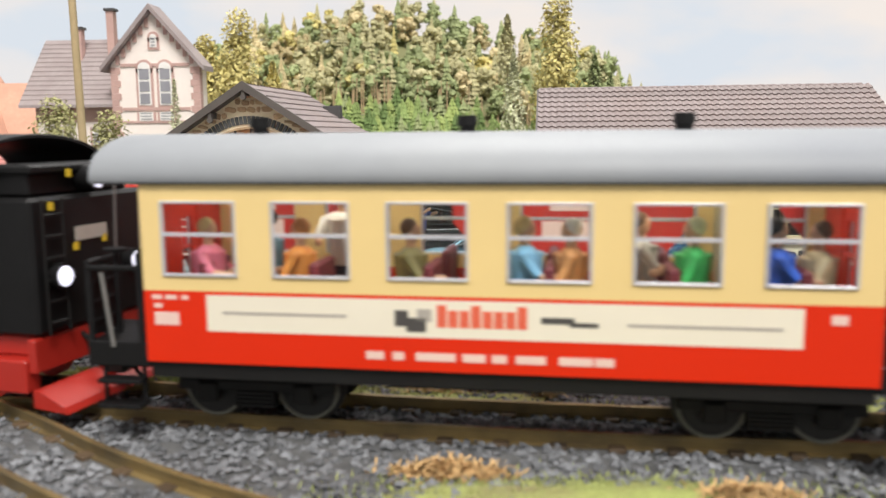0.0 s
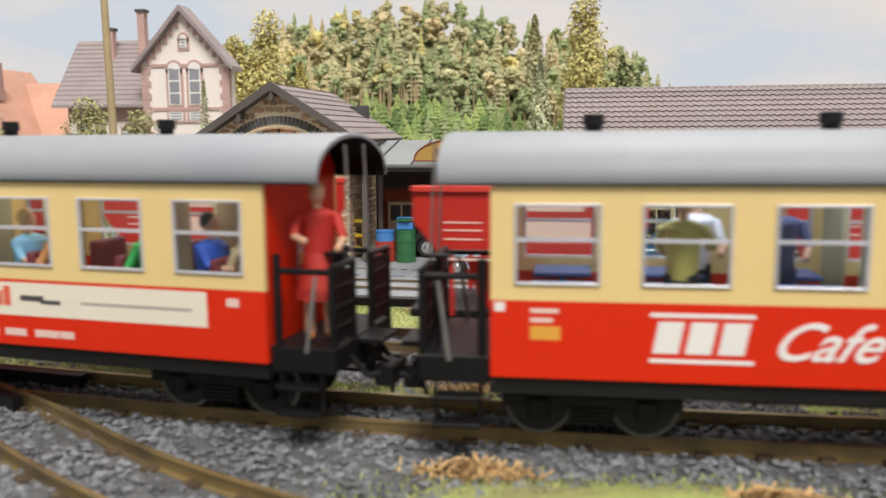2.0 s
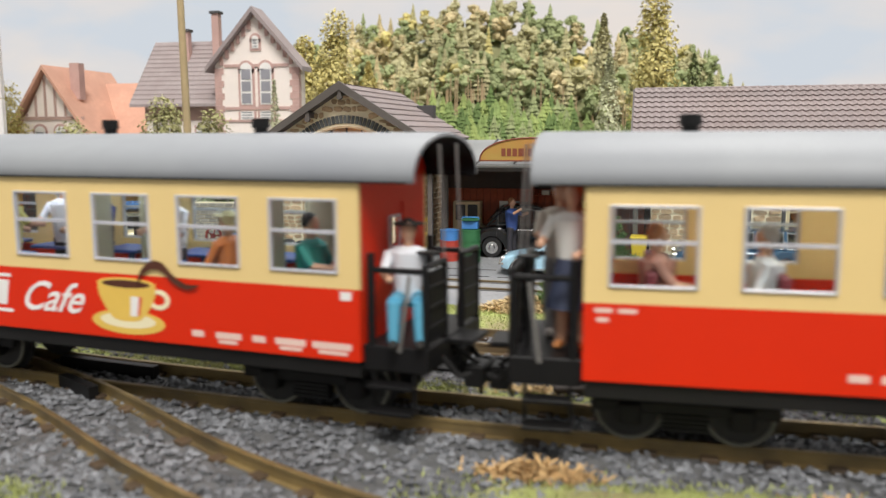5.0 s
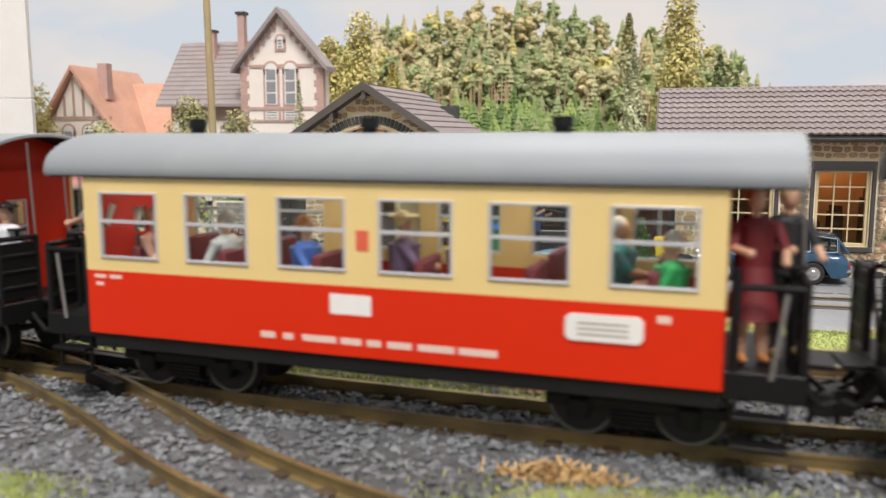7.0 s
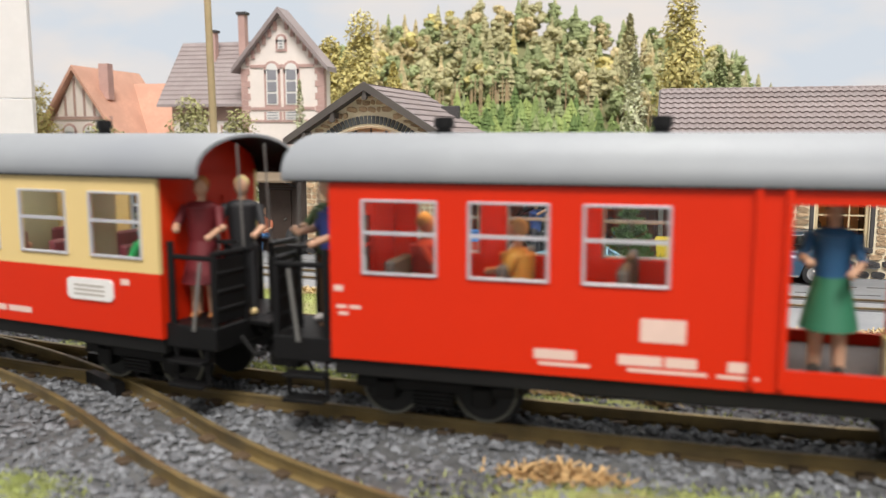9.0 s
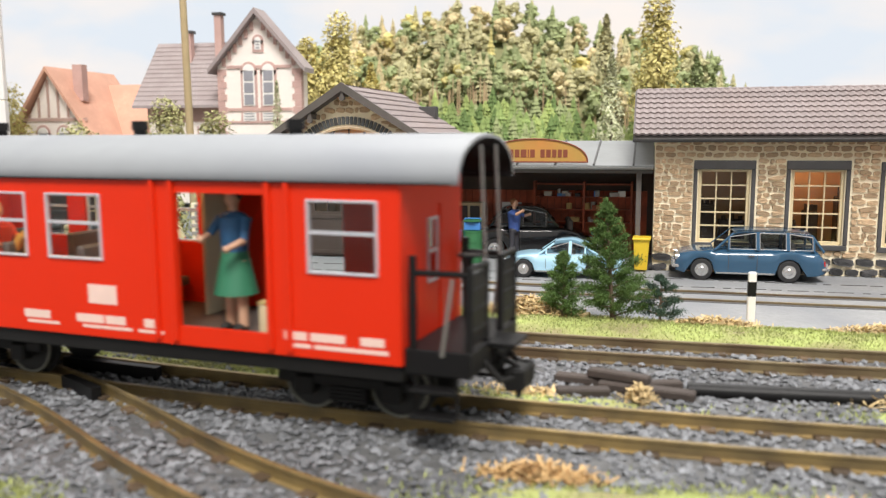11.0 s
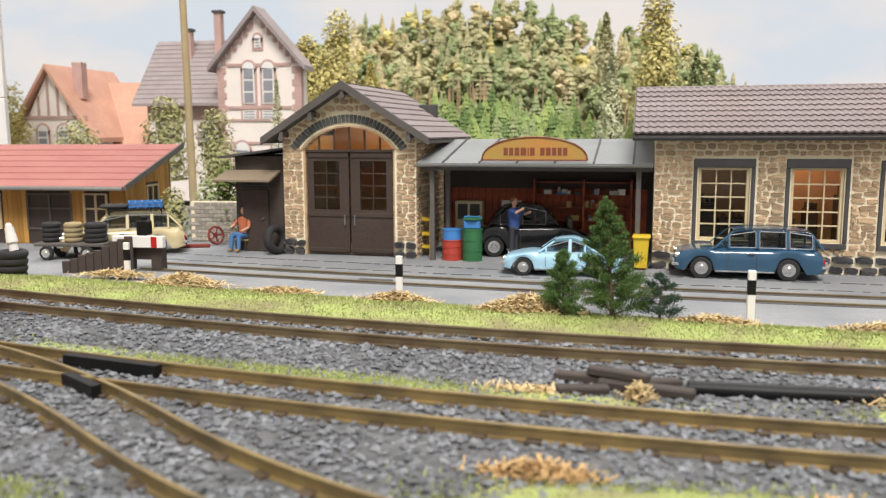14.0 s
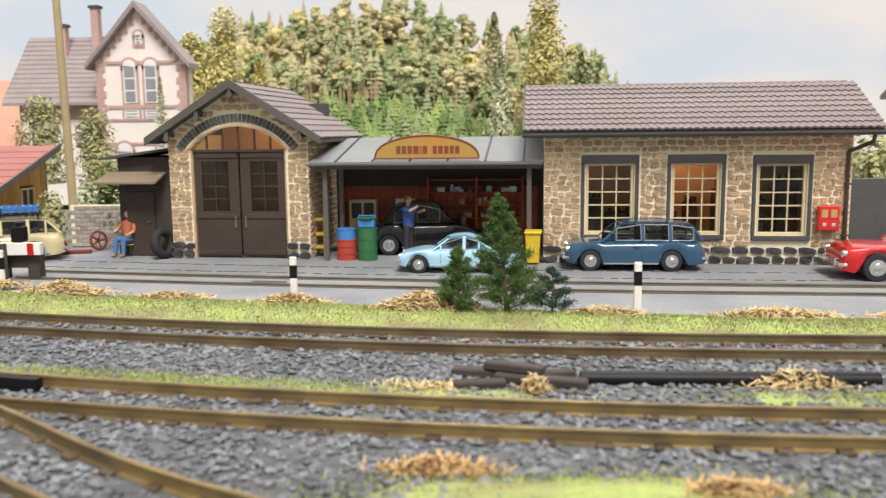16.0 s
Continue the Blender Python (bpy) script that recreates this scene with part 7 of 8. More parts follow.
blue_table_m = material("blue_table", (0.05, 0.10, 0.32), 0.4, vary=0.1, bump=0)


def glow(name, color, power):
    return material(name, color, 0.5, vary=0, bump=0, emit=power, emit_color=color)


by_s = sorted(MOVING, key=lambda m: m[1])
cA, cB, cC, cD = [m[0] for m in by_s]
S_OF = {m[0]: m[1] for m in by_s}
X0 = -L  # coach coordinates run from the left end


def bars(c, spans, z, h, mat=pink_white_m):
    for a, b in spans:
        decal(c, X0 + a, X0 + b, z, z + h, mat)


# banner coach
decal(cA, X0 + 0.76, X0 + 7.20, 1.24, 1.66, banner_m, "banner", 0.004)
for a, b, z, h, mt in ((0.95, 2.4, 1.44, 0.035, print_grey_m), (2.95, 3.1, 1.36, 0.18, print_dark_m), (3.08, 3.3, 1.30, 0.16, print_dark_m), (3.2, 3.36, 1.42, 0.14, print_grey_m),
                       (4.55, 4.9, 1.43, 0.07, print_dark_m), (4.85, 5.15, 1.40, 0.05, print_dark_m), (5.45, 7.0, 1.42, 0.035, print_grey_m)):
    decal(cA, X0 + a, X0 + b, z, z + h, mt, "printed_bar", 0.008)
for i, w in enumerate((0.16, 0.1, 0.1, 0.14, 0.1, 0.1, 0.1, 0.08)):
    decal(cA, X0 + 3.42 + i * 0.125, X0 + 3.42 + i * 0.125 + 0.105, 1.36, 1.36 + (0.25 if i in (0, 3, 7) else 0.19), print_red_m, "printed_shape", 0.008)
bars(cA, [(0.1, 0.22), (0.26, 0.4), (0.46, 0.54)], 1.60, 0.05)
bars(cA, [(0.12, 0.22)], 1.50, 0.05)
bars(cA, [(0.12, 0.42)], 1.30, 0.15)
bars(cA, [(2.62, 2.82), (2.92, 3.05), (3.18, 3.62), (3.7, 3.95), (4.02, 4.18), (4.28, 4.6), (4.74, 5.1), (5.12, 5.32)], 0.98, 0.09)
bars(cA, [(7.46, 7.62)], 1.50, 0.10)
# cafe coach: three plain blocks between two bars, the word, the cup
for z in (1.07, 1.555):
    decal(cB, X0 + 1.66, X0 + 2.71, z, z + 0.045, white_m, "logo_bar", 0.006, 0.0)
for i in range(3):
    decal(cB, X0 + 1.69 + 0.33 * i, X0 + 1.95 + 0.33 * i, 1.17, 1.51, white_m, "logo_block", 0.006, 0.06)


def word(c, text, x, z, size, mat, shear=0.0):
    cu = bpy.data.curves.new("word", "FONT")
    cu.body, cu.size, cu.shear, cu.extrude, cu.offset = text, size * K, shear, 0.004 * K, 0.006 * K
    tmp = new("word_source", cu)
    me = bpy.data.meshes.new_from_object(tmp.evaluated_get(bpy.context.evaluated_depsgraph_get()))
    bpy.data.objects.remove(tmp)
    me.materials.append(mat)
    ob = new("lettering", me)
    ob.parent = c
    ob.matrix_basis = P(x, -HW - 0.006, z, 90, 0, 0)
    return ob


word(cB, "Cafe", X0 + 2.84, 1.14, 0.56, white_m, 0.6)


def ellipse(cx, cz, rx, rz, n=28):
    return [(cx + rx * math.cos(2 * math.pi * i / n), cz + rz * math.sin(2 * math.pi * i / n)) for i in range(n)]


def flat(c, outline, mat, name, depth):
    bm = bmesh.new()
    prism(bm, outline, -HW - depth, -HW + 0.001, "y")
    return part(name, bm, mat, c)


cx = X0 + 4.66
flat(cB, ellipse(cx, 1.08, 0.58, 0.16), cup_m, "saucer", 0.006)
flat(cB, ellipse(cx, 1.10, 0.44, 0.10), pale_m, "saucer_well", 0.008)
flat(cB, spline([(cx - 0.46, 1.56), (cx - 0.43, 1.40), (cx - 0.30, 1.20), (cx - 0.16, 1.10), (cx + 0.16, 1.10), (cx + 0.30, 1.20), (cx + 0.43, 1.40), (cx + 0.46, 1.56)]), cup_m, "cup", 0.010)
flat(cB, ellipse(cx, 1.58, 0.46, 0.075), cup_m, "cup_rim", 0.012)
flat(cB, ellipse(cx, 1.575, 0.38, 0.05), coffee_m, "coffee", 0.014)
flat(cB, [(cx + 0.05, 1.16), (cx + 0.16, 1.16), (cx + 0.20, 1.42), (cx + 0.07, 1.42)], white_m, "cup_highlight", 0.014)
flat(cB, [(cx + 0.16, 1.17), (cx + 0.20, 1.18), (cx + 0.25, 1.42), (cx + 0.20, 1.42)], print_red_m, "cup_stripe", 0.014)
o, i_ = ellipse(cx + 0.50, 1.40, 0.17, 0.13, 20), ellipse(cx + 0.50, 1.40, 0.10, 0.07, 20)
bm = bmesh.new()
for k in range(20):
    prism(bm, [o[k], o[(k + 1) % 20], i_[(k + 1) % 20], i_[k]], -HW - 0.008, -HW, "y")
part("cup_handle", bm, pale_m, cB)
curl = spline([(cx + 0.20, 1.56), (cx + 0.26, 1.72), (cx + 0.42, 1.84), (cx + 0.60, 1.82), (cx + 0.76, 1.68), (cx + 0.95, 1.60), (cx + 1.12, 1.62)], 6)
widths = [0.05 * math.sin(math.pi * (0.08 + 0.9 * k / len(curl))) + 0.006 for k in range(len(curl))]
bm = bmesh.new()
prism(bm, [(x, z - w) for (x, z), w in zip(curl, widths)] + [(x, z + w) for (x, z), w in zip(curl, widths)][::-1], -HW - 0.045, -HW - 0.038, "y")
part("steam_curl", bm, coffee_m, cB)
bars(cB, [(0.04, 0.15)], 1.58, 0.10, white_m)
bars(cB, [(7.72, 7.86)], 1.57, 0.10, white_m)
bars(cB, [(0.42, 0.72)], 1.57, 0.05)
bars(cB, [(0.42, 0.66)], 1.47, 0.05)
bars(cB, [(0.42, 0.74)], 1.28, 0.15, ochre_m)
bars(cB, [(5.65, 5.82), (6.0, 6.36), (6.52, 6.7), (6.84, 7.25), (7.34, 7.85)], 0.98, 0.08)
bars(cB, [(6.04, 6.3), (6.9, 7.2), (7.42, 7.8)], 0.92, 0.045)
# coach with plates
bars(cC, [(0.12, 0.3), (0.36, 0.55)], 1.60, 0.05)
bars(cC, [(0.14, 0.26)], 1.50, 0.05)
bars(cC, [(3.55, 4.08)], 1.36, 0.24, white_m)
bars(cC, [(2.6, 2.8), (2.91, 3.05), (3.17, 3.62), (3.68, 3.95), (4.02, 4.2), (4.28, 4.58), (4.66, 5.1), (5.15, 5.6)], 1.0, 0.08)
plate = flat(cC, [(X0 + 6.40, 1.28), (X0 + 7.12, 1.28), (X0 + 7.17, 1.33), (X0 + 7.17, 1.52), (X0 + 7.12, 1.57), (X0 + 6.40, 1.57), (X0 + 6.35, 1.52), (X0 + 6.35, 1.33)], white_m, "sign_plate", 0.03)
for z in (1.34, 1.40, 1.46):
    decal(cC, X0 + 6.48, X0 + 7.02, z, z + 0.025, print_grey_m, "printed_bar", 0.034)
bars(cC, [(7.30, 7.44)], 1.52, 0.08)
decal(cC, X0 + 3.90, X0 + 4.06, 2.12, 2.36, print_red_m, "notice", 0.008)
# luggage coach
bars(cD, [(0.05, 0.16)], 1.66, 0.07)
bars(cD, [(0.08, 0.2), (0.24, 0.38)], 1.46, 0.04)
bars(cD, [(0.1, 0.22)], 1.38, 0.04)
bars(cD, [(3.52, 3.98)], 1.30, 0.25, pink_white_m)
bars(cD, [(2.4, 2.85), (3.3, 3.75), (3.78, 4.1), (4.4, 4.62)], 1.04, 0.11)
bars(cD, [(2.45, 3.0), (3.4, 4.2), (4.3, 4.7)], 0.97, 0.04)
bars(cD, [(6.45, 6.75), (6.8, 7.25), (7.45, 7.75)], 1.06, 0.10)
bars(cD, [(6.5, 6.8), (6.85, 7.8)], 0.97, 0.05)

# ---------------- coach interiors ----------------
for c, seat, lamp in ((cA, maroon_m, glow("coach_lamp_warm", (1.0, 0.85, 0.65), 6)), (cB, blue_table_m, glow("coach_lamp_cool", (0.85, 0.9, 1.0), 6)),
                      (cC, maroon_m, glow("coach_lamp_warm_two", (1.0, 0.88, 0.7), 6)), (cD, seat_m, glow("coach_lamp_amber", (1.0, 0.50, 0.18), 7))):
    for k in range(6 if c is not cD else 3):
        x = X0 + 0.35 + 1.31 * k
        for y in (-0.72, 0.72):
            bm = bmesh.new()
            if c is cB:
                box(bm, x + 0.05, x + 0.75, y - 0.4, y + 0.4, 1.74, 1.79, 0.01)
                box(bm, x + 0.37, x + 0.43, y - 0.05, y + 0.05, 0.96, 1.74)
                part("table", bm, seat, c)
            else:
                box(bm, x + 0.28, x + 0.40, y - 0.42, y + 0.42, 1.0, 2.02, 0.03)
                box(bm, x, x + 0.68, y - 0.42, y + 0.42, 1.22, 1.36, 0.03)
                part("bench", bm, seat, c)
    bm = bmesh.new()
    box(bm, X0 + 0.5, (L - 0.5) if c is not cD else 0.4, -0.2, 0.2, 2.96, 2.99)
    part("ceiling_lamp", bm, lamp, c)
    bm = bmesh.new()
    for x in ((-0.1, 2.6) if c is not cD else (0.45,)):
        box(bm, x, x + 0.05, 0.25, HW - 0.09, 0.96, 2.9)
        box(bm, x, x + 0.05, -HW + 0.09, -0.5, 0.96, 2.9)
    part("partition", bm, inner_cream_m, c)

# the bodies are narrower than twice the near half-width: draw the far side in
SLIM, SHIFT = 0.80, -0.254


def slim_body(c):
    m = Matrix.Translation((0, SHIFT * K, 0)) @ Matrix.Diagonal((1, SLIM, 1, 1))
    for ob in c.children:
        if ob.name.split(".")[0] in ("bogie", "coupler", "centre_sill", "lettering"):
            continue
        for q in [ob] + list(ob.children_recursive):
            q.data.transform(m)


for c in (cA, cB, cC, cD):
    slim_body(c)

# ---------------- dolls on the train ----------------
BLACK, BROWN, BLOND, GINGER, GREY = (0.02, 0.018, 0.016), (0.12, 0.06, 0.03), (0.62, 0.47, 0.22), (0.50, 0.20, 0.06), (0.55, 0.52, 0.50)
RIDERS = [  # coach, x from its left end, y, floor, turn, shirt, trousers, hair, sitting, what
    (cA, 0.62, -0.75, 1.08, 180, (0.62, 0.16, 0.24), (0.1, 0.1, 0.2), BLOND, True, "pink top"), (cA, 0.95, 0.6, 1.08, 0, (0.15, 0.3, 0.4), (0.1, 0.1, 0.2), BLACK, True, "teal top"),
    (cA, 1.75, -0.75, 1.08, 0, (0.65, 0.25, 0.05), (0.1, 0.1, 0.2), GINGER, True, "orange top"), (cA, 2.05, 0.2, 0.96, 90, (0.7, 0.7, 0.7), (0.05, 0.05, 0.07), (0.75, 0.6, 0.55), False, "white top"),
    (cA, 3.05, -0.7, 1.08, 180, (0.2, 0.17, 0.06), (0.1, 0.09, 0.06), BROWN, True, "olive jacket"), (cA, 4.35, -0.75, 1.12, 180, (0.22, 0.48, 0.72), (0.3, 0.3, 0.3), BLOND, True, "light blue shirt"),
    (cA, 4.85, -0.7, 1.10, 0, (0.6, 0.28, 0.1), (0.2, 0.2, 0.2), (0.8, 0.8, 0.8), True, "orange shirt and white cap"), (cA, 6.15, -0.7, 1.12, 0, (0.04, 0.42, 0.10), (0.2, 0.2, 0.2), (0.7, 0.75, 0.5), True, "green shirt and pale cap"),
    (cA, 5.65, 0.3, 1.10, 180, (0.5, 0.47, 0.45), (0.2, 0.2, 0.2), BROWN, True, "grey shirt"), (cA, 7.0, -0.7, 1.12, 180, (0.03, 0.12, 0.62), (0.03, 0.1, 0.5), BLACK, True, "blue dress"),
    (cA, 7.45, -0.6, 1.08, 0, (0.55, 0.45, 0.28), (0.2, 0.2, 0.2), BROWN, True, "tan shirt"), (cA, 8.36, -0.55, 0.80, 120, (0.52, 0.03, 0.02), (0.45, 0.03, 0.02), GINGER, False, "red dress"),
    (cB, 2.05, -0.5, 0.96, 250, (0.50, 0.46, 0.12), (0.02, 0.02, 0.02), BLOND, False, "yellow top"), (cB, 2.3, 0.5, 0.96, 100, (0.75, 0.75, 0.8), (0.02, 0.02, 0.03), BLACK, False, "white blouse"),
    (cB, 3.2, 0.2, 0.96, 90, (0.05, 0.06, 0.16), (0.05, 0.06, 0.16), BLACK, False, "navy suit"), (cB, 4.75, -0.2, 0.96, 80, (0.8, 0.8, 0.85), (0.03, 0.03, 0.04), BLACK, False, "white blouse"),
    (cB, 5.85, -0.6, 1.08, 0, (0.55, 0.17, 0.04), (0.03, 0.03, 0.04), (0.75, 0.7, 0.4), True, "orange shirt and straw hat"), (cB, 7.0, -0.5, 1.08, 180, (0.02, 0.26, 0.22), (0.1, 0.1, 0.1), BLACK, True, "teal shirt"),
    (cB, 7.5, -0.3, 1.08, 0, (0.55, 0.3, 0.25), (0.1, 0.1, 0.1), BROWN, True, "rose shirt"), (cB, 8.34, -0.6, 0.60, 110, (0.72, 0.74, 0.78), (0.10, 0.36, 0.52), BLACK, True, "white blouse, blue skirt and black hat"),
    (cC, -0.16, -0.62, 0.80, 70, (0.75, 0.74, 0.70), (0.04, 0.05, 0.09), GINGER, False, "white blouse and navy skirt"), (cC, -0.34, 0.15, 0.80, 100, (0.52, 0.48, 0.40), (0.25, 0.25, 0.25), GREY, False, "beige jacket and grey hat"), (cC, 0.75, -0.7, 1.08, 180, (0.4, 0.2, 0.15), (0.1, 0.1, 0.1), GINGER, True, "brown shirt"),
    (cC, 1.85, -0.7, 1.08, 0, (0.55, 0.57, 0.6), (0.2, 0.2, 0.2), GREY, True, "grey jumper"), (cC, 3.0, -0.7, 1.05, 180, (0.06, 0.15, 0.5), (0.1, 0.1, 0.2), GINGER, True, "blue dungarees"),
    (cC, 4.25, -0.5, 1.12, 200, (0.16, 0.10, 0.20), (0.2, 0.15, 0.3), (0.75, 0.62, 0.35), True, "purple dress and straw hat"), (cC, 6.75, 0.2, 1.08, 180, (0.05, 0.25, 0.28), (0.1, 0.1, 0.1), GREY, True, "teal shirt and grey cap"),
    (cC, 7.4, -0.7, 1.02, 0, (0.03, 0.42, 0.12), (0.1, 0.1, 0.1), (0.8, 0.8, 0.8), True, "green shirt and white cap"), (cC, 8.22, -0.6, 0.80, 110, (0.16, 0.015, 0.02), (0.15, 0.015, 0.02), GINGER, False, "maroon gown"),
    (cC, 8.55, -0.1, 0.80, 120, (0.02, 0.02, 0.022), (0.02, 0.02, 0.022), BLOND, False, "black suit"), (cD, -0.42, -0.1, 0.80, 60, (0.08, 0.13, 0.05), (0.16, 0.09, 0.04), GREY, False, "green jacket"), (cD, -0.17, -0.6, 0.80, 40, (0.035, 0.06, 0.25), (0.03, 0.03, 0.03), BROWN, False, "navy jacket"),
    (cD, 0.85, 0.0, 1.08, 180, (0.6, 0.06, 0.03), (0.1, 0.1, 0.1), BLOND, True, "red shirt"), (cD, 2.1, -0.6, 1.08, 0, (0.6, 0.3, 0.05), (0.1, 0.1, 0.1), BLOND, True, "amber shirt"),
    (cD, 5.40, -0.55, 0.96, 80, (0.03, 0.12, 0.26), (0.03, 0.17, 0.09), BLACK, False, "blue shirt and green apron")]
for c, x, y, z, turn, shirt, trousers, hair, sit, what in RIDERS:
    skirt = any(w in what for w in ("dress", "gown", "skirt", "apron"))
    d = doll(P(0, 0, 0), "model doll in " + what + (", seated" if sit else ", standing"), shirt, trousers, hair, sit, 35, skirt and not sit, "hat" in what)
    outside = x < 0 or x > 2 * L
    rides(d, S_OF[c], P(X0 + x, SLIM * y + SHIFT, 1.06 if outside else z, 0, 0, turn) @ Matrix.Scale(0.8 if outside else 1.0, 4))
cr = thing("luggage_crate", P(0, 0, 0), "pale wooden crate by the open luggage door", "crate")
bm = bmesh.new()
box(bm, -0.09, 0.09, -0.13, 0.13, 0, 0.42, 0.01)
part("box", bm, window_wood_m, cr)
bm = bmesh.new()
box(bm, -0.10, 0.10, -0.14, 0.14, 0.424, 0.46, 0.01)
part("lid", bm, pine_wood_m, cr)
rides(cr, S_OF[cD], P(X0 + 6.0, -0.85, 0.96))


# ---------------- locomotive ----------------
def locomotive(s0):
    e = thing("steam_locomotive", P(0, 0, 0), "black tank steam locomotive with red frame and white lamps", "locomotive")
    red_frame = material("loco_red", (0.40, 0.022, 0.014), 0.4, vary=0.08, bump=0.02)
    lamp = glow("loco_lamp", (0.80, 0.80, 0.95), 0.9)
    bm = bmesh.new()
    box(bm, -3.2, 1.0, -1.18, 1.18, 1.05, 2.55, 0.05)
    part("side_tank", bm, black_m, e)
    bm = bmesh.new()
    tube(bm, (-5.6, 0, 2.1), (0.6, 0, 2.1), 0.85, seg=32)
    part("boiler", bm, black_m, e, smooth=40)
    bm = bmesh.new()
    tube(bm, (-4.9, 0, 2.9), (-4.9, 0, 3.6), 0.2, 0.28, 20)
    part("chimney", bm, black_m, e, smooth=40)
    for x in (-3.6, -2.2):
        bm = bmesh.new()
        tube(bm, (x, 0, 2.8), (x, 0, 3.3), 0.3, seg=20)
        ball(bm, (x, 0, 3.3), 0.3, 0.3, 0.16)
        part("dome", bm, black_m, e, smooth=40)
    bm = bmesh.new()
    wall_with_holes(bm, 0.95, 2.35, 1.0, 2.95, -1.25, -1.18, [(1.35, 2.0, 2.05, 2.7)])
    wall_with_holes(bm, 0.95, 2.35, 1.0, 2.95, 1.18, 1.25, [(1.35, 2.0, 2.05, 2.7)])
    box(bm, 2.28, 2.35, -1.18, 1.18, 1.0, 2.95)
    box(bm, 0.95, 1.02, -1.18, 1.18, 1.0, 2.95)
    part("cab", bm, black_m, e)
    bm = bmesh.new()
    curved_roof(bm, roof_outline(20, 1.36, 2.93, 3.5), 0.7, 2.5)
    part("cab_roof", bm, black_m, e, smooth=50)
    bm = bmesh.new()
    box(bm, 2.36, 3.25, -1.1, 1.1, 1.0, 2.72, 0.05)
    box(bm, 2.5, 3.1, -0.95, 0.95, 2.72, 3.05, 0.04)
    box(bm, 2.45, 3.2, -1.0, 1.0, 3.0, 3.12, 0.03)
    bunker = part("bunker", bm, black_m, e, "black coal bunker with ladder")
    bm = bmesh.new()
    for k in range(6):
        z = 1.15 + k * 0.27
        tube(bm, (3.30, -0.95, z), (3.30, -0.6, z), 0.02, seg=6)
    for y in (-0.95, -0.6):
        tube(bm, (3.30, y, 1.0), (3.30, y, 2.7), 0.02, seg=6)
    part("ladder", bm, frame_black_m, bunker)
    for y, z in ((-0.72, 1.72), (0.72, 1.72), (0.0, 2.92)):
        bm = bmesh.new()
        tube(bm, (3.1, y, z), (3.38, y, z), 0.17, seg=18)
        l = part("lamp", bm, black_m, e, smooth=40)
        bm = bmesh.new()
        tube(bm, (3.382, y, z), (3.40, y, z), 0.13, 0.12, 18)
        part("lens", bm, lamp, l, smooth=40)
    for y, z in ((-0.4, 2.95), (-0.75, 2.55), (0.2, 2.05), (-0.35, 2.0)):
        bm = bmesh.new()
        box(bm, 3.25, 3.27, y - 0.04, y + 0.04, z, z + 0.1)
        part("yellow_tag", bm, yellow_m, bunker)
    bm = bmesh.new()
    box(bm, 3.252, 3.27, -0.35, 0.25, 2.12, 2.3)
    part("number_plate", bm, print_grey_m, bunker)
    bm = bmesh.new()
    for k in range(2):
        box(bm, 1.7, 2.25, -1.262, -1.251, 1.25 + k * 0.14, 1.33 + k * 0.14)
    part("printed_bar", bm, white_m, e)
    bm = bmesh.new()
    box(bm, -5.4, 3.1, -1.0, 1.0, 0.72, 1.0, 0.03)
    part("frame", bm, red_frame, e, "red locomotive frame")
    bm = bmesh.new()
    box(bm, 3.1, 3.22, -1.15, 1.15, 0.55, 0.98, 0.02)
    box(bm, 2.4, 3.1, -1.2, -0.95, 0.30, 0.72, 0.02)
    beam = part("buffer_beam", bm, red_frame, e)
    bm = bmesh.new()
    for y in (-1, 1):
        prism(bm, [(3.15, 0.12), (3.15, 0.34), (3.22, 0.34), (3.60, 0.16), (3.66, 0.08), (3.58, 0.08)], *sorted((y * 0.05, y * 1.15)), "y")
    part("rail_guard", bm, red_frame, e, "red rail guard plough")
    bm = bmesh.new()
    tube(bm, (3.2, 0, 0.62), (3.7, 0, 0.6), 0.07, seg=8)
    tube(bm, (3.2, -0.3, 0.9), (3.5, -0.15, 0.5), 0.035, seg=6)
    part("coupler", bm, frame_black_m, e)
    for x in (-4.6, -3.4, -2.2, -1.0, 0.2, 2.0):
        r = 0.40 if x not in (-4.6, 2.0) else 0.28
        bm = bmesh.new()
        for y in (-1, 1):
            tube(bm, (0, y * 0.42, 0), (0, y * 0.60, 0), r, seg=24)
        tube(bm, (0, -0.6, 0), (0, 0.6, 0), 0.06, seg=8)
        part("wheelset", bm, red_frame, e, at=P(x, 0, r), smooth=40)
    bm = bmesh.new()
    box(bm, -3.4, 0.2, -0.68, -0.63, 0.33, 0.42)
    part("coupling_rod", bm, steel_m, e)
    rides(e, s0)


locomotive(-8.75)


# ---------------- ore train on the passing track ----------------
LX = np.arange(-90, 90, 0.02)
LY = np.array([loop_y(x) for x in LX])
LEAD_T = [0, 0.6, 1.2, 1.85, 2.4, 3.0, 3.6, 4.2, 5.0, 6.0, 7.0, 8.5, 10.0, 12.0, 14.0, 16.0]
LEAD_X = [-22.3, -19.7, -16.85, -13.4, -10.2, -6.55, -2.65, 1.37, 6.9, 13.5, 19.0, 25.0, 29.0, 32.5, 34.5, 35.5]
ORE = []
hop_red = material("hopper_red", (0.50, 0.025, 0.016), 0.45, vary=0.1, grain=3, bump=0.03)
rim_red = material("hopper_rim_red", (0.62, 0.05, 0.035), 0.4, vary=0.1, grain=3, bump=0.03)


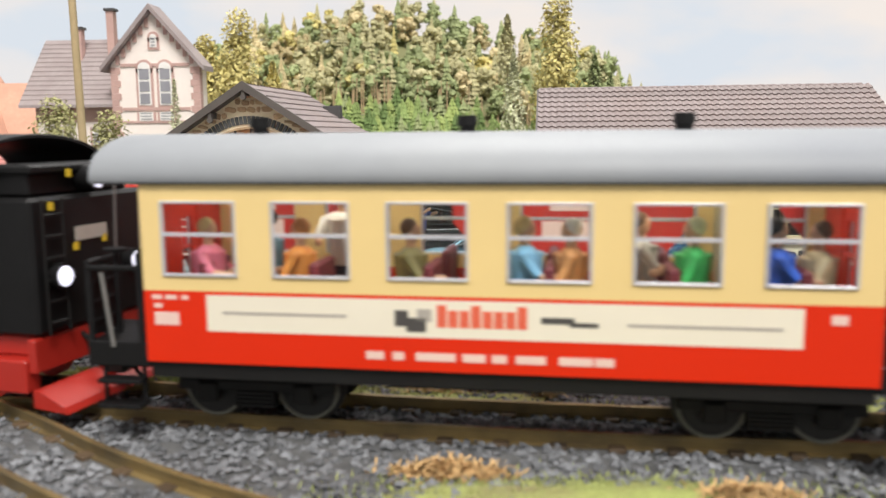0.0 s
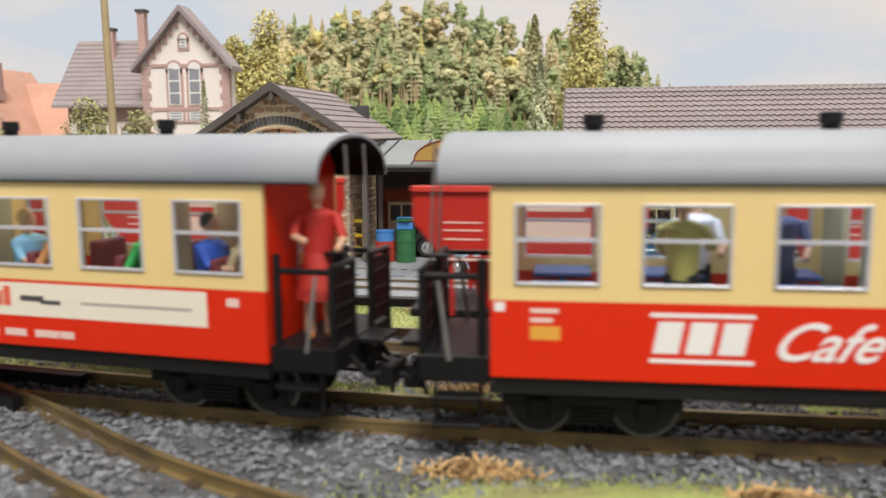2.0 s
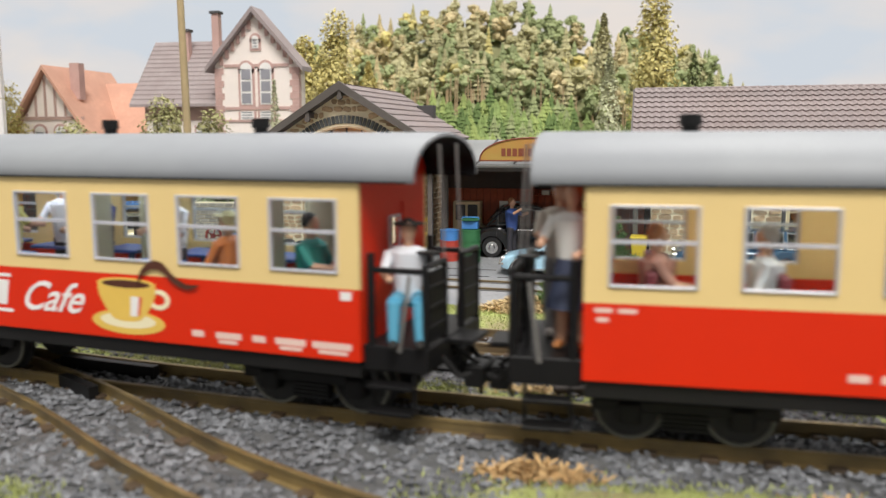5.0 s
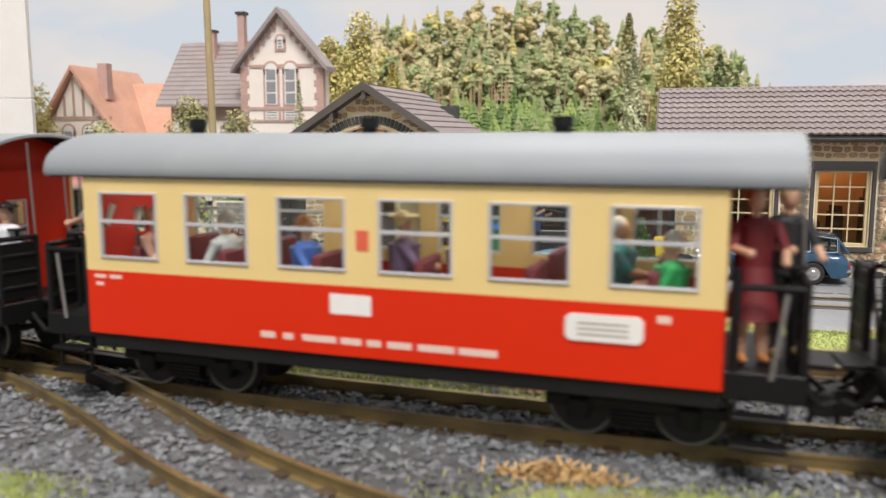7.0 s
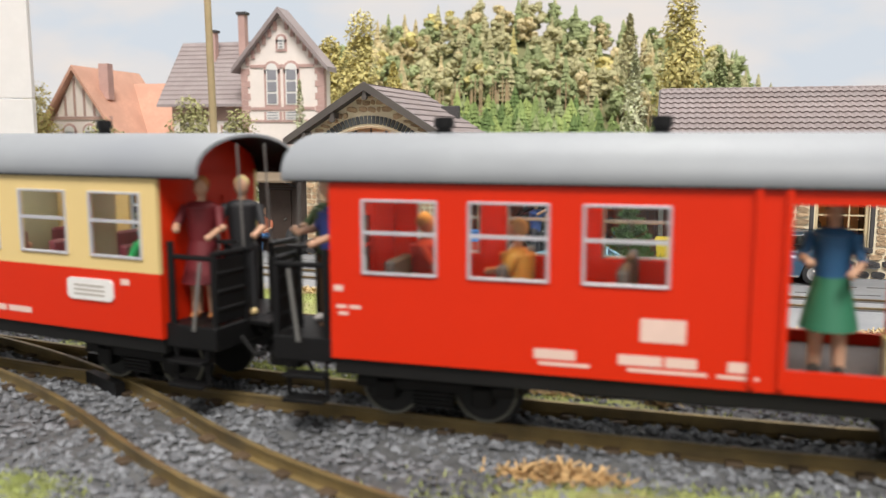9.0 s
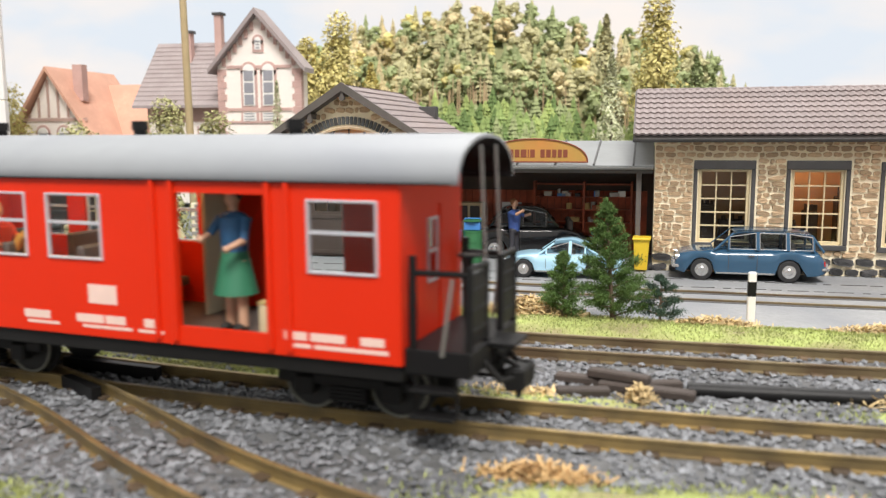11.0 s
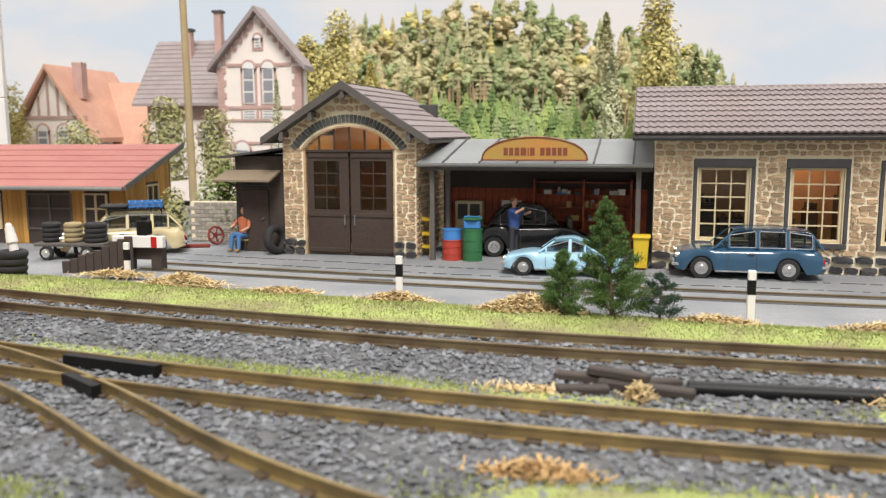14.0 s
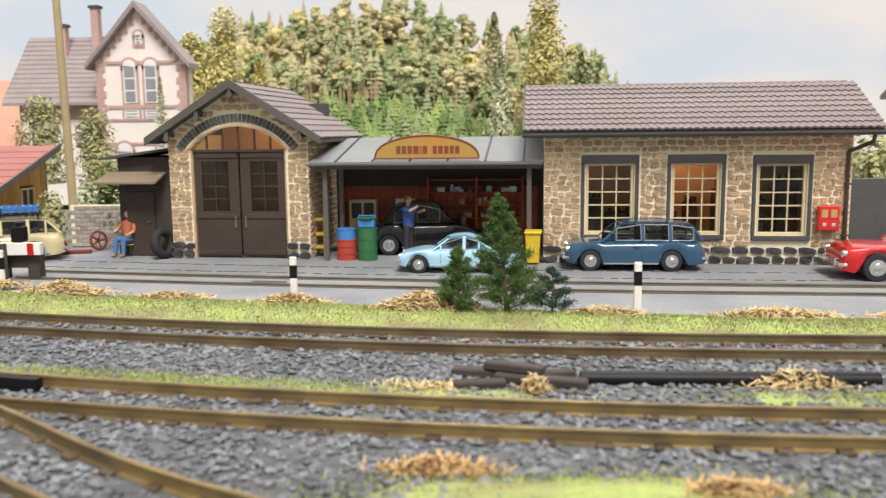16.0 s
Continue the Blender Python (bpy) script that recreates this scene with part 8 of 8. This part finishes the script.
def hopper(offset):
    h = thing("hopper_wagon", P(0, 0, 0), "red bogie-less ore hopper wagon with white plates", "railway wagon", "ore hopper wagons")
    n = 3.62
    bm = bmesh.new()
    for s in (-1, 1):
        prism(bm, [(0.42, 1.62), (n - 0.42, 1.62), (n - 0.02, 2.1), (n - 0.02, 2.56), (0.02, 2.56), (0.02, 2.1)], *sorted((s * 1.10, s * 1.02)), "y")
    prism(bm, [(-1.02, 1.62), (1.02, 1.62), (1.02, 2.56), (-1.02, 2.56)], 0.42, 0.48, "x")
    prism(bm, [(-1.02, 1.62), (1.02, 1.62), (1.02, 2.56), (-1.02, 2.56)], n - 0.48, n - 0.42, "x")
    part("hopper_body", bm, hop_red, h, "red hopper with sloping ends")
    for s in (-1, 1):
        bm = bmesh.new()
        box(bm, 0, n, *sorted((s * 1.0, s * 1.16)), 2.56, 2.66, 0.015)
        part("rim", bm, rim_red, h)
        bm = bmesh.new()
        box(bm, 0.35, n - 0.35, *sorted((s * 1.08, s * 1.12)), 1.50, 1.535)
        part("rail_strip", bm, pink_white_m, h)
        bm = bmesh.new()
        prism(bm, [(1.15, 0.55), (n - 1.15, 0.55), (n - 0.75, 1.5), (0.75, 1.5)], *sorted((s * 0.62, s * 0.7)), "y")
        part("chute", bm, hop_red, h)
        for x in (0.55, n - 0.65):
            bm = bmesh.new()
            box(bm, x, x + 0.1, *sorted((s * 0.98, s * 1.06)), 0.6, 1.6, 0.01)
            part("stanchion", bm, hop_red, h)
        bm = bmesh.new()
        box(bm, 1.38, 2.78, *sorted((s * 1.10, s * 1.108)), 1.88, 2.12)
        part("white_plate", bm, pink_white_m, h)
        bm = bmesh.new()
        box(bm, 1.5, 2.65, *sorted((s * 1.10, s * 1.106)), 2.28, 2.36)
        for z in (1.82, 1.96, 2.08):
            box(bm, 0.5, 1.1, *sorted((s * 1.10, s * 1.106)), z, z + 0.025)
        part("printed_bar", bm, pink_white_m, h)
    bm = bmesh.new()
    box(bm, -0.1, n + 0.1, -0.95, 0.95, 0.55, 0.68, 0.02)
    box(bm, -0.9, n + 0.9, -0.12, 0.12, 0.52, 0.66)
    part("underframe", bm, frame_black_m, h)
    for x in (0.55, n - 0.55):
        bm = bmesh.new()
        for y in (-1, 1):
            tube(bm, (0, y * 0.42, 0), (0, y * 0.60, 0), 0.33, seg=22)
        tube(bm, (0, -0.6, 0), (0, 0.6, 0), 0.05, seg=8)
        part("wheelset", bm, wheel_m, h, at=P(x, 0, 0.33), smooth=40)
    ORE.append((h, offset))


for k in range(6):
    hopper(5.4 * k)


def hopper_pose(x):
    xa, xb = x + 0.5, x + 3.1
    ya, yb = loop_y(xa), loop_y(xb)
    a = math.atan2(yb - ya, xb - xa)
    return P(xa - 0.5 * math.cos(a), ya - 0.5 * math.sin(a), 0.05, 0, 0, math.degrees(a))


def travelled(t):
    """The passenger train runs evenly, a touch faster from ten seconds on."""
    return SPEED * t + float(np.interp(t, [0, 10, 12.3, 13.0, 16], [0, 0, EXTRA, EXTRA, EXTRA]))


EXTRA = 0.08


def motions():
    for ob, s0, local in MOVING:
        walk(ob, [(t, ride_pose(s0 - travelled(t)) @ local) for t in TIMES])
    for ob, offset in ORE:
        walk(ob, [(t, hopper_pose(float(np.interp(t, LEAD_T, LEAD_X)) + offset)) for t in TIMES])


motions()
